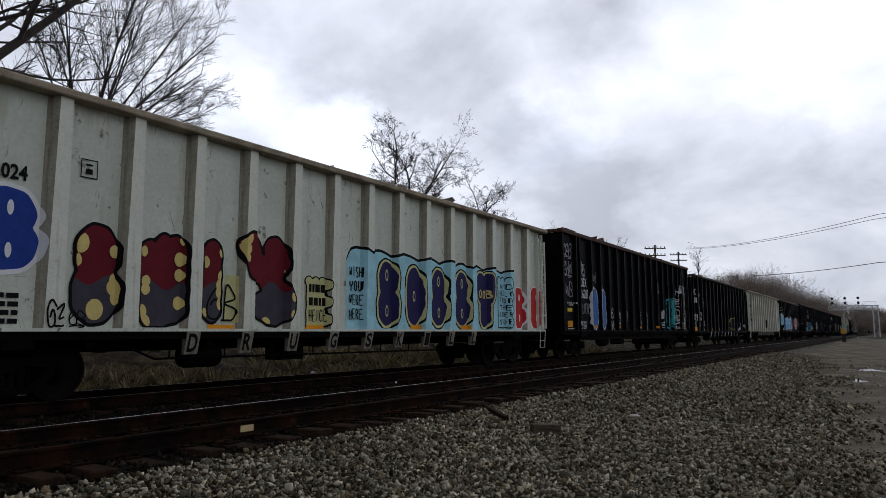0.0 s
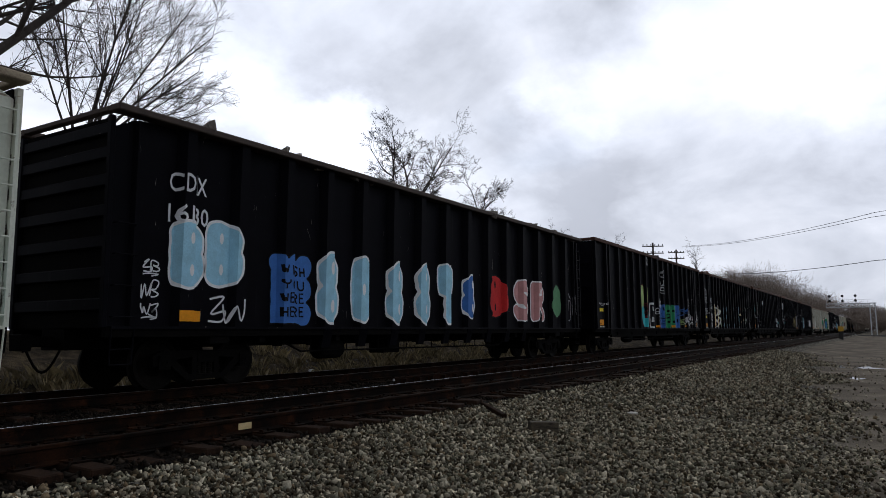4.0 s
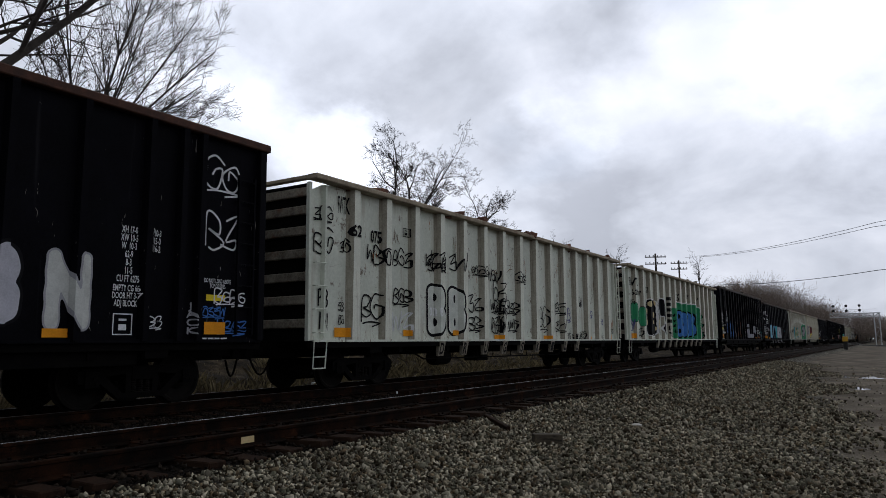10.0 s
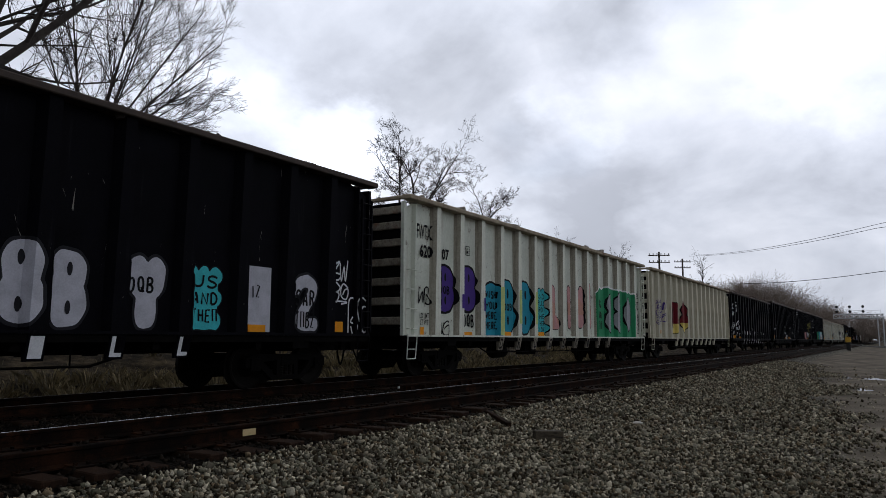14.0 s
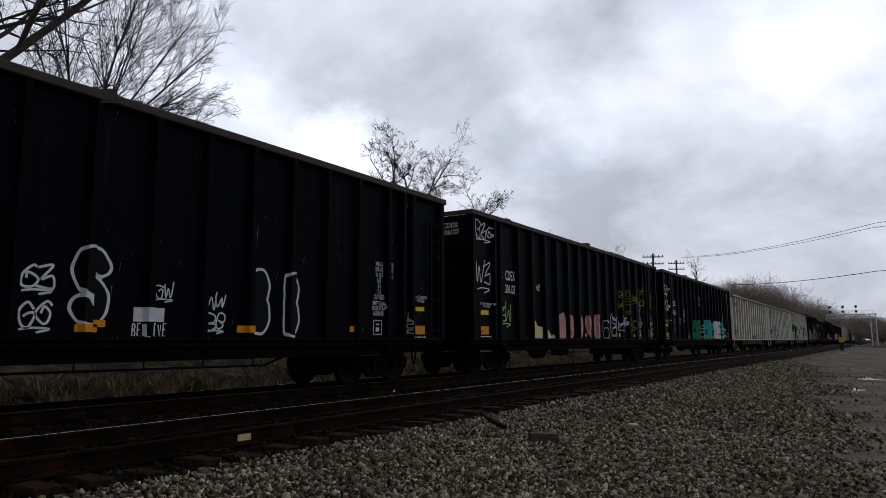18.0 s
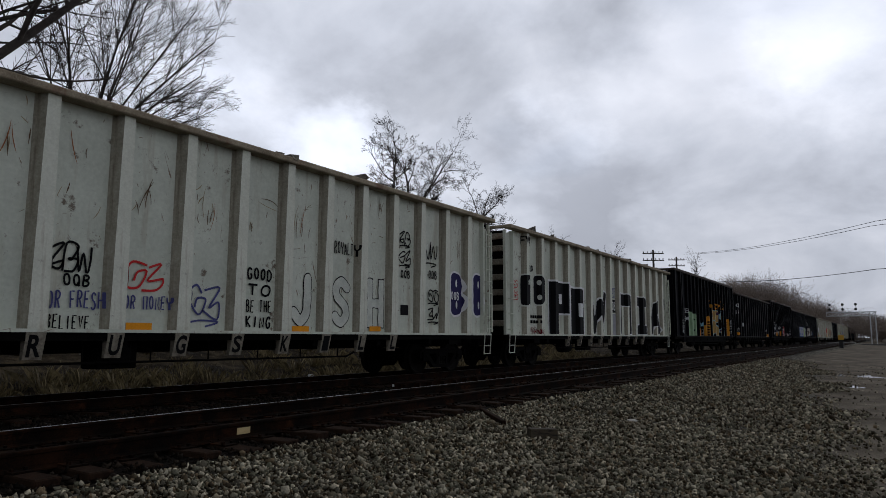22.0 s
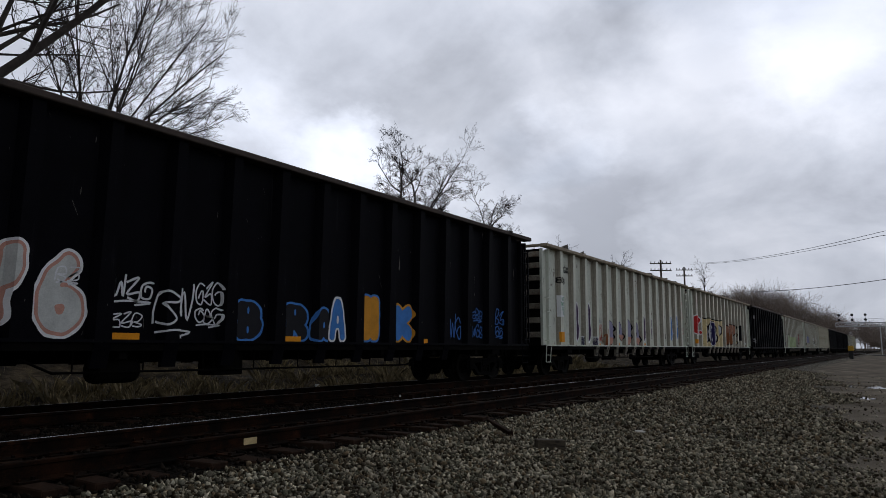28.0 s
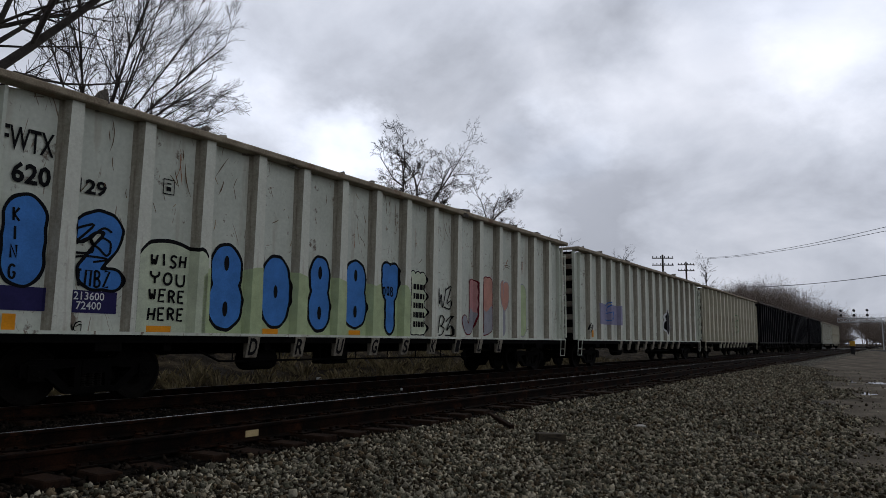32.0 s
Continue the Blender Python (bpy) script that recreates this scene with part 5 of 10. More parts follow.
def tall_stencils(car):
    words(car, 16.86, 17.26, 2.02, 2.93, "XH 17-0|XW 10-5|W  10-3|62-9|8-3|11-5|CU FT 6275", "chalk")
    words(car, 16.80, 17.28, 1.60, 1.98, "EMPTY CG 66|DOOR HT 3-7|ADJ BLOCK", "chalk")
    words(car, 17.40, 17.64, 2.55, 2.93, "W 10-3|H 15-0|H 16-2", "chalk")
    framed(car, 16.83, 17.17, 1.18, 1.52, "chalk")
    words(car, 18.56, 19.16, 2.03, 2.20, "DO NOT LOAD ABOVE|TOP OF SIDES", "chalk")
    patch(car, 18.62, 19.05, 1.80, 1.91, "signal")
    patch(car, 18.58, 19.05, 1.20, 1.42, "amber")
    bars(car, 18.56, 19.10, 1.105, 1.15, "chalk", 1)
    words(car, 0.67, 1.45, 2.03, 2.18, "DO NOT LOAD ABOVE|TOP OF SIDES", "chalk")
    patch(car, 0.72, 1.20, 1.81, 1.95, "signal")
    patch(car, 0.67, 1.17, 1.22, 1.46, "amber")
    bars(car, 0.67, 1.33, 1.13, 1.18, "chalk", 1)
    words(car, 18.2, 18.38, 1.2, 1.75, "J|A|C|K", "grey")


def end_stencil(car, text, low):
    co, fc = glyph(text, 0.012, 0.95)
    q = boxed(co, 0.0, 1.0, 4.12 if low else 4.22, 4.40 if low else 4.58)
    me = bpy.data.meshes.new("end_lettering")
    me.from_pydata([(-0.004 if low else 0.083, -0.45 - 0.62 * u, z) for u, z in q], [], fc)
    me.materials.append(paint("chalk"))
    ob = new("end_lettering", me)
    ob.parent = car


def scars(car, z0, z1, seed, thick=0.026, clusters=(1, 2, 2, 3, 3)):
    """Gouges where the load has dented the sheet from within and the paint has rusted: clusters of thin ragged slivers between the posts."""
    rng = random.Random(seed)
    posts = sorted(POST_X[car.name])
    coats = {"bare": ([], []), "scar": ([], []), "rust": ([], [])}

    def sliver(tint, x, z, turn, long, wide, lo, hi):
        pts, fcs = coats[tint]
        o, n = len(pts), 6
        bow = rng.uniform(-0.12, 0.12) * long
        for k in range(n + 1):
            u = k / n - 0.5
            w = wide * (1 - (2 * u) ** 2) * rng.uniform(0.45, 1.0) + 0.003
            cx, cz = u * long, bow * (1 - 4 * u * u)
            for side in (-w, w):
                px = x + cx * math.cos(turn) - (cz + side) * math.sin(turn)
                pz = z + cx * math.sin(turn) + (cz + side) * math.cos(turn)
                pts.append((min(max(px, lo), hi), min(max(pz, z0), z1)))
        fcs.extend((o + 2 * k, o + 2 * k + 2, o + 2 * k + 3, o + 2 * k + 1) for k in range(n))

    for a, b in zip(posts, posts[1:]):
        lo, hi = a + 0.22, b - 0.22
        if hi - lo < 0.3:
            continue
        for _ in range(rng.choice(clusters)):
            x, z = rng.uniform(lo + 0.08, hi - 0.08), rng.uniform(z0 + 0.35, z1 - 0.15)
            turn = rng.choice((0.1, 1.45, 1.6, 1.75, 1.5))
            for _ in range(rng.randint(2, 5)):
                tint = rng.choice(("bare", "scar", "scar", "rust"))
                sliver(tint, x + rng.gauss(0, 0.10), z + rng.gauss(0, 0.12), turn + rng.gauss(0, 0.28), rng.uniform(0.14, 0.62), rng.uniform(0.3 * thick, thick), lo, hi)
        for _ in range(4):
            sliver(rng.choice(("bare", "scar")), rng.uniform(lo, hi), rng.uniform(z0, z1), 1.57 + rng.gauss(0, 0.5), rng.uniform(0.06, 0.25), rng.uniform(0.004, 0.010), lo, hi)
    tagged(lay(car, "rust_scars", [(p, f, t) for t, (p, f) in coats.items()]), "brown rusted gouges in the white paint", kind="stuff")


def paint_car_a(car):
    words(car, 1.95, 2.32, 3.20, 3.43, "024", "ink")
    letter(car, 1.70, 2.60, 1.84, 3.15, "B", "blue", "white", eye="white", rimw=0.07)
    framed(car, 3.10, 3.38, 3.42, 3.72, "ink")
    blob(car, 3.02, 3.86, 1.10, 2.78, "maroon", "ink", "cream", low="slate", eye="none")
    blob(car, 4.16, 5.10, 1.10, 2.74, "maroon", "ink", "cream", form="u", low="slate", fat=0.24)
    blob(car, 5.42, 5.95, 1.18, 2.75, "maroon", "ink", "cream", form="I", low="slate", fat=0.46)
    blob(car, 6.22, 7.80, 1.10, 2.99, "maroon", "ink", "cream", form="y", low="slate", fat=0.21)
    blob(car, 8.14, 8.85, 1.12, 2.25, "paleyellow", "ink", form="~", rimw=0.03)
    bars(car, 8.24, 8.76, 1.55, 2.12, "ink", 2)
    words(car, 8.23, 8.78, 1.25, 1.52, "HENCE", "ink")
    field(car, 9.48, 17.94, 1.10, 2.98, "ice")
    words(car, 9.56, 10.03, 1.28, 2.59, "WISH|YOU|WERE|HERE", "ink")
    blob(car, 10.62, 11.40, 1.10, 2.85, "navy", "paleyellow", halo="ink", rimw=0.06)
    blob(car, 11.80, 12.60, 1.12, 2.80, "navy", "paleyellow", form="O", halo="ink", rimw=0.06)
    blob(car, 12.98, 13.80, 1.12, 2.82, "navy", "paleyellow", halo="ink", rimw=0.06)
    blob(car, 14.24, 15.06, 1.12, 2.84, "navy", "paleyellow", halo="ink", rimw=0.06)
    blob(car, 15.50, 16.50, 1.12, 2.88, "navy", "paleyellow", form="Y", halo="ink", rimw=0.06)
    words(car, 15.66, 16.30, 2.05, 2.32, "OQB", "cream")
    blob(car, 16.90, 17.72, 1.12, 2.80, "ice", "ink", form="~", rimw=0.035)
    words(car, 17.02, 17.60, 1.25, 2.60, "AND|HELLO|FROM|THE|OTHER|SIDE", "ink")
    letter(car, 18.13, 18.79, 1.11, 2.55, "B", "red", "white")
    letter(car, 19.32, 20.36, 1.11, 2.62, "B", "red", "white")
    patch(car, 5.60, 6.21, 1.10, 1.18, "amber")
    patch(car, 8.16, 8.69, 1.10, 1.19, "amber")
    patch(car, 12.03, 12.48, 1.10, 1.22, "amber")
    patch(car, 14.59, 15.00, 1.10, 1.23, "amber")
    patch(car, 5.98, 6.28, 1.22, 2.10, "paleyellow")
    tag(car, 6.00, 6.26, 1.26, 2.06, "ink")
    tag(car, 3.04, 3.31, 1.10, 1.41, "ink")
    feet(car, "ink")
    bars(car, 1.72, 2.30, 1.14, 1.62, "ink", 4)
    tag(car, 2.62, 2.92, 1.12, 1.55, "ink")


def paint_car_b(car):
    tag(car, 1.96, 2.65, 3.20, 3.93, "grey")
    words(car, 1.96, 2.78, 2.83, 3.19, "CDEX", "chalk")
    words(car, 1.96, 2.96, 2.37, 2.74, "206287", "chalk")
    words(car, 1.96, 3.04, 1.76, 2.19, "BELIEVE", "grey")
    words(car, 1.79, 2.09, 1.16, 1.45, "LD LMT|LT WT", "chalk")
    words(car, 2.30, 2.72, 1.16, 1.46, "200700|85300", "chalk")
    tag(car, 3.28, 3.86, 3.07, 3.55, "grey")
    letter(car, 3.14, 4.12, 1.12, 2.86, "B", "denim", "ink", halo="white", rimw=0.035)
    letter(car, 4.30, 5.12, 1.14, 2.84, "B", "denim", "ink", halo="white", rimw=0.035)
    framed(car, 4.43, 4.68, 2.77, 3.06, "chalk")
    words(car, 5.44, 5.83, 2.80, 3.46, "C", "chalk")
    words(car, 6.53, 6.98, 2.85, 3.46, "H", "chalk")
    words(car, 7.61, 8.12, 2.88, 3.57, "E", "chalk")
    words(car, 8.70, 9.20, 2.94, 3.61, "C", "chalk")
    words(car, 9.79, 10.32, 2.96, 3.69, "K", "chalk")
    words(car, 10.87, 11.28, 2.97, 3.71, "E", "chalk")
    words(car, 11.96, 12.32, 3.00, 3.73, "R", "chalk")
    words(car, 12.98, 13.12, 3.03, 3.62, "1", "chalk")
    words(car, 14.12, 14.47, 3.06, 3.69, "7", "chalk")
    words(car, 15.21, 15.58, 3.14, 3.81, "0", "chalk")
    tag(car, 5.44, 6.00, 1.61, 2.10, "chalk")
    words(car, 5.44, 6.09, 1.12, 1.50, "BELIEVE", "chalk")
    tag(car, 6.53, 7.00, 1.24, 1.99, "chalk")
    words(car, 7.61, 8.04, 1.49, 2.02, "IN", "chalk")
    tag(car, 8.70, 9.04, 1.10, 2.03, "chalk")
    tag(car, 9.79, 10.20, 1.34, 2.09, "chalk")
    tag(car, 10.87, 11.27, 1.13, 2.14, "chalk")
    tag(car, 11.96, 12.29, 1.29, 1.89, "chalk")
    tag(car, 13.04, 13.37, 1.10, 2.01, "chalk")
    tag(car, 13.92, 14.36, 1.22, 2.27, "chalk")
    letter(car, 15.02, 15.72, 1.15, 2.86, "B", "teal", "ink", halo="teal")
    words(car, 15.06, 15.62, 1.88, 2.14, "OQB", "maroon")
    letter(car, 16.06, 16.66, 1.30, 2.90, "B", "teal", "ink", halo="teal")
    tag(car, 17.13, 17.79, 1.15, 3.70, "chalk")
    tag(car, 18.85, 19.54, 1.15, 3.87, "chalk")
    patch(car, 3.28, 3.65, 1.15, 1.24, "amber")
    patch(car, 6.53, 6.80, 1.17, 1.27, "amber")
    patch(car, 9.62, 9.99, 1.20, 1.31, "amber")
    patch(car, 12.81, 12.93, 1.22, 1.34, "amber")
    patch(car, 3.32, 3.80, 1.20, 1.31, "amber")
    patch(car, 6.56, 6.98, 1.20, 1.31, "amber")
    patch(car, 9.80, 10.18, 1.20, 1.31, "amber")
    patch(car, 12.98, 13.44, 1.20, 1.31, "amber")
    tag(car, 0.35, 1.25, 3.10, 4.55, "grey")
    tag(car, 0.55, 1.25, 2.40, 3.05, "grey")
    words(car, 17.42, 18.10, 3.20, 3.72, "VEN", "chalk")
    tag(car, 18.55, 19.15, 2.70, 3.80, "grey")
    words(car, 18.55, 19.20, 1.48, 1.74, "BELIEVE", "chalk")
    bars(car, 2.30, 2.40, 3.35, 3.85, "chalk", 1)


def paint_car_c(car):
    words(car, 0.59, 1.33, 3.41, 3.79, "CDEX", "chalk")
    words(car, 0.65, 1.33, 2.89, 3.23, "16201", "chalk")
    framed(car, 2.23, 2.48, 3.22, 3.55, "chalk")
    tag(car, 1.77, 2.32, 2.85, 3.31, "teal")
    tag(car, 1.80, 2.39, 2.30, 2.81, "teal")
    tag(car, 1.96, 2.56, 2.04, 2.33, "chalk")
    tag(car, 1.73, 2.56, 1.76, 2.03, "chalk")
    words(car, 0.54, 1.33, 1.73, 2.16, "HENCE!", "chalk")
    words(car, 0.53, 0.88, 1.29, 1.71, "THE|NAME", "chalk")
    words(car, 0.92, 1.29, 1.35, 1.67, "LD LMT|LT WT", "chalk")
    words(car, 1.70, 2.15, 1.37, 1.66, "213500|72500", "chalk")
    words(car, 2.23, 2.50, 1.35, 1.63, "IZ", "chalk")
    tag(car, 3.12, 3.62, 2.71, 3.40, "chalk")
    patch(car, 3.25, 3.60, 1.87, 2.13, "chalk")
    words(car, 3.11, 3.81, 1.42, 1.75, "BELIEVE", "chalk")
    patch(car, 0.84, 1.30, 1.10, 1.33, "amber")
    patch(car, 3.19, 3.69, 1.10, 1.23, "amber")
    patch(car, 5.67, 6.14, 1.12, 1.25, "amber")
    patch(car, 8.25, 8.61, 1.13, 1.26, "amber")
    words(car, 5.73, 6.14, 1.27, 1.93, "K", "acid")
    words(car, 6.94, 7.31, 1.24, 1.96, "E", "acid")
    words(car, 8.21, 8.61, 1.32, 2.02, "K", "acid")
    letter(car, 9.48, 9.95, 1.30, 2.15, "D", "coal", "olive", rimw=0.022, eye="none", fat=0.22)
    blob(car, 12.10, 12.75, 1.15, 2.10, "coal", "acid", form="N", rimw=0.03, fat=0.20)
    blob(car, 12.80, 13.42, 1.15, 2.12, "coal", "acid", form="2", rimw=0.03, fat=0.20)
    blob(car, 13.46, 14.50, 1.13, 2.14, "coal", "acid", form="O", rimw=0.03, fat=0.22)
    words(car, 15.85, 16.50, 1.12, 1.42, "PRAY", "chalk")
    bars(car, 17.08, 17.44, 1.20, 1.81, "chalk", 5)
    words(car, 18.20, 18.85, 1.30, 1.62, "BELIEVE", "chalk")
    tag(car, 19.67, 20.05, 1.73, 2.36, "chalk")
    feet(car, "chalk")


def paint_car_d(car):
    words(car, 0.82, 1.71, 3.66, 4.03, "FWTX", "ink")
    words(car, 1.10, 1.71, 3.18, 3.51, "620", "ink")
    words(car, 2.08, 2.60, 3.18, 3.48, "125", "ink")
    framed(car, 3.55, 3.84, 3.47, 3.76, "ink")
    tag(car, 0.72, 1.71, 2.29, 3.06, "ink")
    tag(car, 0.80, 1.69, 1.75, 2.29, "ink")
    crowned(car, 9.72, 10.22, 1.18, 2.66, "lavender", "ink")
    letter(car, 10.36, 10.98, 1.40, 2.20, "N", "ink", "ink", fat=0.12, blocky=True)
    words(car, 14.90, 15.10, 2.00, 2.30, "C", "ink")
    words(car, 1.12, 1.55, 1.43, 1.72, "LD LMT|LT WT", "ink")
    tag(car, 2.05, 2.79, 1.90, 2.34, "ink")
    tag(car, 2.05, 2.75, 1.37, 1.85, "ink")
    patch(car, 0.71, 1.21, 1.10, 1.23, "amber")
    crowned(car, 3.37, 3.99, 1.11, 2.78, "lavender", "ink")
    crowned(car, 4.65, 5.21, 1.11, 2.71, "lavender", "ink")
    crowned(car, 5.93, 6.50, 1.11, 2.76, "lavender", "ink")
    crowned(car, 7.19, 7.78, 1.14, 2.75, "lavender", "ink")
    crowned(car, 8.45, 9.00, 1.14, 2.66, "lavender", "ink")
    crowned(car, 11.00, 11.51, 1.23, 2.72, "lavender", "ink")
    crowned(car, 12.30, 12.74, 1.25, 2.78, "lavender", "ink")
    crowned(car, 13.51, 13.91, 1.29, 2.81, "lavender", "ink")
    crowned(car, 14.84, 15.28, 1.34, 2.85, "lavender", "ink")
    patch(car, 5.94, 6.36, 1.11, 1.21, "amber")
    patch(car, 8.50, 8.90, 1.14, 1.22, "amber")
    patch(car, 12.25, 12.68, 1.15, 1.25, "amber")
    tag(car, 16.96, 17.79, 1.26, 2.66, "ink")
    patch(car, 16.11, 16.46, 1.43, 1.79, "ink")
    tag(car, 18.20, 18.82, 1.14, 2.29, "dusk")
    patch(car, 19.45, 20.18, 1.15, 2.16, "ice")
    patch(car, 19.45, 19.79, 1.17, 1.36, "amber")
    tag(car, 19.45, 19.95, 2.20, 2.52, "ink")


def paint_car_e(car):
    words(car, 1.17, 1.97, 3.45, 3.79, "CDEX", "chalk")
    words(car, 1.16, 2.02, 2.90, 3.23, "16130", "chalk")
    letter(car, 1.21, 2.00, 1.75, 2.97, "B", "sky", "white")
    letter(car, 2.40, 2.79, 1.81, 3.06, "B", "sky", "white")
    tag(car, 0.70, 1.03, 1.21, 2.30, "chalk")
    tag(car, 2.41, 2.80, 1.16, 1.78, "chalk")
    blob(car, 3.58, 4.80, 1.12, 2.62, "denim", "ink", form="~", rimw=0.03)
    words(car, 3.78, 4.60, 1.26, 2.40, "WISH|YOU|WERE|HERE", "ink")
    blob(car, 4.93, 5.71, 1.12, 2.79, "sky", "white")
    blob(car, 6.10, 6.75, 1.14, 2.80, "sky", "white", form="O")
    blob(car, 7.44, 8.25, 1.12, 2.77, "sky", "white")
    blob(car, 8.70, 9.52, 1.12, 2.84, "sky", "white")
    blob(car, 9.85, 10.70, 1.16, 2.88, "sky", "white", form="Y")
    blob(car, 11.15, 11.96, 1.32, 2.69, "denim", "white")
    blob(car, 12.60, 13.95, 1.38, 2.79, "red", "ink")
    blob(car, 14.56, 15.75, 1.30, 2.73, "rose", "white", form="S", fat=0.2)
    blob(car, 15.90, 17.11, 1.30, 2.73, "rose", "white", form="R", fat=0.2)
    blob(car, 17.44, 18.70, 1.42, 2.77, "moss", "ink")
    tag(car, 18.96, 20.45, 1.38, 2.99, "grey")
    tag(car, 22.83, 23.80, 1.71, 4.59, "grey")
    patch(car, 1.35, 1.90, 1.19, 1.38, "amber")


def paint_car_f(car):
    blob(car, 6.90, 7.98, 1.12, 3.30, "lime", "maroon", form="U", low="teal", fat=0.22, rimw=0.03)
    tag(car, 7.20, 7.86, 1.75, 2.55, "maroon")
    letter(car, 8.28, 9.00, 1.10, 2.42, "B", "coal", "white", rimw=0.10, eye="none")
    words(car, 8.48, 8.76, 1.98, 2.24, "IZ", "chalk")
    words(car, 8.46, 8.78, 1.40, 1.70, "IZ", "chalk")
    patch(car, 9.30, 9.91, 1.26, 1.85, "ink")
    tag(car, 9.33, 10.22, 1.86, 2.20, "chalk")
    tag(car, 9.88, 10.24, 1.22, 1.88, "chalk")
    patch(car, 9.35, 9.86, 1.15, 1.26, "amber")
    blob(car, 10.36, 11.30, 1.10, 2.40, "denim", "denim", form="~")
    words(car, 10.45, 11.15, 1.23, 2.27, "WISH|YOU|WERE|HERE", "ink")
    letter(car, 11.46, 12.18, 1.10, 2.40, "B", "green", "green", eye="ink")
    words(car, 11.52, 12.02, 1.62, 1.90, "OQB", "ink")
    letter(car, 12.55, 13.27, 1.12, 2.42, "B", "green", "green", eye="ink")
    blob(car, 13.58, 14.36, 1.10, 2.43, "denim", "denim", form="~")
    words(car, 13.67, 14.26, 1.40, 2.25, "US|AND|THEM", "ink")
    tag(car, 14.80, 15.43, 1.85, 2.43, "denim")
    tag(car, 14.76, 15.42, 1.34, 1.78, "lime")
    tag(car, 15.84, 16.51, 1.96, 2.44, "denim")
    tag(car, 15.84, 16.40, 1.35, 1.89, "chalk")
    patch(car, 15.85, 16.11, 1.18, 1.28, "amber")
    tag(car, 17.26, 17.57, 1.30, 1.80, "chalk")
    tag(car, 8.21, 8.29, 4.37, 5.06, "chalk")
    tag(car, 10.55, 10.94, 2.98, 4.30, "chalk")
    tag(car, 10.25, 10.54, 2.24, 2.73, "chalk")
    words(car, 18.34, 18.61, 1.45, 1.72, "IZ", "chalk")
    tag(car, 18.98, 19.40, 1.56, 2.05, "chalk")
    words(car, 19.10, 19.39, 1.17, 1.50, "IN", "chalk")
    patch(car, 12.62, 13.02, 1.15, 1.27, "amber")


def paint_car_g(car):
    tag(car, 0.23, 1.29, 3.31, 3.99, "chalk")
    words(car, 0.25, 1.41, 2.84, 3.27, "BELIEVES", "chalk")
    words(car, 0.66, 1.41, 2.23, 2.50, "BRISK", "chalk")
    tag(car, 0.29, 0.62, 1.68, 2.12, "chalk")
    words(car, 0.28, 0.54, 1.14, 1.50, "IN", "chalk")
    words(car, 2.19, 2.95, 2.88, 3.23, "CDEX", "chalk")
    words(car, 2.20, 3.08, 2.44, 2.77, "206162", "chalk")
    tag(car, 2.18, 3.07, 1.61, 2.26, "chalk")
    words(car, 2.51, 3.04, 1.21, 1.50, "200600|85400", "chalk")
    letter(car, 3.50, 4.22, 1.18, 2.82, "R", "butter", "coal", halo="white", rimw=0.05)
    letter(car, 4.55, 5.28, 1.15, 2.77, "B", "butter", "coal", halo="white", rimw=0.05)
    for k, (x, z, r, c) in enumerate(((5.80, 2.70, 0.12, "rust"), (6.05, 2.35, 0.15, "mist"), (5.78, 1.95, 0.14, "mint"), (6.10, 1.75, 0.10, "butter"), (5.75, 1.45, 0.12, "butter"), (6.05, 1.35, 0.13, "mint"), (14.20, 2.70, 0.13, "rust"),
                                  (14.05, 2.25, 0.12, "butter"), (14.45, 2.05, 0.14, "mint"), (14.15, 1.65, 0.13, "butter"), (14.45, 1.40, 0.12, "mist"), (15.25, 2.60, 0.12, "mint"), (15.50, 2.20, 0.13, "rust"), (15.25, 1.80, 0.11, "butter"), (15.50, 1.45, 0.13, "rust"))):
        p, f = disc(x, z, r, 1.0, 14)
        lay(car, "graffiti_shape", [(p, f, c)], c + " sprayed spot")
    letter(car, 6.67, 7.35, 1.14, 2.85, "B", "sky", "ink", dots="coal", rimw=0.02)
    letter(car, 7.71, 8.47, 1.11, 2.75, "E", "sky", "ink", dots="coal", fat=0.22, rimw=0.02, blocky=True)
    letter(car, 8.83, 9.44, 1.13, 2.81, "L", "sky", "ink", dots="coal", fat=0.22, rimw=0.02, blocky=True)
    letter(car, 9.94, 10.56, 1.13, 2.89, "I", "sky", "ink", dots="coal", fat=0.22, rimw=0.02, blocky=True)
    letter(car, 10.87, 11.68, 1.14, 2.87, "E", "sky", "ink", dots="coal", fat=0.22, rimw=0.02, blocky=True)
    letter(car, 11.91, 12.69, 1.15, 2.87, "V", "sky", "ink", dots="coal", fat=0.22, rimw=0.02, blocky=True)
    letter(car, 12.89, 13.74, 1.15, 2.92, "E", "sky", "ink", dots="coal", fat=0.22, rimw=0.02, blocky=True)
    framed(car, 4.65, 4.97, 2.77, 3.05, "chalk")
    patch(car, 3.53, 3.95, 1.24, 1.37, "amber")
    blob(car, 16.16, 16.70, 1.50, 2.05, "mint", "mint", form="~")
    words(car, 16.20, 16.66, 1.68, 1.94, "QB", "ink")
    tag(car, 18.49, 19.21, 3.39, 4.01, "grey")
    tag(car, 18.49, 19.24, 2.72, 3.35, "grey")
    words(car, 18.49, 19.05, 2.29, 2.64, "RB", "grey")
    words(car, 19.38, 19.59, 2.69, 3.13, "Z", "grey")
    tag(car, 18.49, 19.14, 1.40, 1.79, "chalk")
    tag(car, 19.24, 19.60, 1.59, 2.08, "chalk")
    words(car, 19.34, 19.62, 1.11, 1.49, "IN", "chalk")
    tag(car, 17.45, 17.73, 1.22, 1.81, "grey")
    tag(car, 19.36, 19.69, 3.66, 4.09, "grey")


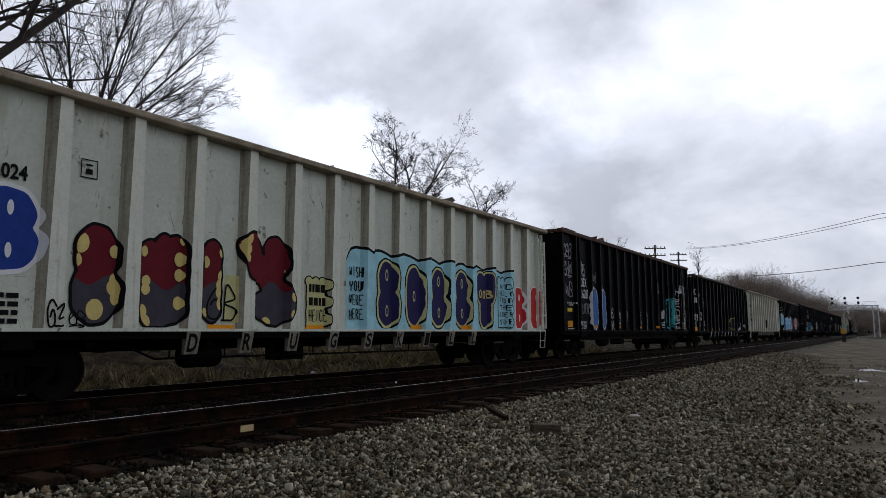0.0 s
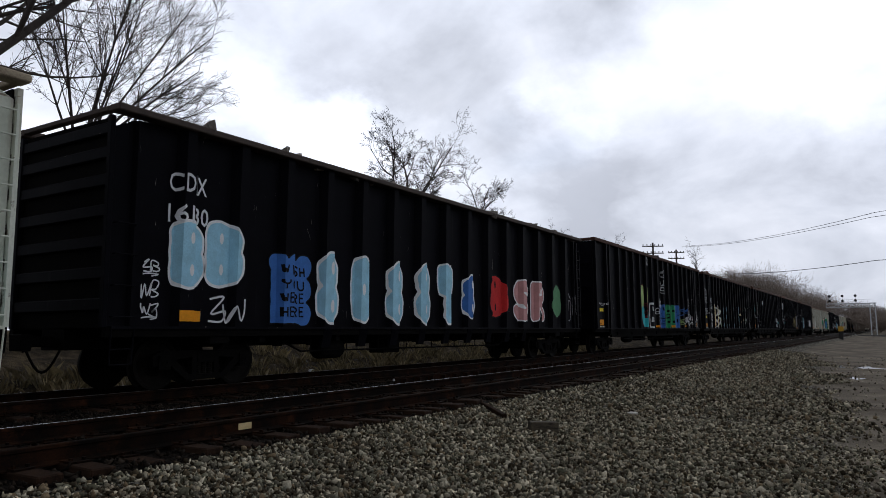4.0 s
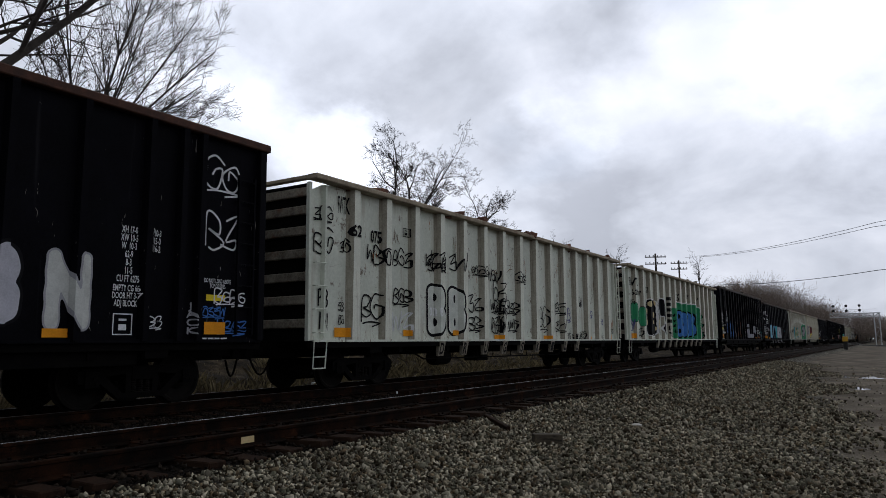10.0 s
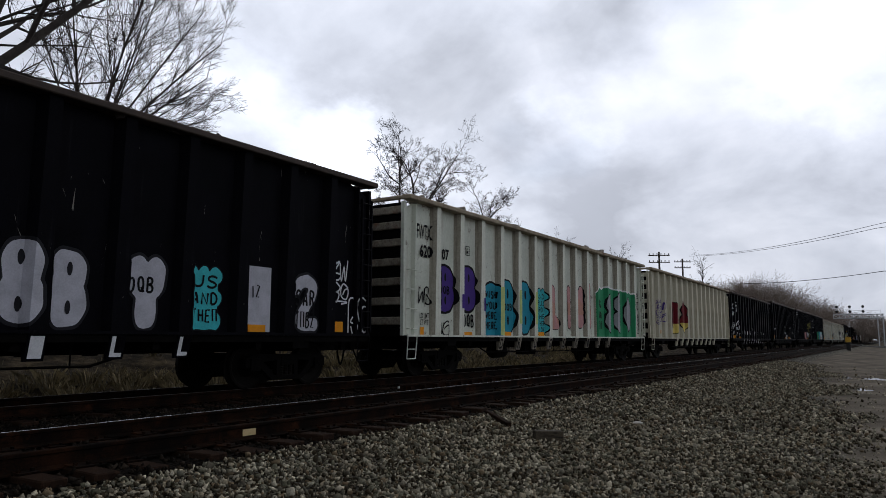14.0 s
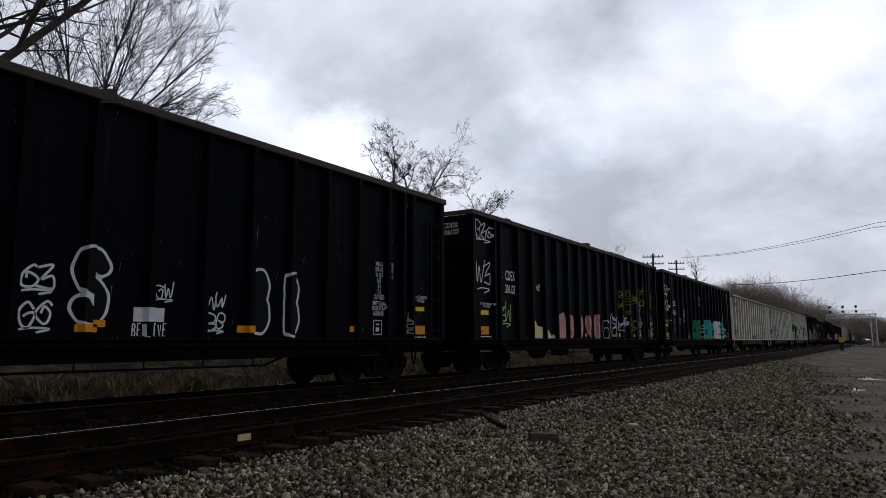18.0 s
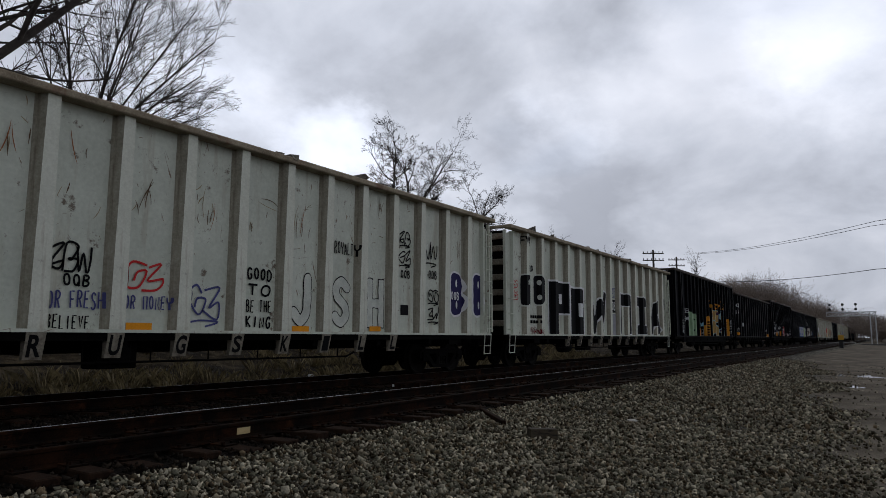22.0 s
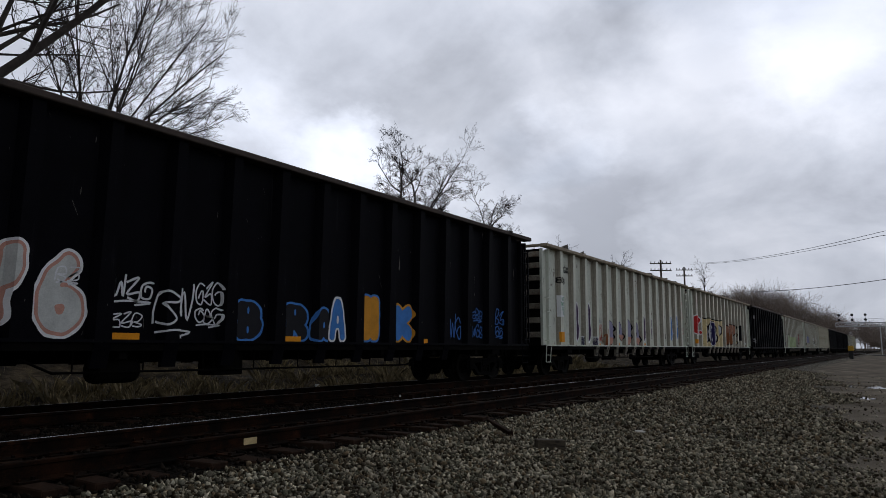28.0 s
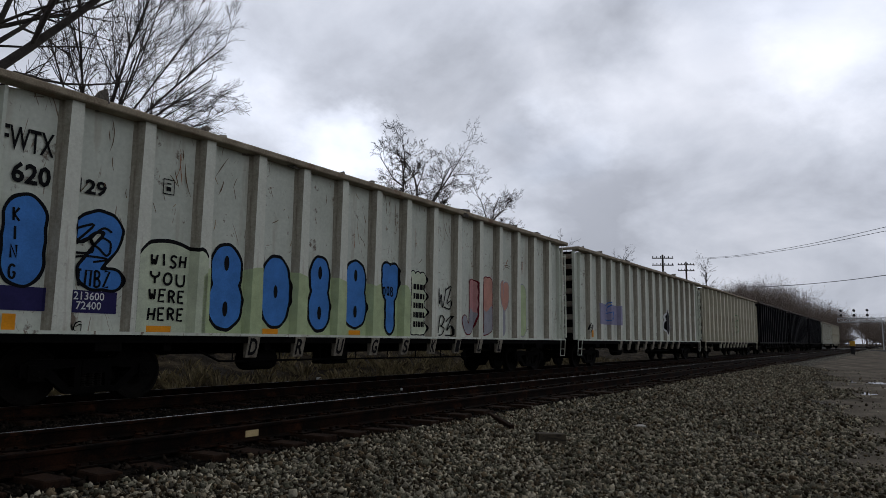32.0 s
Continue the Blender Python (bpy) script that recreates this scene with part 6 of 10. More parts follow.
def paint_car_h(car):
    tag(car, 0.34, 1.15, 3.01, 3.63, "teal")
    tag(car, 0.79, 1.36, 2.63, 3.05, "teal")
    tag(car, 0.35, 0.59, 1.62, 2.54, "teal")
    tag(car, 1.03, 1.38, 2.21, 2.49, "chalk")
    tag(car, 2.29, 3.08, 3.27, 3.68, "chalk")
    words(car, 2.26, 3.07, 2.86, 3.20, "CDEX", "chalk")
    words(car, 2.27, 3.08, 2.43, 2.74, "206156", "chalk")
    tag(car, 2.20, 3.08, 1.75, 2.34, "dusk")
    framed(car, 4.71, 4.98, 2.73, 3.00, "chalk")
    words(car, 2.53, 3.05, 1.18, 1.49, "200500|85500", "chalk")
    tag(car, 5.77, 6.34, 3.19, 4.54, "chalk")
    tag(car, 3.57, 3.92, 1.92, 2.42, "teal")
    tag(car, 3.57, 4.17, 1.34, 1.97, "chalk")
    patch(car, 3.58, 3.92, 1.21, 1.34, "amber")
    tag(car, 4.64, 5.03, 1.56, 2.17, "teal")
    blob(car, 5.75, 6.08, 1.32, 2.26, "seagreen", "azure", form="H", fat=0.24, rimw=0.03)
    blob(car, 6.80, 7.16, 1.38, 2.21, "moss", "azure", form="O", fat=0.24, rimw=0.03)
    blob(car, 7.90, 8.27, 1.30, 2.26, "seagreen", "azure", form="S", fat=0.24, rimw=0.03)
    blob(car, 8.94, 9.28, 1.30, 2.23, "seagreen", "azure", form="L", fat=0.24, rimw=0.03)
    blob(car, 9.97, 10.38, 1.28, 2.28, "seagreen", "azure", form="E", fat=0.24, rimw=0.03)
    blob(car, 11.10, 11.46, 1.36, 2.29, "seagreen", "azure", form="R", fat=0.24, rimw=0.03)
    tag(car, 13.31, 13.69, 1.36, 2.53, "grey")
    tag(car, 14.12, 14.75, 1.37, 2.07, "grey")
    tag(car, 17.45, 17.91, 2.67, 2.97, "chalk")
    patch(car, 6.79, 7.10, 1.23, 1.35, "amber")
    tag(car, 16.86, 17.64, 1.57, 1.92, "teal")
    words(car, 17.45, 17.66, 1.29, 1.53, "IZ", "teal")
    tag(car, 18.53, 19.59, 1.44, 1.78, "teal")
    tag(car, 19.24, 19.69, 1.17, 1.43, "teal")
    blob(car, 12.20, 12.75, 1.35, 2.20, "seagreen", "teal", form="V", fat=0.26)
    tag(car, 12.15, 12.80, 1.12, 1.34, "moss")
    tag(car, 15.20, 15.75, 1.40, 2.30, "teal")
    blob(car, 16.05, 16.55, 1.25, 2.30, "silver", "chalk", form="S", fat=0.2, rimw=0.03)
    patch(car, 9.95, 10.28, 1.22, 1.34, "amber")
    patch(car, 13.05, 13.50, 1.20, 1.32, "amber")


def paint_car_i(car):
    tag(car, 0.30, 1.41, 3.38, 4.70, "chalk")
    tag(car, 0.57, 1.41, 2.44, 3.39, "chalk")
    tag(car, 0.91, 1.41, 1.63, 2.46, "chalk")
    words(car, 2.27, 2.86, 3.44, 3.92, "N", "chalk")
    words(car, 3.63, 4.04, 3.07, 3.67, "e", "chalk")
    words(car, 4.66, 5.11, 3.10, 3.76, "R", "chalk")
    words(car, 5.73, 6.23, 2.98, 3.67, "D", "chalk")
    words(car, 6.81, 7.26, 2.99, 3.71, "S", "chalk")
    tag(car, 7.80, 8.23, 2.96, 3.66, "grey")
    tag(car, 8.87, 9.37, 2.73, 3.51, "grey")
    tag(car, 9.94, 10.33, 1.12, 3.80, "grey")
    words(car, 2.26, 3.03, 2.89, 3.21, "CDEX", "chalk")
    words(car, 2.26, 3.08, 2.44, 2.74, "206256", "chalk")
    letter(car, 2.20, 2.66, 1.48, 2.40, "B", "teal", "ink", rimw=0.03)
    letter(car, 2.66, 3.12, 1.48, 2.38, "B", "teal", "ink", rimw=0.03)
    words(car, 2.49, 3.01, 1.22, 1.36, "85900", "chalk")
    framed(car, 4.73, 5.05, 2.74, 3.08, "chalk")
    tag(car, 3.59, 4.17, 1.98, 2.36, "chalk")
    banded(car, 4.30, 5.30, 1.20, 2.60, "red", "red", "dirtywhite", form="S")
    banded(car, 5.67, 6.34, 1.33, 3.00, "lime", "red", "dirtywhite", form="D")
    banded(car, 6.70, 7.42, 1.38, 3.01, "lime", "red", "dirtywhite", form="u")
    banded(car, 7.80, 8.51, 1.33, 2.89, "lime", "red", "dirtywhite", form="Y")
    blob(car, 10.82, 11.40, 1.15, 2.72, "butter", "cream", form="8", eye="ink", rimw=0.03)
    blob(car, 11.81, 12.45, 1.16, 2.69, "butter", "cream", form="O", eye="ink", rimw=0.03)
    blob(car, 12.89, 13.59, 1.16, 2.77, "butter", "cream", form="8", eye="ink", rimw=0.03)
    blob(car, 13.97, 14.56, 1.16, 2.87, "butter", "cream", form="8", eye="ink", rimw=0.03)
    blob(car, 15.06, 15.71, 1.16, 3.05, "butter", "cream", form="Y", eye="ink", rimw=0.03)
    tag(car, 0.38, 0.58, 1.16, 1.72, "chalk")
    patch(car, 3.60, 3.93, 1.21, 1.33, "amber")
    patch(car, 6.74, 7.04, 1.23, 1.36, "amber")
    blob(car, 15.66, 16.52, 1.10, 2.81, "grey", "grey", form="~")
    words(car, 15.80, 16.42, 1.36, 2.54, "YOU|KEEP|WE|KEEP", "ink")
    patch(car, 15.96, 16.33, 1.14, 1.27, "amber")
    patch(car, 16.71, 16.79, 1.10, 2.12, "dirtywhite")
    tag(car, 18.57, 19.32, 2.51, 3.27, "chalk")
    words(car, 18.52, 19.21, 1.47, 1.73, "HENCE", "chalk")
    tag(car, 19.23, 19.61, 1.55, 2.14, "chalk")
    words(car, 19.28, 19.64, 1.11, 1.40, "IN", "chalk")
    blob(car, 9.92, 10.62, 1.12, 2.75, "grey", "grey", form="~")
    words(car, 10.00, 10.55, 1.30, 2.50, "WISH|YOU|WERE|HERE", "ink")
    words(car, 15.16, 15.66, 2.05, 2.32, "OQB", "ink")


def paint_car_j(car):
    tag(car, 0.27, 1.29, 3.82, 4.32, "chalk")
    tag(car, 0.41, 1.26, 3.49, 3.83, "chalk")
    words(car, 0.29, 1.21, 3.11, 3.47, "HENCE", "chalk")
    tag(car, 0.26, 1.41, 2.79, 3.09, "chalk")
    tag(car, 0.70, 1.37, 2.25, 2.74, "chalk")
    tag(car, 0.08, 0.67, 1.16, 2.15, "chalk")
    tag(car, 2.25, 3.08, 3.38, 4.06, "grey")
    words(car, 2.21, 3.06, 2.89, 3.20, "CDEX", "chalk")
    words(car, 2.22, 3.08, 2.43, 2.73, "206290", "chalk")
    tag(car, 2.23, 3.08, 1.83, 2.36, "chalk")
    tag(car, 2.23, 3.08, 1.43, 1.80, "chalk")
    words(car, 2.48, 3.07, 1.20, 1.43, "200400|85800", "chalk")
    blob(car, 3.46, 4.24, 1.10, 2.78, "ice", "ice", form="~")
    words(car, 3.59, 4.17, 1.52, 2.51, "WISH|YOU|WERE|HERE", "ink")
    framed(car, 4.71, 5.03, 2.70, 3.07, "chalk")
    blob(car, 4.66, 5.32, 1.13, 2.66, "grey", "silver", rimw=0.03)
    blob(car, 5.72, 6.30, 1.15, 2.72, "grey", "silver", form="O", rimw=0.03)
    blob(car, 6.74, 7.38, 1.16, 2.76, "grey", "silver", rimw=0.03)
    blob(car, 7.80, 8.40, 1.16, 2.76, "grey", "silver", rimw=0.03)
    blob(car, 8.86, 9.46, 1.18, 2.82, "grey", "silver", form="Y", rimw=0.03)
    blob(car, 9.88, 10.60, 1.15, 2.48, "ice", "ink", form="~", rimw=0.03)
    words(car, 10.00, 10.50, 1.30, 2.30, "AND|HELLO|FROM|HERE", "ink")
    blob(car, 11.02, 11.41, 1.21, 2.73, "grey", "ink")
    blob(car, 11.70, 12.60, 1.15, 2.66, "silver", "ink", form="2", fat=0.2)
    bars(car, 11.90, 12.40, 2.10, 2.40, "ink", 1)
    blob(car, 12.78, 13.42, 1.30, 2.55, "white", "ink", form="J", fat=0.24)
    blob(car, 13.82, 14.46, 1.28, 2.62, "white", "ink", form="O")
    blob(car, 14.86, 15.46, 1.25, 2.50, "silver", "ink", form="8", eye="none")
    patch(car, 3.55, 4.05, 1.17, 1.31, "amber")
    letter(car, 15.74, 16.46, 1.22, 2.44, "N", "dirtywhite", "grey", fat=0.18, rimw=0.03)
    patch(car, 15.74, 16.11, 1.14, 1.27, "amber")
    tag(car, 18.49, 19.34, 3.72, 4.53, "chalk")
    tag(car, 18.54, 19.30, 2.72, 3.56, "chalk")
    tag(car, 18.52, 19.06, 1.47, 1.75, "denim")
    tag(car, 19.14, 19.51, 1.70, 2.06, "chalk")
    tag(car, 19.16, 19.56, 1.17, 1.54, "denim")
    tag(car, 17.45, 17.72, 1.26, 1.53, "chalk")


def paint_car_k(car):
    scars(car, 2.55, 4.48, 23, thick=0.013, clusters=(1, 1, 2))
    words(car, 0.99, 1.33, 3.96, 4.36, "FWTX", "ink")
    words(car, 1.30, 1.83, 3.45, 3.74, "620", "ink")
    words(car, 2.20, 2.57, 3.42, 3.73, "075", "ink")
    tag(car, 0.17, 0.82, 3.66, 4.10, "ink")
    tag(car, 0.18, 0.83, 2.97, 3.66, "ink")
    tag(car, 1.06, 1.33, 3.08, 3.45, "ink")
    tag(car, 2.36, 2.79, 2.91, 3.47, "ink")
    tag(car, 3.54, 3.81, 2.94, 3.46, "ink")
    tag(car, 4.95, 5.34, 2.98, 3.53, "ink")
    tag(car, 6.18, 6.52, 3.04, 3.66, "ink")
    tag(car, 7.47, 7.79, 2.97, 3.36, "ink")
    tag(car, 8.64, 8.79, 2.91, 3.37, "ink")
    tag(car, 9.96, 10.83, 2.92, 3.36, "ink")
    words(car, 0.33, 0.70, 1.24, 2.28, "PB|IN", "ink")
    tag(car, 1.02, 1.21, 1.44, 2.00, "ink")
    tag(car, 2.31, 2.57, 1.39, 2.34, "ink")
    tag(car, 3.53, 3.81, 1.91, 2.49, "ink")
    tag(car, 3.53, 3.81, 1.26, 1.91, "chalk")
    letter(car, 4.62, 5.42, 1.18, 2.62, "B", "paintwhite", "ink", rimw=0.075)
    words(car, 4.74, 5.22, 1.72, 1.96, "OQB", "white")
    letter(car, 5.90, 6.50, 1.20, 2.62, "B", "paintwhite", "ink", rimw=0.075)
    tag(car, 7.42, 7.54, 1.29, 2.52, "ink")
    tag(car, 8.69, 8.96, 1.30, 2.46, "ink")
    tag(car, 9.68, 10.03, 1.31, 2.42, "ink")
    tag(car, 12.39, 12.51, 1.32, 2.34, "ink")
    tag(car, 13.69, 13.94, 1.33, 2.61, "ink")
    patch(car, 0.89, 1.33, 1.16, 1.37, "amber")
    patch(car, 3.52, 3.81, 1.19, 1.34, "amber")
    patch(car, 5.94, 6.25, 1.22, 1.36, "amber")
    framed(car, 3.54, 3.81, 3.73, 3.96, "ink")
    tag(car, 16.58, 17.14, 1.95, 2.33, "dusk")
    tag(car, 17.82, 18.13, 1.67, 2.28, "dusk")
    tag(car, 17.82, 18.41, 1.10, 1.37, "ink")
    tag(car, 19.07, 19.66, 1.45, 2.06, "rust")
    tag(car, 19.07, 19.72, 1.34, 1.67, "ink")
    tag(car, 16.14, 16.24, 1.10, 1.47, "ink")
    words(car, 14.83, 15.87, 1.10, 1.31, "BELIEVE", "ink")
    patch(car, 15.34, 15.67, 1.41, 1.63, "ink")
    patch(car, 16.58, 16.97, 1.10, 1.21, "amber")
    patch(car, 19.07, 19.45, 1.11, 1.31, "amber")
    feet(car, "ink")
    tag(car, 4.66, 5.44, 2.90, 3.45, "ink")
    tag(car, 8.42, 9.00, 2.30, 3.10, "ink")
    words(car, 8.42, 9.05, 1.30, 2.10, "CHECKER|170|OQB", "ink")
    tag(car, 15.30, 16.00, 2.35, 2.90, "ink")
    tag(car, 14.12, 14.76, 1.72, 2.40, "dusk")
    words(car, 14.12, 14.72, 1.12, 1.36, "ORG", "ink")
    words(car, 17.84, 18.40, 1.72, 1.98, "OQB", "dusk")
    patch(car, 8.42, 8.85, 1.12, 1.24, "amber")
    patch(car, 12.15, 12.60, 1.12, 1.24, "amber")


def paint_car_l(car):
    words(car, 0.90, 1.86, 3.69, 4.08, "FWTX", "ink")
    words(car, 1.22, 1.61, 3.23, 3.51, "620", "ink")
    words(car, 2.29, 2.57, 3.26, 3.51, "017", "ink")
    framed(car, 3.61, 3.81, 3.47, 3.75, "ink")
    tag(car, 0.95, 1.33, 2.80, 3.11, "ink")
    blob(car, 0.92, 1.70, 1.90, 2.90, "green", "ink", rimw=0.03, eye="none")
    blob(car, 2.20, 3.10, 1.74, 2.72, "green", "ink", form="S", rimw=0.03)
    tag(car, 0.85, 1.33, 1.52, 2.19, "dusk")
    tag(car, 2.05, 2.57, 1.20, 1.76, "ink")
    blob(car, 3.42, 4.36, 1.22, 3.22, "ink", "white", "butter", eye="none")
    blob(car, 4.40, 5.10, 1.22, 3.20, "ink", "white", "butter", form="u")
    blob(car, 5.16, 5.84, 1.22, 3.24, "ink", "white", "butter", form="I", fat=0.45)
    blob(car, 5.90, 7.30, 1.22, 3.34, "ink", "white", "butter", form="y", fat=0.22)
    bars(car, 7.46, 8.26, 1.95, 3.50, "ink", 5)
    words(car, 7.50, 8.24, 1.20, 1.90, "MISS|YOU", "ink")
    blob(car, 8.62, 9.28, 1.12, 2.90, "green", "green", form="~")
    words(car, 8.68, 9.24, 1.40, 2.60, "WISH|YOU|WERE|HERE", "ink")
    patch(car, 0.86, 1.33, 1.16, 1.39, "amber")
    field(car, 9.34, 15.10, 1.10, 3.25, "green")
    blob(car, 9.62, 10.34, 1.14, 2.84, "azure", "ink", rimw=0.07)
    blob(car, 10.80, 11.54, 1.14, 2.80, "azure", "ink", form="O", rimw=0.07)
    blob(car, 11.94, 12.70, 1.14, 2.84, "azure", "ink", rimw=0.07)
    blob(car, 13.06, 13.86, 1.14, 2.88, "azure", "ink", rimw=0.07)
    tag(car, 9.77, 10.03, 3.36, 3.82, "ink")
    tag(car, 12.16, 12.51, 3.56, 3.88, "ink")
    tag(car, 14.68, 15.00, 3.53, 3.81, "ink")
    tag(car, 14.09, 14.61, 3.34, 3.81, "ink")
    blob(car, 14.06, 14.92, 1.12, 2.86, "azure", "ink", form="Y", rimw=0.07)
    words(car, 14.09, 14.54, 2.00, 2.29, "OQB", "ink")
    words(car, 14.09, 14.33, 1.23, 1.47, "IZ", "ink")
    blob(car, 15.28, 16.22, 1.10, 2.86, "green", "ink", form="~", rimw=0.03)
    tag(car, 15.34, 15.86, 2.66, 3.30, "ink")
    words(car, 15.34, 16.04, 1.75, 2.76, "US|AND|THEM", "ink")
    patch(car, 15.34, 15.65, 1.35, 1.67, "ink")
    words(car, 15.34, 16.06, 1.11, 1.32, "ELIEVE", "ink")
    blob(car, 16.54, 17.14, 1.10, 2.87, "lilac", "ink", form="I", fat=0.46)
    words(car, 16.58, 16.89, 1.97, 2.29, "IZ", "ink")
    blob(car, 17.74, 18.60, 1.11, 2.96, "dirtywhite", "ink", form="2", fat=0.2)
    words(car, 17.82, 18.37, 2.11, 2.84, "RIP|DIME|139", "ink")
    tag(car, 17.82, 18.40, 1.47, 2.06, "ink")
    words(car, 17.82, 18.44, 1.26, 1.53, "TMBZ", "ink")
    tag(car, 16.11, 16.24, 1.10, 2.27, "ink")
    tag(car, 19.07, 19.64, 1.68, 2.49, "ink")
    tag(car, 19.90, 20.26, 1.30, 2.26, "ink")
    patch(car, 16.58, 16.86, 1.12, 1.26, "amber")
    patch(car, 19.07, 19.50, 1.15, 1.37, "amber")


def paint_car_m(car):
    tag(car, 0.59, 1.32, 2.22, 3.29, "chalk")
    tag(car, 0.33, 0.61, 1.59, 2.19, "chalk")
    tag(car, 0.90, 1.41, 1.48, 2.03, "chalk")
    words(car, 2.18, 2.98, 2.87, 3.21, "CDEX", "chalk")
    words(car, 2.18, 3.06, 2.43, 2.74, "206275", "chalk")
    tag(car, 2.19, 2.93, 1.56, 2.37, "denim")
    letter(car, 3.48, 4.18, 1.14, 2.50, "B", "azure", "azure", eye="ink")
    words(car, 3.54, 4.02, 1.62, 1.88, "OQB", "ink")
    letter(car, 4.52, 5.18, 1.14, 2.44, "B", "azure", "azure", eye="ink")
    framed(car, 4.64, 4.96, 2.79, 3.07, "chalk")
    tag(car, 5.62, 6.11, 1.26, 2.53, "chalk")
    tag(car, 6.69, 7.22, 1.28, 2.51, "rust")
    tag(car, 7.74, 8.35, 1.29, 2.57, "rust")
    tag(car, 8.87, 9.36, 1.30, 2.44, "teal")
    patch(car, 10.00, 10.29, 2.69, 3.09, "chalk")
    tag(car, 10.14, 10.53, 1.31, 2.31, "chalk")
    blob(car, 10.76, 11.34, 1.20, 2.30, "grey", "silver", form="8")
    blob(car, 11.66, 12.02, 1.20, 2.00, "silver", "silver", form="I", fat=0.42)
    p, f = disc(11.85, 2.25, 0.16, 0.9, 14)
    lay(car, "graffiti_shape", [(p, f, "silver")], "silver sprayed spot")
    letter(car, 12.56, 13.06, 1.22, 2.34, "L", "silver", "silver", fat=0.2, blocky=True)
    letter(car, 13.52, 14.06, 1.22, 2.28, "L", "silver", "silver", fat=0.2, blocky=True)
    letter(car, 14.56, 15.20, 1.18, 2.26, "Y", "silver", "silver", fat=0.2)
    words(car, 15.74, 16.44, 1.55, 2.04, "RG", "chalk")
    tag(car, 16.83, 17.78, 1.52, 1.94, "chalk")
    tag(car, 16.85, 17.80, 1.15, 1.52, "rust")
    tag(car, 19.20, 19.82, 1.17, 2.14, "teal")
    patch(car, 15.76, 16.11, 1.15, 1.28, "amber")
    patch(car, 13.79, 13.93, 1.21, 1.34, "chalk")
    tag(car, 18.64, 19.03, 1.45, 1.74, "chalk")
    tag(car, 18.60, 19.20, 2.52, 3.17, "grey")


def paint_car_n(car):
    words(car, 1.05, 1.57, 3.53, 3.87, "CDEX", "chalk")
    words(car, 1.06, 1.88, 2.99, 3.32, "16184", "chalk")
    tag(car, 2.37, 2.84, 2.60, 3.58, "chalk")
    tag(car, 1.02, 1.33, 1.85, 2.57, "chalk")
    tag(car, 2.23, 2.57, 1.75, 2.43, "chalk")
    tag(car, 0.43, 0.76, 1.20, 2.17, "chalk")
    words(car, 1.22, 1.61, 1.47, 1.78, "LD LMT|LT WT", "chalk")
    words(car, 2.15, 2.57, 1.49, 1.79, "213500|72500", "chalk")
    patch(car, 1.23, 1.63, 1.18, 1.42, "amber")
    patch(car, 3.68, 3.81, 1.90, 2.19, "chalk")
    patch(car, 3.62, 3.81, 1.12, 1.31, "amber")
    blob(car, 4.76, 5.62, 1.16, 2.62, "sky", "denim", rimw=0.035)
    blob(car, 5.70, 6.20, 1.16, 2.10, "sky", "denim", form="I", fat=0.45, rimw=0.035)
    blob(car, 5.72, 6.25, 2.16, 2.50, "sky", "denim", form="I", fat=0.3, rimw=0.03)
    blob(car, 6.30, 6.86, 1.16, 2.52, "sky", "denim", form="I", fat=0.45, rimw=0.035)
    blob(car, 6.92, 7.48, 1.16, 2.50, "sky", "denim", form="I", fat=0.45, rimw=0.035)
    blob(car, 7.54, 8.50, 1.14, 2.60, "sky", "denim", form="y", fat=0.24, rimw=0.035)
    words(car, 7.70, 8.15, 1.22, 1.44, "ORG", "ink")
    blob(car, 8.74, 9.58, 1.12, 2.50, "teal", "ink", form="~", rimw=0.03)
    words(car, 8.86, 9.46, 1.28, 2.30, "WISH|YOU|WERE|HERE", "ink")
    blob(car, 9.84, 10.46, 1.14, 2.50, "silver", "coal")
    blob(car, 11.00, 11.66, 1.14, 2.48, "silver", "coal", form="O")
    blob(car, 12.10, 12.76, 1.12, 2.46, "silver", "coal")
    feet(car, "chalk")
    letter(car, 12.85, 13.50, 1.11, 2.36, "B", "silver", "coal")
    blob(car, 14.06, 14.86, 1.10, 2.39, "silver", "coal", form="Y")
    words(car, 14.09, 14.61, 1.72, 2.00, "OQB", "ink")
    blob(car, 15.26, 16.04, 1.10, 2.32, "teal", "ink", form="~", rimw=0.03)
    words(car, 15.34, 15.95, 1.24, 2.17, "US|AND|THEM", "ink")
    patch(car, 16.58, 17.25, 1.12, 2.39, "silver")
    words(car, 16.71, 16.97, 1.77, 2.02, "IZ", "ink")
    blob(car, 17.78, 18.68, 1.11, 2.38, "silver", "coal", form="2", fat=0.2)
    words(car, 17.92, 18.53, 1.17, 2.05, "SAR|TMBZ", "ink")
    tag(car, 19.07, 19.61, 1.75, 2.82, "chalk")
    tag(car, 20.14, 20.35, 1.13, 2.11, "chalk")
    patch(car, 19.10, 19.44, 1.14, 1.37, "amber")
    patch(car, 16.58, 17.12, 1.12, 1.26, "amber")


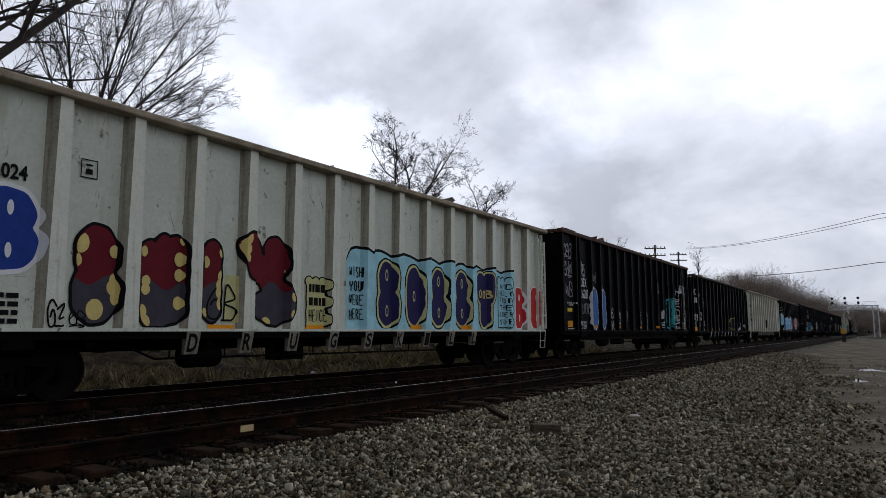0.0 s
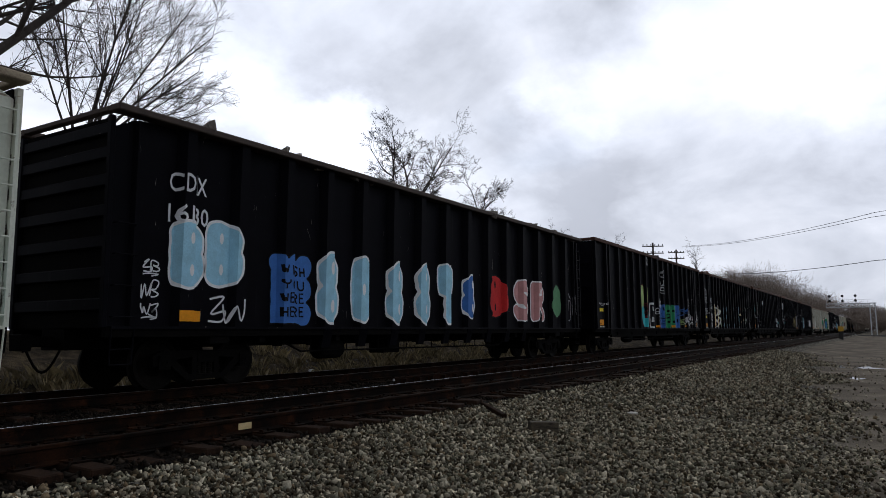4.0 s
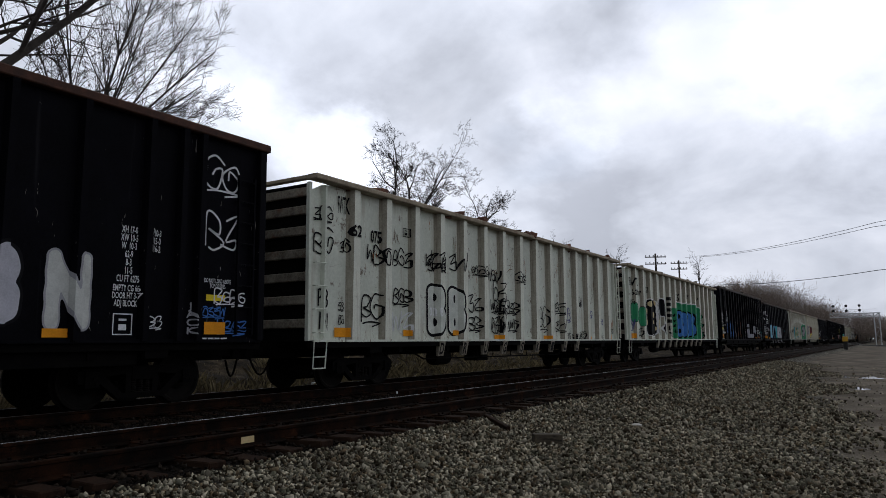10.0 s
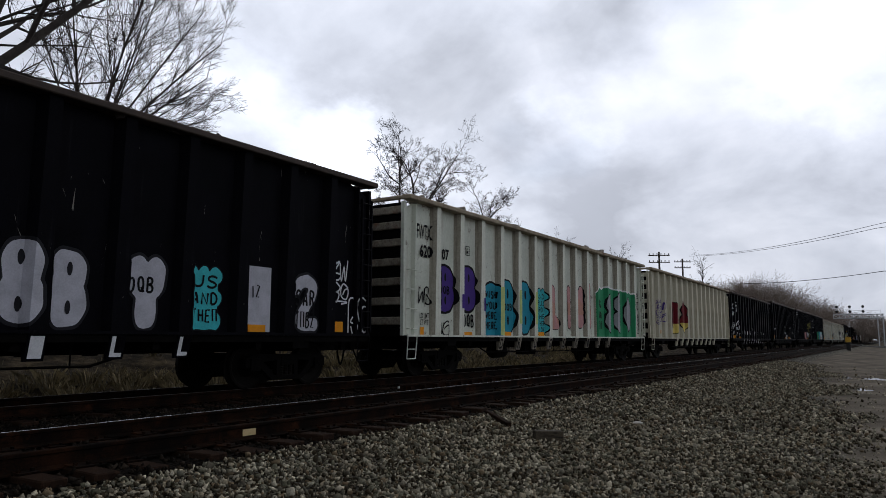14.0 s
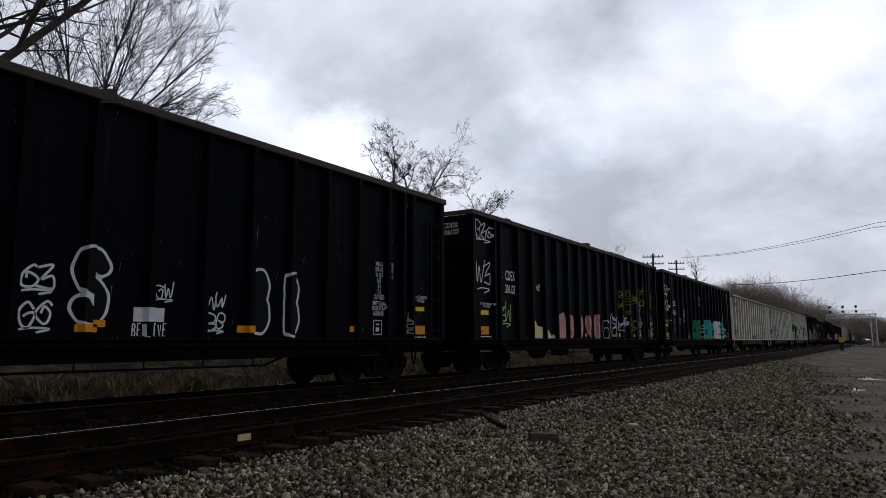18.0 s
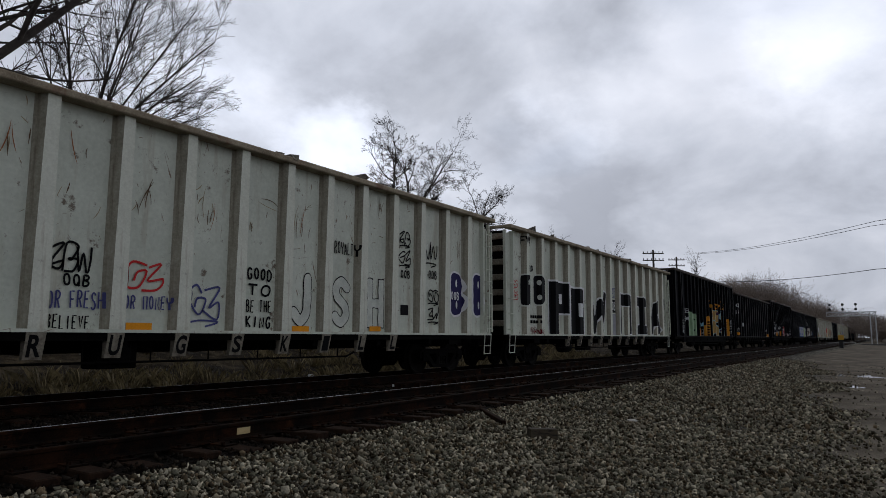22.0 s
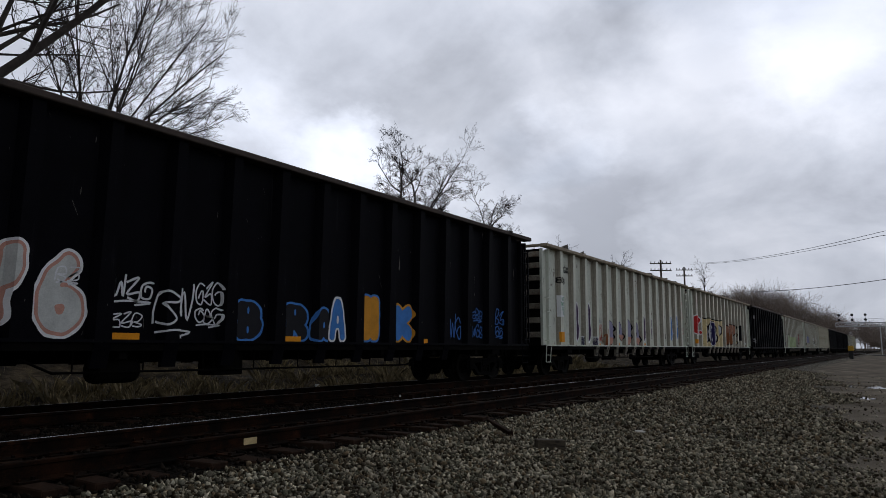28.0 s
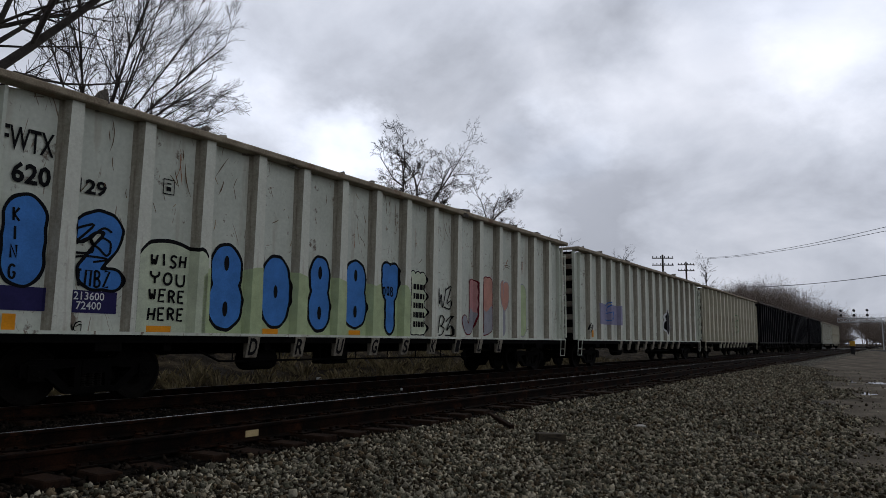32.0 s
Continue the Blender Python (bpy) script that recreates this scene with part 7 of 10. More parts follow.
def paint_car_o(car):
    words(car, 0.66, 1.33, 3.63, 4.02, "FWTX", "ink")
    words(car, 0.80, 1.33, 3.14, 3.49, "620", "ink")
    words(car, 1.76, 2.26, 3.17, 3.48, "107", "ink")
    framed(car, 3.17, 3.42, 3.42, 3.70, "ink")
    letter(car, 1.62, 2.60, 1.68, 3.06, "B", "violet", "ink", rimw=0.07)
    words(car, 1.75, 2.30, 2.22, 2.46, "OQB", "ink")
    letter(car, 2.96, 3.84, 1.74, 3.14, "B", "violet", "ink", rimw=0.07)
    patch(car, 2.74, 3.02, 1.86, 2.26, "violet")
    patch(car, 4.03, 4.27, 1.82, 2.21, "violet")
    words(car, 0.81, 1.25, 1.36, 1.67, "LD LMT|LT WT", "ink")
    tag(car, 0.76, 1.29, 1.91, 2.55, "ink")
    tag(car, 1.67, 2.26, 1.10, 1.67, "ink")
    words(car, 2.99, 3.66, 1.34, 1.73, "OQB", "ink")
    field(car, 4.28, 5.22, 1.10, 2.71, "cyan")
    words(car, 4.34, 5.06, 1.25, 2.50, "WISH|YOU|WERE|HERE", "ink")
    patch(car, 5.10, 5.36, 1.12, 2.62, "acidpale")
    letter(car, 5.44, 6.34, 1.10, 2.92, "B", "cyan", "ink", rimw=0.06)
    words(car, 5.56, 6.16, 1.90, 2.14, "OQB", "ink")
    patch(car, 6.42, 6.62, 1.50, 2.60, "acidpale")
    letter(car, 6.78, 7.60, 1.12, 2.96, "B", "cyan", "ink", rimw=0.06)
    patch(car, 7.66, 7.84, 1.50, 2.60, "acidpale")
    blob(car, 7.86, 8.82, 1.10, 2.79, "teal", "ink", form="~", rimw=0.035)
    words(car, 8.02, 8.70, 1.20, 2.60, "AND|HELLO|FROM|THE|OTHER|SIDE", "ink")
    banded(car, 9.52, 10.02, 1.33, 2.99, "rose", "salmon", "rose", form="L")
    banded(car, 10.71, 11.27, 1.38, 3.05, "rose", "salmon", "rose", form="I")
    banded(car, 11.86, 12.50, 1.41, 3.10, "rose", "salmon", "rose", form="u")
    banded(car, 12.85, 13.39, 1.38, 3.31, "rose", "salmon", "rose", form="y")
    field(car, 13.75, 18.9, 1.10, 3.20, "green")
    words(car, 13.82, 14.60, 1.35, 2.70, "US|AND|THEM", "ink")
    blob(car, 14.91, 15.80, 1.20, 3.03, "grey", "ink")
    blob(car, 16.12, 17.06, 1.21, 3.13, "grey", "ink")
    blob(car, 17.40, 18.60, 1.23, 3.06, "grey", "ink", form="O")
    tag(car, 19.51, 20.02, 1.28, 3.44, "ink")
    patch(car, 0.83, 1.00, 1.10, 1.31, "amber")
    patch(car, 3.03, 3.55, 1.10, 1.20, "amber")
    patch(car, 5.59, 6.07, 1.10, 1.23, "amber")
    patch(car, 8.15, 8.63, 1.11, 1.25, "amber")
    feet(car, "ink")


def paint_car_p(car):
    tag(car, 1.30, 1.51, 1.76, 3.13, "violet")
    tag(car, 2.55, 2.81, 1.91, 3.21, "violet")
    banded(car, 3.99, 5.81, 1.29, 3.15, "maroon", "maroon", "yellow")
    banded(car, 6.22, 7.66, 1.30, 3.40, "maroon", "maroon", "yellow")
    patch(car, 1.60, 2.23, 1.31, 1.49, "amber")


def paint_car_q(car):
    words(car, 0.81, 1.33, 3.39, 3.80, "CDEX", "chalk")
    words(car, 0.86, 1.33, 2.88, 3.21, "16188", "chalk")
    framed(car, 2.43, 2.57, 3.21, 3.52, "chalk")
    tag(car, 2.40, 2.57, 3.52, 4.09, "chalk")
    tag(car, 0.17, 0.52, 1.65, 2.09, "chalk")
    tag(car, 0.15, 0.41, 1.16, 1.55, "chalk")
    tag(car, 0.81, 1.33, 1.87, 2.43, "chalk")
    tag(car, 0.75, 1.04, 1.13, 1.75, "chalk")
    tag(car, 2.03, 2.57, 1.81, 2.33, "chalk")
    words(car, 2.43, 2.57, 1.33, 1.65, "IZ", "chalk")
    words(car, 1.09, 1.33, 1.42, 1.68, "LD LMT|LT WT", "chalk")
    words(car, 1.96, 2.37, 1.42, 1.70, "213500|72500", "chalk")
    patch(car, 1.10, 1.33, 1.13, 1.35, "amber")
    patch(car, 3.51, 3.79, 1.87, 2.14, "chalk")
    words(car, 3.37, 3.81, 1.28, 1.54, "BELIEVE", "chalk")
    patch(car, 3.41, 3.81, 1.14, 1.25, "amber")
    for x in (4.20, 5.45, 6.70, 7.95, 10.42, 11.66, 12.90, 14.15, 15.39, 16.63):
        letter(car, x, x + 0.82, 1.12, 2.48, "B", "blackpaint", "white", rimw=0.045, eye="blackpaint")
    for x in (6.78, 10.50, 14.25):
        words(car, x, x + 0.50, 1.62, 1.90, "OQB", "chalk")
    for x in (5.50, 8.00, 11.72, 15.45):
        patch(car, x, x + 0.45, 1.13, 1.24, "amber")
    tag(car, 2.10, 3.00, 1.80, 2.60, "chalk")
    tag(car, 9.78, 10.01, 1.47, 2.37, "chalk")
    words(car, 4.30, 4.80, 1.62, 1.90, "OQB", "chalk")
    words(car, 18.00, 18.60, 1.30, 1.60, "BELIEVE", "chalk")
    tag(car, 17.90, 18.40, 1.70, 2.20, "chalk")
    tag(car, 19.10, 19.60, 1.55, 2.20, "chalk")
    tag(car, 4.61, 4.97, 2.59, 3.12, "chalk")
    tag(car, 0.13, 0.22, 2.31, 2.48, "grey")
    feet(car, "chalk")


def paint_car_r(car):
    words(car, 2.00, 2.83, 2.86, 3.17, "CDEX", "chalk")
    words(car, 1.96, 2.91, 2.42, 2.70, "206134", "chalk")
    tag(car, 3.28, 4.06, 2.60, 3.40, "chalk")
    framed(car, 4.59, 4.88, 2.70, 3.00, "chalk")
    tag(car, 1.97, 2.67, 1.58, 1.99, "dusk")
    words(car, 1.96, 2.83, 1.17, 1.46, "LD LMT 200200|LT WT 85800", "chalk")
    tag(car, 3.28, 3.87, 1.58, 2.08, "chalk")
    tag(car, 4.40, 4.72, 1.72, 2.18, "chalk")
    words(car, 4.39, 4.75, 1.38, 1.59, "OQB", "chalk")
    tag(car, 4.40, 5.04, 1.11, 1.35, "chalk")
    tag(car, 5.56, 6.05, 1.14, 2.05, "chalk")
    tag(car, 6.59, 7.10, 1.63, 2.09, "chalk")
    tag(car, 7.69, 8.14, 1.34, 2.37, "chalk")
    tag(car, 8.79, 9.20, 1.15, 2.24, "chalk")
    tag(car, 10.87, 11.26, 1.68, 2.06, "chalk")
    tag(car, 11.96, 12.38, 1.16, 2.03, "chalk")
    letter(car, 13.04, 13.53, 1.15, 2.44, "B", "blackpaint", "chalk", rimw=0.05, eye="none")
    patch(car, 3.32, 3.78, 1.21, 1.33, "amber")
    patch(car, 6.60, 6.93, 1.25, 1.35, "amber")
    patch(car, 9.83, 10.03, 1.25, 1.36, "amber")
    blob(car, 9.42, 10.12, 1.25, 2.50, "blackpaint", "chalk", form="S", rimw=0.05, fat=0.26)
    letter(car, 13.87, 14.35, 1.11, 2.42, "B", "blackpaint", "chalk", rimw=0.05, eye="none")
    patch(car, 10.52, 11.10, 1.35, 1.58, "chalk")
    words(car, 10.48, 11.15, 1.10, 1.33, "BELIEVE", "chalk")
    patch(car, 9.54, 9.90, 1.17, 1.29, "amber")
    patch(car, 12.67, 13.13, 1.19, 1.32, "amber")
    patch(car, 15.96, 16.11, 1.23, 1.36, "amber")


def paint_car_s(car):
    tag(car, 0.41, 1.41, 4.01, 4.72, "chalk")
    tag(car, 0.45, 1.31, 2.45, 3.71, "chalk")
    words(car, 2.36, 3.06, 2.97, 3.29, "CDEX", "chalk")
    words(car, 2.34, 3.08, 2.55, 2.83, "206127", "chalk")
    tag(car, 2.31, 2.71, 1.45, 2.36, "lime")
    tag(car, 4.75, 5.04, 2.77, 3.07, "chalk")
    for x0, x1, z0, zz in ((4.40, 5.25, 1.66, 1.50), (5.50, 6.34, 1.36, 1.24)):
        lay(car, "paint_patch", [([(x0, 1.10), (x1, 1.10), (x1, zz), ((x0 + x1) / 2, z0 - 0.12), (x0 + 0.2, z0 + 0.08), (x0, z0)], [(0, 1, 2, 3, 4, 5)], "butter")], "scraped pale yellow paint patch")
    lay(car, "paint_patch", [([(6.62, 1.10), (7.42, 1.10), (7.42, 1.85), (7.2, 2.10), (6.62, 1.95)], [(0, 1, 2, 3, 4)], "rose")], "flaking pink paint patch")
    blob(car, 7.66, 8.24, 1.10, 2.05, "rose", "maroon", rimw=0.02)
    blob(car, 8.62, 9.26, 1.10, 2.08, "rose", "maroon", form="D", rimw=0.02)
    blob(car, 9.42, 10.20, 1.10, 2.05, "rose", "maroon", form="Y", rimw=0.02)
    blob(car, 10.46, 11.20, 1.10, 2.12, "rose", "maroon", form="R", rimw=0.02)
    tag(car, 11.53, 12.38, 1.14, 2.05, "sky")
    tag(car, 12.52, 13.26, 1.33, 2.29, "chalk")
    tag(car, 13.63, 14.33, 1.41, 2.01, "chalk")
    tag(car, 13.76, 14.38, 2.44, 3.42, "olive")
    tag(car, 14.86, 15.36, 2.21, 3.50, "olive")
    tag(car, 15.89, 16.51, 2.68, 3.57, "olive")
    tag(car, 17.03, 17.79, 2.64, 3.80, "olive")
    tag(car, 18.66, 19.18, 2.68, 3.50, "olive")
    tag(car, 15.80, 16.11, 1.46, 2.13, "olive")
    tag(car, 14.79, 15.02, 1.69, 2.20, "chalk")
    patch(car, 9.35, 9.59, 1.18, 1.31, "amber")
    patch(car, 12.69, 13.07, 1.20, 1.31, "amber")
    patch(car, 15.88, 16.11, 1.20, 1.33, "amber")
    patch(car, 13.72, 13.93, 1.21, 1.35, "chalk")
    tag(car, 19.17, 19.41, 1.31, 2.16, "chalk")


def paint_car_t(car):
    tag(car, 0.46, 1.41, 2.66, 4.27, "chalk")
    words(car, 2.42, 3.02, 3.00, 3.29, "CDEX", "chalk")
    words(car, 2.40, 3.08, 2.51, 2.78, "206183", "chalk")
    tag(car, 4.78, 5.18, 2.11, 3.13, "chalk")
    tag(car, 3.71, 4.17, 1.97, 2.46, "grey")
    tag(car, 2.38, 2.89, 1.46, 2.39, "dusk")
    letter(car, 7.21, 8.01, 1.13, 2.31, "B", "green", "green", eye="ink")
    letter(car, 8.30, 8.98, 1.13, 2.32, "B", "green", "green", eye="ink")
    tag(car, 9.41, 10.10, 1.47, 2.13, "chalk")
    letter(car, 10.45, 11.17, 1.13, 2.38, "B", "teal", "teal", eye="ink")
    letter(car, 11.54, 12.21, 1.11, 2.40, "B", "teal", "teal", eye="ink")
    blob(car, 12.60, 13.46, 1.10, 2.34, "teal", "ink", form="~", rimw=0.03)
    words(car, 12.69, 13.30, 1.34, 2.18, "WISH|YOU|WERE|HERE", "ink")
    letter(car, 13.73, 14.37, 1.14, 2.40, "B", "white", "white", eye="ink")
    letter(car, 14.79, 15.38, 1.13, 2.37, "B", "white", "white", eye="ink")
    blob(car, 15.84, 16.46, 1.11, 2.34, "teal", "teal", form="~")
    words(car, 15.90, 16.40, 1.30, 2.14, "US|AND|THEM", "ink")
    words(car, 13.78, 14.30, 1.62, 1.88, "OQB", "ink")
    words(car, 5.70, 6.30, 1.14, 1.40, "BELIEVE", "chalk")
    words(car, 7.33, 7.74, 1.50, 1.78, "OQB", "ink")
    words(car, 10.47, 10.90, 1.45, 1.75, "OQB", "ink")
    tag(car, 16.98, 17.69, 1.18, 2.05, "chalk")
    tag(car, 18.66, 19.21, 3.17, 4.70, "chalk")
    patch(car, 9.44, 9.91, 1.18, 1.29, "amber")
    patch(car, 12.66, 13.10, 1.21, 1.33, "amber")
    tag(car, 8.85, 9.00, 3.63, 4.33, "chalk")
    tag(car, 9.36, 9.45, 3.29, 3.96, "chalk")


def paint_car_u(car):
    words(car, 1.21, 2.08, 3.70, 4.08, "FWTX", "ink")
    words(car, 1.67, 2.17, 3.25, 3.53, "620", "ink")
    words(car, 2.59, 2.70, 3.32, 3.57, "059", "ink")
    tag(car, 1.30, 1.59, 1.70, 2.43, "ink")
    tag(car, 1.26, 1.61, 1.42, 1.83, "ink")
    patch(car, 1.25, 1.54, 1.17, 1.46, "amber")
    words(car, 6.62, 7.44, 1.34, 1.86, "MERRY|CHRISTMAS", "red")
    tag(car, 6.64, 7.32, 1.86, 2.38, "ink")
    tag(car, 7.88, 8.51, 1.90, 2.39, "ink")
    words(car, 6.72, 7.14, 1.10, 1.28, "BELIEVE", "ink")
    letter(car, 9.06, 9.94, 1.10, 2.44, "B", "navy", "white", rimw=0.06, eye="white")
    letter(car, 10.30, 11.14, 1.10, 2.44, "B", "navy", "white", rimw=0.06, eye="white")
    patch(car, 10.02, 10.27, 1.10, 1.46, "navy")
    patch(car, 11.28, 11.54, 1.12, 1.40, "navy")
    words(car, 9.17, 9.56, 1.46, 1.75, "OQB", "white")
    words(car, 11.58, 12.44, 1.39, 1.96, "MERRY|CHRISTMAS", "red")
    tag(car, 11.78, 12.38, 1.96, 2.42, "ink")
    letter(car, 12.96, 13.71, 1.11, 2.49, "B", "red", "white", rimw=0.06)
    words(car, 13.02, 13.52, 1.62, 1.88, "OQB", "white")
    letter(car, 14.09, 14.94, 1.11, 2.53, "B", "red", "white", rimw=0.06)
    blob(car, 15.46, 16.30, 1.11, 2.73, "yellow", "ink", form="~", rimw=0.045)
    words(car, 15.60, 16.20, 1.60, 2.56, "WISH|YOU|WERE|HERE", "ink")
    patch(car, 15.62, 15.92, 1.36, 1.56, "ink")
    words(car, 15.55, 16.22, 1.13, 1.30, "BELIEVE", "ink")
    letter(car, 16.77, 17.47, 1.15, 2.64, "B", "green", "ink")
    letter(car, 18.15, 18.70, 1.19, 2.71, "B", "green", "ink")
    blob(car, 19.24, 20.02, 1.15, 2.66, "yellow", "ink", form="~", rimw=0.045)
    words(car, 19.38, 19.88, 1.40, 2.36, "US|AND|THEM", "ink")
    patch(car, 7.88, 8.36, 1.10, 1.20, "amber")
    patch(car, 11.66, 12.12, 1.12, 1.25, "amber")
    feet(car, "ink")
    words(car, 4.10, 4.90, 2.00, 2.36, "PRAY", "ink")
    tag(car, 2.85, 3.70, 1.55, 2.30, "dusk")
    tag(car, 2.95, 3.60, 2.30, 2.75, "dirtywhite")
    tag(car, 5.35, 6.10, 1.40, 2.10, "dusk")
    patch(car, 2.95, 3.50, 1.12, 1.24, "rust")
    patch(car, 5.40, 5.90, 1.12, 1.22, "amber")


def paint_car_v(car):
    scars(car, 2.75, 4.48, 37, thick=0.012, clusters=(0, 1, 1))
    words(car, 1.25, 1.44, 3.84, 4.09, "LEWX", "ink")
    words(car, 1.24, 1.46, 3.36, 3.59, "1025", "ink")
    tag(car, 0.32, 0.91, 1.37, 2.46, "ink")
    tag(car, 1.12, 1.50, 1.66, 2.22, "ink")
    tag(car, 3.75, 3.97, 1.52, 2.55, "ink")
    tag(car, 5.02, 5.69, 1.34, 1.66, "ink")
    patch(car, 1.23, 1.52, 1.25, 1.48, "amber")
    tag(car, 6.64, 7.29, 1.97, 2.49, "ink")
    words(car, 6.85, 7.31, 1.74, 1.94, "OQB", "ink")
    words(car, 6.64, 7.54, 1.41, 1.69, "OR FRESH", "dusk")
    words(car, 7.88, 8.79, 1.43, 1.67, "OR MONEY", "dusk")
    words(car, 6.64, 7.33, 1.10, 1.32, "BELIEVE", "ink")
    tag(car, 7.88, 8.60, 1.75, 2.40, "red")
    tag(car, 9.12, 9.84, 1.16, 2.07, "dusk")
    words(car, 10.45, 11.14, 1.12, 2.37, "GOOD|TO|BE THE|KING", "ink")
    letter(car, 11.66, 12.30, 1.20, 2.36, "J", "paintwhite", "ink", rimw=0.022, fat=0.2)
    letter(car, 12.96, 13.60, 1.20, 2.36, "S", "paintwhite", "ink", rimw=0.022, fat=0.2)
    letter(car, 14.22, 14.90, 1.20, 2.40, "H", "paintwhite", "ink", rimw=0.022, fat=0.18, blocky=True)
    words(car, 13.00, 13.80, 2.85, 3.15, "ROYALTY", "ink")
    tag(car, 15.51, 16.02, 2.75, 3.78, "ink")
    tag(car, 16.83, 17.32, 2.86, 3.80, "ink")
    patch(car, 15.61, 15.96, 1.55, 1.81, "ink")
    tag(car, 16.84, 17.41, 1.33, 2.35, "ink")
    letter(car, 18.02, 18.78, 1.56, 2.88, "B", "navy", "white", rimw=0.06, eye="white")
    words(car, 18.06, 18.52, 2.04, 2.28, "OQB", "white")
    letter(car, 19.32, 20.08, 1.58, 2.93, "B", "navy", "white", rimw=0.06, eye="white")
    patch(car, 7.91, 8.42, 1.10, 1.22, "amber")
    patch(car, 11.72, 12.23, 1.10, 1.22, "amber")
    patch(car, 14.32, 14.76, 1.13, 1.25, "amber")
    feet(car, "ink")
    words(car, 15.58, 16.02, 2.48, 2.70, "OQB", "ink")
    words(car, 16.88, 17.32, 2.56, 2.80, "OQB", "ink")
    tag(car, 2.10, 3.90, 1.95, 2.60, "dusk")
    tag(car, 4.30, 5.60, 2.00, 2.60, "dusk")


def paint_car_w(car):
    words(car, 1.24, 2.02, 4.15, 4.44, "FWTX", "ink")
    words(car, 1.67, 2.22, 3.27, 3.51, "620", "ink")
    tag(car, 0.54, 0.97, 2.25, 3.00, "red")
    letter(car, 1.15, 1.98, 2.02, 3.16, "R", "ink", "paintwhite")
    letter(car, 2.22, 2.98, 2.10, 3.22, "B", "ink", "paintwhite", eye="dirtywhite")
    for g, c in ((0.07, "white"), (0.0, "ink")):
        for a, b, lo, hi in ((3.60, 4.35, 1.12, 3.05), (4.35, 5.20, 1.90, 3.05)):
            lay(car, "graffiti_letter", [([(a - g, lo - (g if lo > 1.2 else 0)), (b + g, lo - (g if lo > 1.2 else 0)), (b + g, hi + g), (a - g, hi + g)], [(0, 1, 2, 3)], c)] if c == "white" else [([(a, lo), (b, lo), (b, hi), (a, hi)], [(0, 1, 2, 3)], "white"), ([(a, lo), (b, lo), (b, hi), (a, hi)], [(0, 1, 2, 3)], c)], c + " sprayed block of a letter")
    lay(car, "lower_coat", [([(4.52, 2.25), (4.80, 2.25), (4.80, 2.62), (4.52, 2.62)], [(0, 1, 2, 3)], "white")], "white gap in a sprayed letter")
    lay(car, "graffiti_letter", [([(5.28, 1.10), (7.22, 1.10), (7.22, 3.00), (5.28, 3.00)], [(0, 1, 2, 3)], "white"), ([(5.38, 1.12), (7.12, 1.12), (7.12, 2.92), (5.38, 2.92)], [(0, 1, 2, 3)], "ink")], "black sprayed letter with a white rim")
    lay(car, "lower_coat", [([(6.30, 1.80), (6.66, 1.80), (6.66, 2.34), (6.30, 2.34)], [(0, 1, 2, 3)], "white")], "white gap in a sprayed letter")
    letter(car, 7.80, 9.95, 1.12, 3.02, "W", "ink", "white", fat=0.10, blocky=True)
    patch(car, 10.42, 11.20, 2.11, 2.69, "ink")
    words(car, 10.46, 11.15, 2.20, 2.61, "OQB", "white")
    letter(car, 11.42, 13.60, 1.10, 3.06, "M", "ink", "white", fat=0.145, blocky=True)
    letter(car, 14.00, 16.20, 1.10, 3.04, "=", "ink", "white", fat=0.125, blocky=True)
    letter(car, 16.80, 18.74, 1.10, 3.14, "A", "ink", "white", fat=0.16, eye="white")
    words(car, 19.39, 19.99, 1.52, 3.20, "H|N", "ink")
    patch(car, 5.40, 5.84, 1.10, 1.10, "amber")
    patch(car, 7.88, 8.11, 1.10, 1.15, "amber")
    tag(car, 10.37, 11.17, 2.78, 3.37, "dusk")
    feet(car, "ink")
    patch(car, 10.40, 11.22, 1.10, 2.05, "grey")
    bars(car, 1.95, 2.60, 1.45, 1.80, "ink", 2)
    tag(car, 1.95, 2.75, 1.10, 1.42, "maroon")


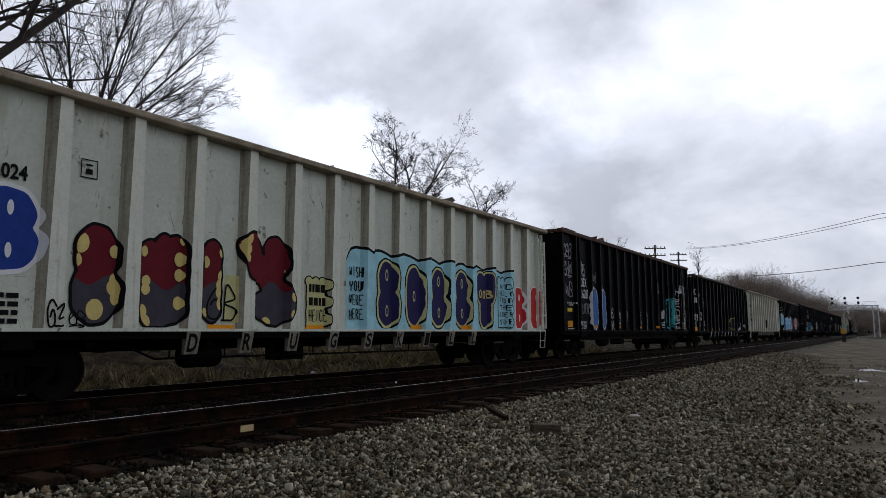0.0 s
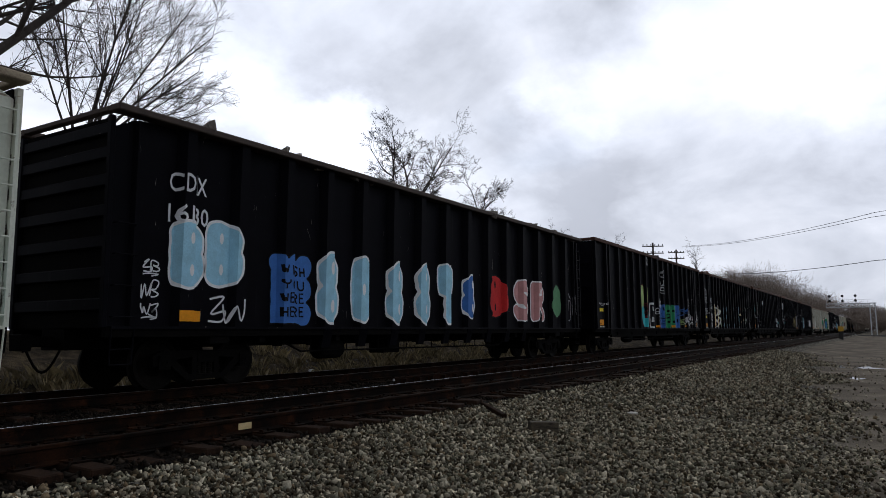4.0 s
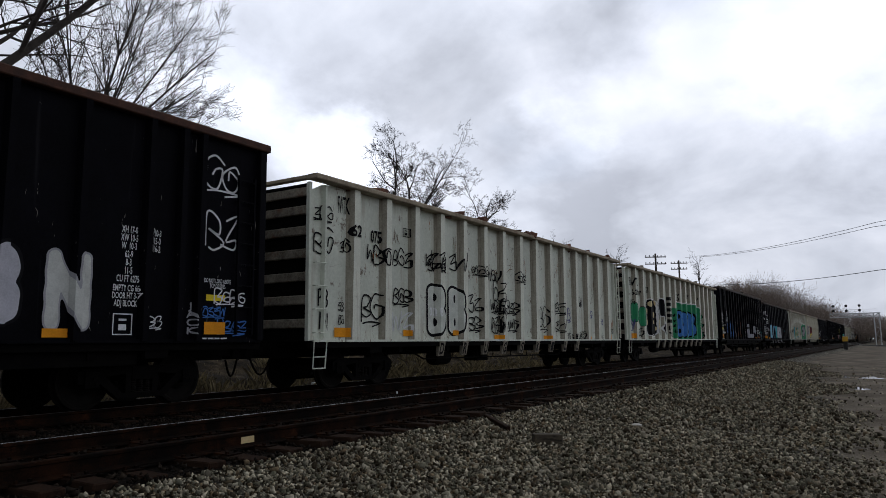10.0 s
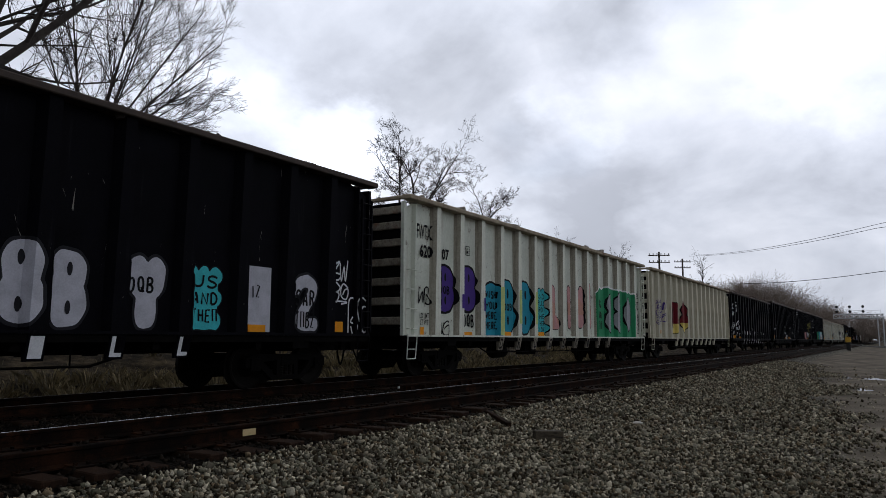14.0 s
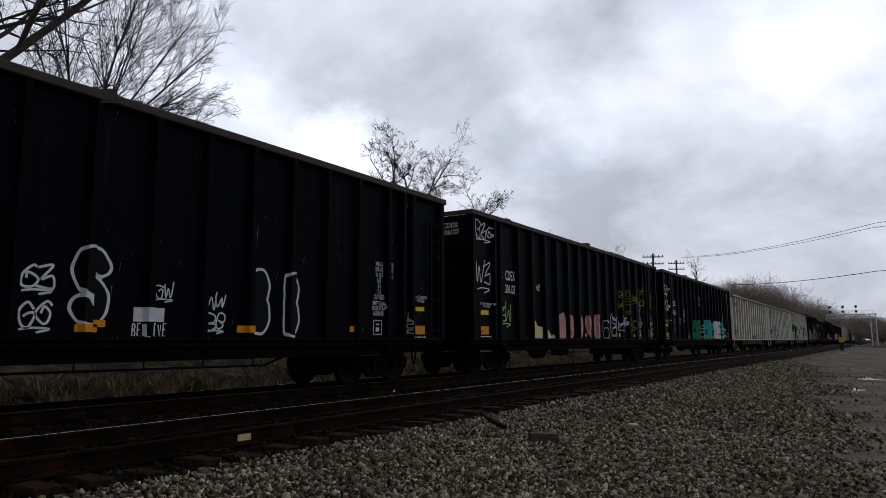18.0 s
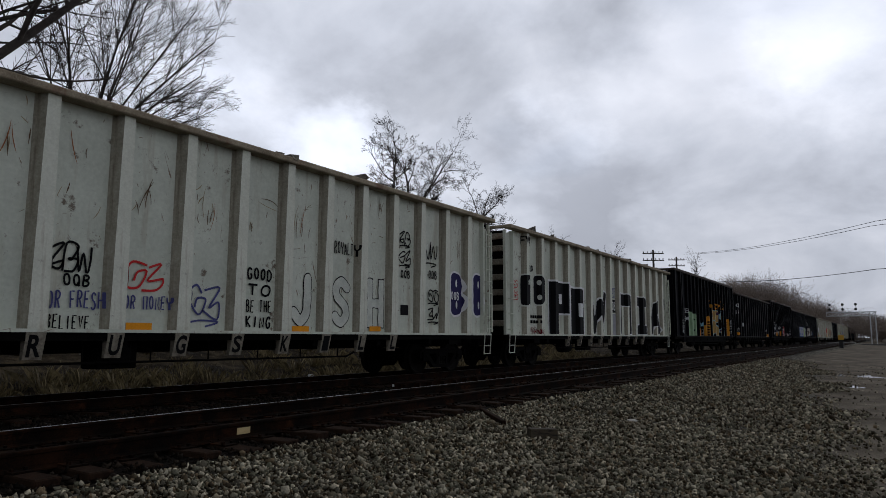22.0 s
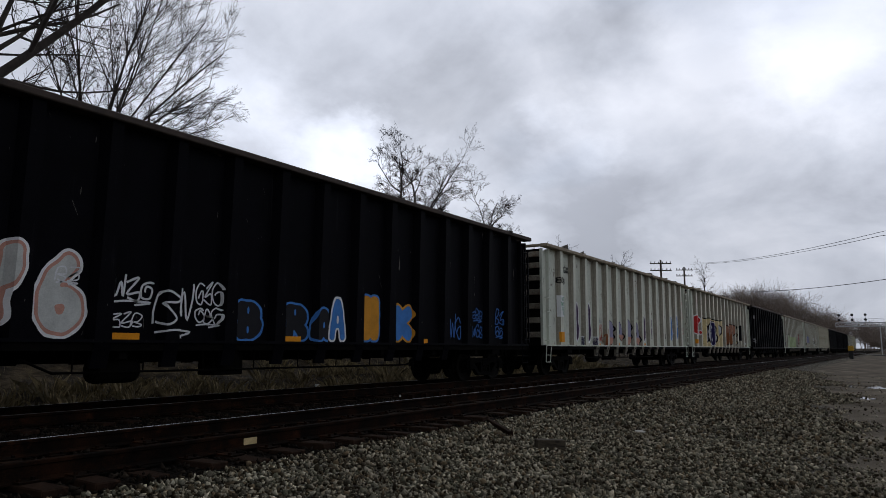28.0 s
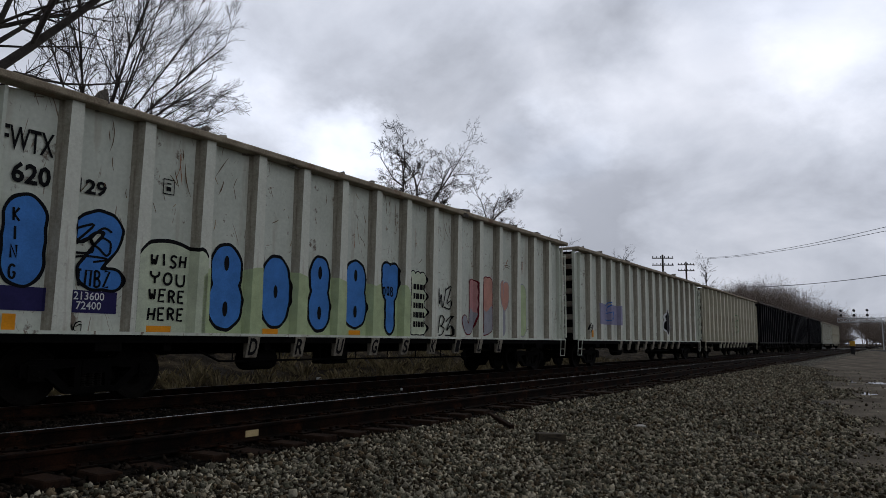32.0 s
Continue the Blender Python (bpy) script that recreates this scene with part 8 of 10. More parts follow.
def paint_car_x(car):
    words(car, 2.62, 3.52, 2.50, 2.77, "REGX", "chalk")
    words(car, 2.59, 3.49, 1.98, 2.31, "3496", "chalk")
    tag(car, 0.23, 0.67, 1.47, 2.23, "rust")
    tag(car, 1.59, 1.77, 1.30, 2.19, "chalk")
    letter(car, 3.46, 4.22, 1.08, 2.62, "R", "mint", "mint", eye="ink")
    letter(car, 4.58, 5.30, 1.08, 2.50, "B", "mint", "mint", eye="ink")
    patch(car, 4.38, 4.48, 1.20, 1.60, "mint")
    patch(car, 5.60, 5.72, 1.28, 1.62, "mint")
    patch(car, 5.99, 6.14, 1.10, 1.59, "amber")
    tag(car, 6.81, 7.42, 1.71, 2.02, "sky")
    tag(car, 6.68, 7.33, 1.14, 1.56, "grey")
    field(car, 7.98, 8.95, 1.10, 1.90, "orange", "orange")
    field(car, 8.60, 9.97, 1.10, 2.41, "orange", "orange")
    bars(car, 8.95, 9.57, 1.10, 2.14, "ink", 6)
    words(car, 8.05, 8.51, 1.25, 1.40, "2013", "ink")
    letter(car, 10.05, 11.27, 1.10, 3.14, "B", "tan", "sky", "plum", fat=0.20, rimw=0.035, eye="none")
    letter(car, 11.28, 12.30, 1.10, 3.09, "R", "tan", "sky", "plum", fat=0.20, rimw=0.035, eye="none")
    letter(car, 12.35, 12.85, 1.10, 3.05, "I", "tan", "sky", "plum", fat=0.45, rimw=0.035, eye="none")
    letter(car, 13.04, 13.93, 1.10, 3.07, "S", "tan", "sky", "plum", fat=0.20, rimw=0.035, eye="none")
    letter(car, 14.23, 15.02, 1.10, 3.20, "K", "tan", "sky", "plum", fat=0.20, rimw=0.035, eye="none")
    blob(car, 15.36, 16.40, 1.10, 2.41, "orange", "orange", form="~")
    bars(car, 15.62, 16.11, 1.17, 2.22, "ink", 6)
    blob(car, 10.19, 10.60, 3.24, 3.62, "orange", "orange")
    blob(car, 11.39, 11.70, 3.26, 3.62, "orange", "orange")
    blob(car, 12.24, 12.53, 3.16, 3.42, "orange", "orange")
    blob(car, 13.39, 13.70, 3.36, 3.75, "orange", "orange")
    blob(car, 14.69, 14.96, 3.50, 3.96, "orange", "orange")
    blob(car, 7.89, 8.09, 1.55, 1.75, "orange", "orange")
    blob(car, 8.08, 8.27, 1.91, 2.22, "orange", "orange")
    tag(car, 16.89, 17.26, 1.31, 2.37, "chalk")
    patch(car, 18.52, 18.67, 1.16, 2.19, "amber")
    rng = random.Random(77)
    for k in range(46):
        x = rng.uniform(9.9, 15.3)
        z = 3.02 + abs(rng.gauss(0, 0.28))
        p, f = disc(x, z, rng.uniform(0.05, 0.13), 1.0, 10)
        lay(car, "graffiti_shape", [(p, f, "orange")], "orange sprayed spot")


def paint_car_y(car):
    words(car, 1.30, 1.97, 3.49, 3.84, "CDEX", "chalk")
    words(car, 1.27, 2.00, 2.98, 3.25, "16130", "chalk")
    patch(car, 3.80, 3.92, 1.95, 2.25, "chalk")
    words(car, 1.29, 1.59, 1.52, 1.82, "LD LMT|LT WT", "chalk")
    patch(car, 1.26, 1.64, 1.21, 1.44, "amber")
    patch(car, 7.88, 8.26, 1.10, 1.20, "amber")
    patch(car, 11.62, 12.10, 1.12, 1.23, "amber")
    patch(car, 14.21, 14.56, 1.12, 1.24, "amber")
    patch(car, 16.64, 17.02, 1.12, 1.27, "amber")
    bars(car, 15.50, 15.73, 1.45, 1.59, "chalk", 2)
    bars(car, 18.01, 18.41, 1.70, 1.89, "chalk", 3)
    words(car, 17.45, 17.90, 1.64, 1.83, "IL 64|CU FT 6400", "chalk")
    patch(car, 18.56, 18.88, 1.10, 1.34, "amber")
    bars(car, 17.34, 18.07, 1.10, 1.15, "chalk", 1)
    framed(car, 19.64, 19.81, 1.43, 1.59, "chalk")


def paint_car_z(car):
    words(car, 2.45, 3.08, 2.39, 2.69, "LEWX", "chalk")
    words(car, 2.35, 3.08, 1.91, 2.18, "1223", "chalk")
    framed(car, 4.12, 4.27, 2.17, 2.45, "chalk")
    tag(car, 1.59, 1.77, 1.36, 1.80, "chalk")
    words(car, 2.36, 3.08, 1.34, 1.65, "LD LMT 213600|LT WT 72800", "grey")
    tag(car, 2.79, 3.52, 1.19, 1.93, "silver")
    tag(car, 5.12, 5.77, 1.36, 1.93, "chalk")
    tag(car, 6.18, 6.47, 1.93, 2.37, "chalk")
    tag(car, 7.19, 7.73, 2.05, 2.38, "chalk")
    tag(car, 3.90, 4.17, 1.34, 2.05, "grey")
    patch(car, 0.79, 0.94, 1.16, 2.15, "amber")
    patch(car, 4.10, 4.17, 1.20, 1.62, "amber")
    patch(car, 7.28, 7.42, 1.23, 1.72, "amber")
    blob(car, 10.42, 11.50, 1.13, 2.40, "white", "ink", "red", form="R", fat=0.24)
    blob(car, 11.70, 12.70, 1.14, 2.60, "white", "ink", "red", form="A", fat=0.24)
    blob(car, 12.80, 13.72, 1.14, 2.40, "white", "ink", "red", form="S", fat=0.24)
    blob(car, 13.85, 14.95, 1.15, 1.61, "rose", "white")
    tag(car, 8.50, 10.16, 1.25, 2.04, "silver")
    tag(car, 15.21, 15.83, 1.31, 3.30, "grey")
    tag(car, 16.78, 17.26, 1.32, 2.13, "grey")
    tag(car, 0.14, 0.56, 1.16, 1.39, "chalk")


def paint_car_A(car):
    words(car, 1.67, 2.29, 3.60, 3.95, "CDEX", "chalk")
    blob(car, 9.60, 10.45, 1.15, 2.60, "silver", "denim", form="8", rimw=0.06)
    blob(car, 10.85, 11.70, 1.15, 2.60, "silver", "denim", form="O", rimw=0.06)
    blob(car, 12.10, 12.95, 1.15, 2.60, "silver", "denim", form="8", rimw=0.06)
    blob(car, 13.30, 14.15, 1.15, 2.60, "silver", "denim", form="8", rimw=0.06)
    tag(car, 1.67, 2.18, 1.65, 2.86, "teal")
    blob(car, 14.50, 15.55, 1.15, 2.62, "silver", "ink", form="Y", halo="denim", rimw=0.05)
    words(car, 14.79, 15.23, 1.84, 2.12, "OQB", "ink")
    blob(car, 15.68, 16.50, 1.10, 2.50, "lime", "lime", form="~")
    words(car, 15.78, 16.24, 1.30, 2.35, "US|AND|THEM", "ink")
    patch(car, 17.21, 17.72, 1.13, 2.47, "silver")
    words(car, 17.35, 17.48, 1.15, 2.40, "K|I|N|G", "ink")
    blob(car, 18.24, 18.84, 1.14, 2.57, "silver", "ink", form="2", fat=0.2)
    words(car, 18.41, 18.72, 1.36, 1.67, "TMBZ", "ink")
    tag(car, 19.41, 19.69, 1.66, 2.10, "chalk")
    words(car, 19.44, 19.65, 1.20, 1.53, "IN", "chalk")
    patch(car, 18.35, 18.72, 1.15, 1.31, "amber")


def paint_car_B(car):
    words(car, 0.92, 1.33, 3.43, 3.79, "CDEX", "chalk")
    words(car, 0.93, 1.33, 2.90, 3.23, "16084", "chalk")
    framed(car, 2.45, 2.57, 3.28, 3.55, "chalk")
    letter(car, 0.76, 1.40, 1.15, 2.48, "S", "dirtywhite", "salmon", halo="white", fat=0.22)
    letter(car, 2.00, 2.66, 1.15, 2.48, "T", "dirtywhite", "salmon", halo="white", fat=0.22, blocky=True)
    letter(car, 3.30, 3.98, 1.24, 2.46, "Y", "dirtywhite", "salmon", halo="white", fat=0.22)
    letter(car, 4.42, 5.00, 1.15, 2.40, "6", "dirtywhite", "salmon", halo="white", fat=0.22)
    tag(car, 7.00, 7.54, 1.33, 2.19, "chalk")
    framed(car, 0.31, 0.42, 1.39, 1.62, "chalk")
    patch(car, 3.52, 3.77, 1.14, 1.32, "amber")
    tag(car, 4.48, 4.86, 1.90, 2.24, "chalk")
    tag(car, 5.40, 6.14, 1.65, 2.19, "chalk")
    tag(car, 6.16, 6.95, 1.13, 2.18, "chalk")
    tag(car, 5.40, 5.96, 1.30, 1.66, "chalk")
    letter(car, 7.88, 8.63, 1.10, 1.90, "B", "coal", "azure")
    letter(car, 9.12, 9.91, 1.10, 1.91, "R", "coal", "azure")
    letter(car, 9.89, 10.51, 1.10, 1.89, "A", "coal", "azure")
    letter(car, 10.50, 11.13, 1.10, 2.20, "A", "azure", "white", fat=0.22)
    letter(car, 11.61, 12.36, 1.10, 2.25, "N", "orange", "azure")
    letter(car, 12.85, 13.75, 1.11, 2.08, "K", "azure", "orange")
    tag(car, 15.52, 16.13, 1.23, 2.10, "denim")
    tag(car, 16.77, 17.35, 1.28, 2.16, "denim")
    tag(car, 18.17, 18.68, 1.26, 2.23, "denim")
    patch(car, 5.44, 5.93, 1.10, 1.21, "amber")
    patch(car, 9.20, 9.66, 1.10, 1.21, "amber")
    patch(car, 14.00, 14.4, 1.10, 1.21, "amber")


def paint_car_C(car):
    scars(car, 2.75, 4.48, 57, thick=0.015, clusters=(0, 1, 1, 2))
    words(car, 1.67, 2.53, 3.79, 4.05, "CIGX", "ink")
    words(car, 1.27, 2.13, 3.35, 3.58, "80308", "ink")
    patch(car, 1.30, 1.98, 2.12, 2.90, "white")
    words(car, 1.36, 1.92, 2.18, 2.84, "WESTSIDE|TRANSLOAD|N.J.D.E.P|02261", "green")
    patch(car, 1.32, 1.95, 1.20, 1.57, "amber")
    letter(car, 2.78, 3.56, 1.16, 2.84, "B", "plum", "white", rimw=0.07, eye="white")
    letter(car, 4.10, 4.86, 1.16, 2.86, "B", "plum", "white", rimw=0.07, eye="white")
    patch(car, 3.68, 3.81, 1.10, 1.45, "white")
    patch(car, 3.72, 3.81, 1.10, 1.41, "navy")
    patch(car, 4.96, 5.22, 1.10, 1.45, "white")
    patch(car, 4.99, 5.18, 1.11, 1.41, "navy")
    words(car, 5.40, 6.14, 1.63, 1.97, "BELIEVE", "red")
    words(car, 5.40, 6.04, 1.25, 1.53, "PRAY", "red")
    tag(car, 5.40, 6.02, 2.04, 2.24, "dusk")
    tag(car, 6.28, 6.43, 1.10, 2.13, "rust")
    banded(car, 6.64, 7.54, 1.10, 2.17, "dusklight", "dusklight", "salmon", form="S")
    banded(car, 7.88, 8.79, 1.29, 2.21, "dusklight", "dusklight", "salmon", form="A")
    banded(car, 9.12, 10.03, 1.11, 2.31, "dusklight", "dusklight", "salmon", form="S")
    banded(car, 10.37, 11.27, 1.11, 2.28, "dusklight", "dusklight", "salmon", form="A")
    letter(car, 11.61, 12.37, 1.26, 2.64, "B", "plum", "white", rimw=0.06, eye="white")
    letter(car, 12.85, 13.50, 1.31, 2.67, "B", "plum", "white", rimw=0.06, eye="white")
    patch(car, 14.09, 14.29, 1.39, 1.82, "plum")
    patch(car, 15.54, 15.96, 1.48, 1.74, "ink")
    letter(car, 16.58, 17.45, 1.32, 2.83, "B", "azure", "white" , rimw=0.06, eye="white")
    letter(car, 18.11, 18.67, 1.39, 2.92, "B", "azure", "white" , rimw=0.06, eye="white")
    tag(car, 19.07, 19.91, 1.76, 4.07, "rose")
    patch(car, 5.40, 5.85, 1.10, 1.18, "amber")
    patch(car, 7.88, 8.32, 1.10, 1.20, "amber")
    patch(car, 11.70, 12.21, 1.12, 1.23, "amber")
    feet(car, "ink")


def paint_car_D(car):
    scars(car, 2.98, 4.48, 41)
    words(car, 1.67, 2.17, 3.77, 4.01, "LEWX", "ink")
    blob(car, 1.20, 1.70, 1.81, 3.07, "red", "white", form="I", fat=0.45)
    words(car, 1.36, 1.54, 1.95, 2.95, "K|I|N|G", "white")
    blob(car, 2.05, 2.66, 1.80, 3.10, "red", "white", form="2", fat=0.2)
    patch(car, 1.29, 1.61, 1.28, 1.54, "amber")
    words(car, 2.15, 2.56, 1.84, 2.08, "TMB", "white")
    field(car, 2.81, 9.29, 1.10, 2.94, "butter")
    words(car, 2.91, 3.68, 1.23, 2.50, "WISH|YOU|WERE|HERE", "ink")
    blob(car, 4.06, 5.02, 1.11, 2.82, "navy", "white", form="8", halo="ink", rimw=0.06)
    blob(car, 5.02, 5.80, 1.12, 2.86, "navy", "white", form="O", halo="ink", rimw=0.06)
    blob(car, 5.80, 6.62, 1.12, 2.80, "navy", "white", form="8", halo="ink", rimw=0.06)
    blob(car, 6.62, 7.52, 1.13, 2.80, "navy", "white", form="8", halo="ink", rimw=0.06)
    blob(car, 7.70, 8.80, 1.14, 2.70, "navy", "white", form="Y", halo="ink", rimw=0.06)
    blob(car, 9.26, 9.84, 1.16, 2.67, "rose", "ink", form="I", fat=0.4, rimw=0.03)
    blob(car, 10.30, 11.50, 1.12, 2.82, "tanpink", "ink", low="rust", cut=0.55, rimw=0.04, eye="none")
    blob(car, 11.52, 12.66, 1.14, 2.83, "tanpink", "ink", form="u", low="rust", cut=0.55, rimw=0.04)
    blob(car, 12.68, 13.85, 1.12, 2.87, "tanpink", "ink", form="Y", low="rust", cut=0.55, rimw=0.04)
    blob(car, 14.00, 15.00, 1.12, 2.88, "butter", "ink", form="~", rimw=0.05)
    tag(car, 14.20, 14.85, 1.35, 2.40, "ink")
    patch(car, 15.58, 16.94, 1.57, 2.78, "ink")
    patch(car, 15.79, 16.20, 2.01, 2.62, "dirtywhite")
    words(car, 15.84, 16.16, 2.20, 2.44, "OQB", "ink")
    blob(car, 16.89, 17.44, 1.25, 2.66, "blue", "white", form="I", fat=0.45)
    words(car, 17.08, 17.26, 1.42, 2.46, "K|I|N|G", "white")
    blob(car, 18.00, 18.72, 1.20, 2.80, "blue", "white", form="2", fat=0.2)
    words(car, 18.10, 18.62, 1.28, 1.52, "TMB", "white")
    tag(car, 19.44, 20.00, 2.48, 3.67, "rose")
    tag(car, 19.47, 19.93, 1.26, 2.39, "ink")
    patch(car, 2.91, 3.37, 1.10, 1.14, "amber")


def paint_car_E(car):
    words(car, 1.34, 1.56, 3.54, 3.83, "CDEX", "chalk")
    words(car, 1.28, 1.59, 1.57, 1.83, "LD LMT|LT WT", "chalk")
    framed(car, 1.88, 2.13, 3.19, 3.49, "chalk")
    patch(car, 2.96, 3.30, 1.89, 2.15, "chalk")
    words(car, 1.44, 1.90, 1.40, 1.68, "213500|72500", "chalk")
    bars(car, 1.67, 2.12, 1.13, 1.19, "chalk", 1)
    patch(car, 2.92, 3.40, 1.10, 1.20, "amber")
    patch(car, 5.40, 5.86, 1.11, 1.22, "amber")
    patch(car, 7.94, 8.34, 1.14, 1.25, "amber")
    patch(car, 11.78, 12.15, 1.16, 1.27, "amber")
    patch(car, 14.32, 14.58, 1.16, 1.28, "amber")
    bars(car, 16.58, 17.25, 1.52, 1.85, "chalk", 3)


def paint_car_F(car):
    scars(car, 2.9, 4.48, 71, thick=0.013, clusters=(0, 1, 1, 2))
    words(car, 0.53, 1.27, 3.64, 3.99, "FWTX", "ink")
    words(car, 0.70, 1.26, 3.18, 3.49, "620", "ink")
    words(car, 1.67, 2.14, 3.20, 3.44, "129", "ink")
    framed(car, 3.15, 3.38, 3.45, 3.72, "ink")
    blob(car, 0.60, 1.30, 1.70, 3.06, "azure", "ink", form="I", fat=0.46)
    patch(car, 0.58, 1.30, 1.38, 1.72, "navy")
    words(car, 0.68, 0.96, 1.78, 2.88, "K|I|N|G", "ink")
    blob(car, 1.60, 2.55, 1.72, 3.00, "azure", "ink", form="2", fat=0.2)
    tag(car, 1.67, 2.27, 2.15, 2.85, "ink")
    words(car, 1.71, 2.31, 1.76, 2.04, "TMBZ", "ink")
    patch(car, 1.68, 2.44, 1.38, 1.72, "navy")
    words(car, 1.73, 2.22, 1.43, 1.70, "213600|72400", "chalk")
    field(car, 2.70, 4.06, 1.10, 2.62, "paintmist")
    field(car, 3.98, 10.32, 1.10, 2.30, "mist", "mist")
    words(car, 2.97, 3.72, 1.26, 2.46, "WISH|YOU|WERE|HERE", "ink")
    blob(car, 4.16, 5.02, 1.11, 2.80, "azure", "ink", form="8", rimw=0.06)
    blob(car, 5.40, 6.28, 1.17, 2.72, "azure", "ink", form="O", rimw=0.06)
    blob(car, 6.75, 7.50, 1.12, 2.84, "azure", "ink", form="8", rimw=0.06)
    blob(car, 7.88, 8.76, 1.21, 2.87, "azure", "ink", form="8", rimw=0.06)
    blob(car, 9.28, 10.01, 1.12, 2.93, "azure", "ink", form="Y", rimw=0.06)
    words(car, 9.32, 9.78, 2.06, 2.31, "OQB", "ink")
    blob(car, 10.52, 11.24, 1.10, 2.80, "paintmist", "ink", form="~", rimw=0.03)
    bars(car, 10.64, 11.14, 1.30, 2.50, "ink", 5)
    tag(car, 11.80, 12.49, 1.15, 2.60, "ink")
    blob(car, 13.06, 13.80, 1.16, 2.81, "rose", "maroon", form="J", low="grey", rimw=0.03, fat=0.22)
    blob(car, 14.02, 14.90, 1.16, 2.96, "salmon", "maroon", form="u", low="grey", rimw=0.03, fat=0.22)
    blob(car, 15.10, 16.00, 1.16, 2.90, "salmon", "grey", form="Y", low="grey", rimw=0.03, fat=0.22)
    blob(car, 16.46, 17.45, 1.14, 2.90, "mist", "grey", form="I", fat=0.3, rimw=0.03)
    patch(car, 0.74, 0.92, 1.10, 1.33, "amber")
    patch(car, 2.94, 3.45, 1.10, 1.21, "amber")
    patch(car, 5.52, 5.93, 1.10, 1.21, "amber")
    patch(car, 8.10, 8.50, 1.12, 1.22, "amber")
    tag(car, 1.67, 1.88, 1.10, 1.32, "ink")
    feet(car, "ink")


def paint_car_G(car):
    tag(car, 3.50, 4.58, 1.86, 2.84, "denim")
    tag(car, 1.31, 1.98, 1.35, 1.80, "ink")
    patch(car, 2.58, 5.32, 1.74, 2.60, "dusklight")
    blob(car, 12.42, 13.73, 1.29, 2.87, "ink", "white")
    tag(car, 17.82, 18.46, 1.39, 2.91, "rust")
    patch(car, 1.47, 1.97, 1.19, 1.46, "amber")


def paint_car_H(car):
    tag(car, 10.20, 12.55, 1.76, 3.76, "moss")
    tag(car, 9.12, 9.97, 1.31, 3.00, "ink")


PAINTED = (paint_car_a, paint_car_b, paint_car_c, paint_car_d, paint_car_e, paint_car_f, paint_car_g, paint_car_h, paint_car_i, paint_car_j, paint_car_k, paint_car_l, paint_car_m, paint_car_n, paint_car_o, paint_car_p, paint_car_q, paint_car_r, paint_car_s, paint_car_t, paint_car_u, paint_car_v, paint_car_w, paint_car_x, paint_car_y, paint_car_z, paint_car_A, paint_car_B, paint_car_C, paint_car_D, paint_car_E, paint_car_F, paint_car_G, paint_car_H)

END_MARKS = {6: "CDEX|206162", 7: "CDEX|206156", 8: "CDEX|206256", 9: "CDEX|206290", 12: "CDEX|206275", 17: "CDEX|206134", 18: "CDEX|206127", 19: "CDEX|206183"}
for k, (car, (kind, s)) in enumerate(zip(TRAIN, ORDER)):
    SHEET[car.name] = 1.30 if kind in ("white", "late", "black", "cream") else 1.42
    if kind in ("white", "late", "black", "cream"):
        LOW_CARS.add(car.name)
    POST_X[car.name] = (LATE_POSTS if kind == "late" else LOW_POSTS) if car.name in LOW_CARS else [x * {"short": 18.75, "lewx": 19.75}.get(kind, L_TALL) / L_TALL for x in TALL_POSTS]
    if k < len(PAINTED):
        PAINTED[k](car)
    if kind in ("tall", "dark"):
        tall_stencils(car)
    if k in END_MARKS:
        end_stencil(car, END_MARKS[k], False)

# ---- loads in the cars ----


def load_mesh(name, L, z, mat, seed, lumps):
    """Heaped scrap and rubble: an uneven mound that reaches the rim, with loose lumps on it."""
    rng = random.Random(seed)
    nx, ny = 70, 9
    verts, faces = [], []
    for i in range(nx):
        for j in range(ny):
            x, y = 0.2 + (L - 0.4) * i / (nx - 1), -1.30 + 2.60 * j / (ny - 1)
            h = z - 0.35 + 0.22 * noise.noise((x * 0.5, y * 0.8, seed)) + 0.22 * noise.noise((x * 2.3, y * 2.3, seed + 9))
            verts.append((x, y, h))
    faces = [(i * ny + j, (i + 1) * ny + j, (i + 1) * ny + j + 1, i * ny + j + 1) for i in range(nx - 1) for j in range(ny - 1)]
    for k in range(lumps):
        c = Vector((rng.uniform(0.5, L - 0.5), rng.choice((-1.32, -1.25, -1.1, -0.6, 0.3)), z - 0.04 + rng.uniform(-0.06, 0.05)))
        sx, sy, sz = rng.uniform(0.08, 0.40), rng.uniform(0.06, 0.18), rng.uniform(0.04, 0.12)
        q = Euler((rng.uniform(-0.3, 0.3), rng.uniform(-0.3, 0.3), rng.uniform(0, 3))).to_matrix()
        o = len(verts)
        for u in (-1, 1):
            for v in (-1, 1):
                for w in (-1, 1):
                    verts.append(tuple(c + q @ Vector((u * sx * rng.uniform(0.6, 1), v * sy * rng.uniform(0.6, 1), w * sz))))
        faces += [tuple(o + i for i in f) for f in ((0, 1, 3, 2), (4, 6, 7, 5), (0, 4, 5, 1), (2, 3, 7, 6), (0, 2, 6, 4), (1, 5, 7, 3))]
    me = bpy.data.meshes.new(name)
    me.from_pydata(verts, [], faces)
    me.materials.append(mat)
    return me


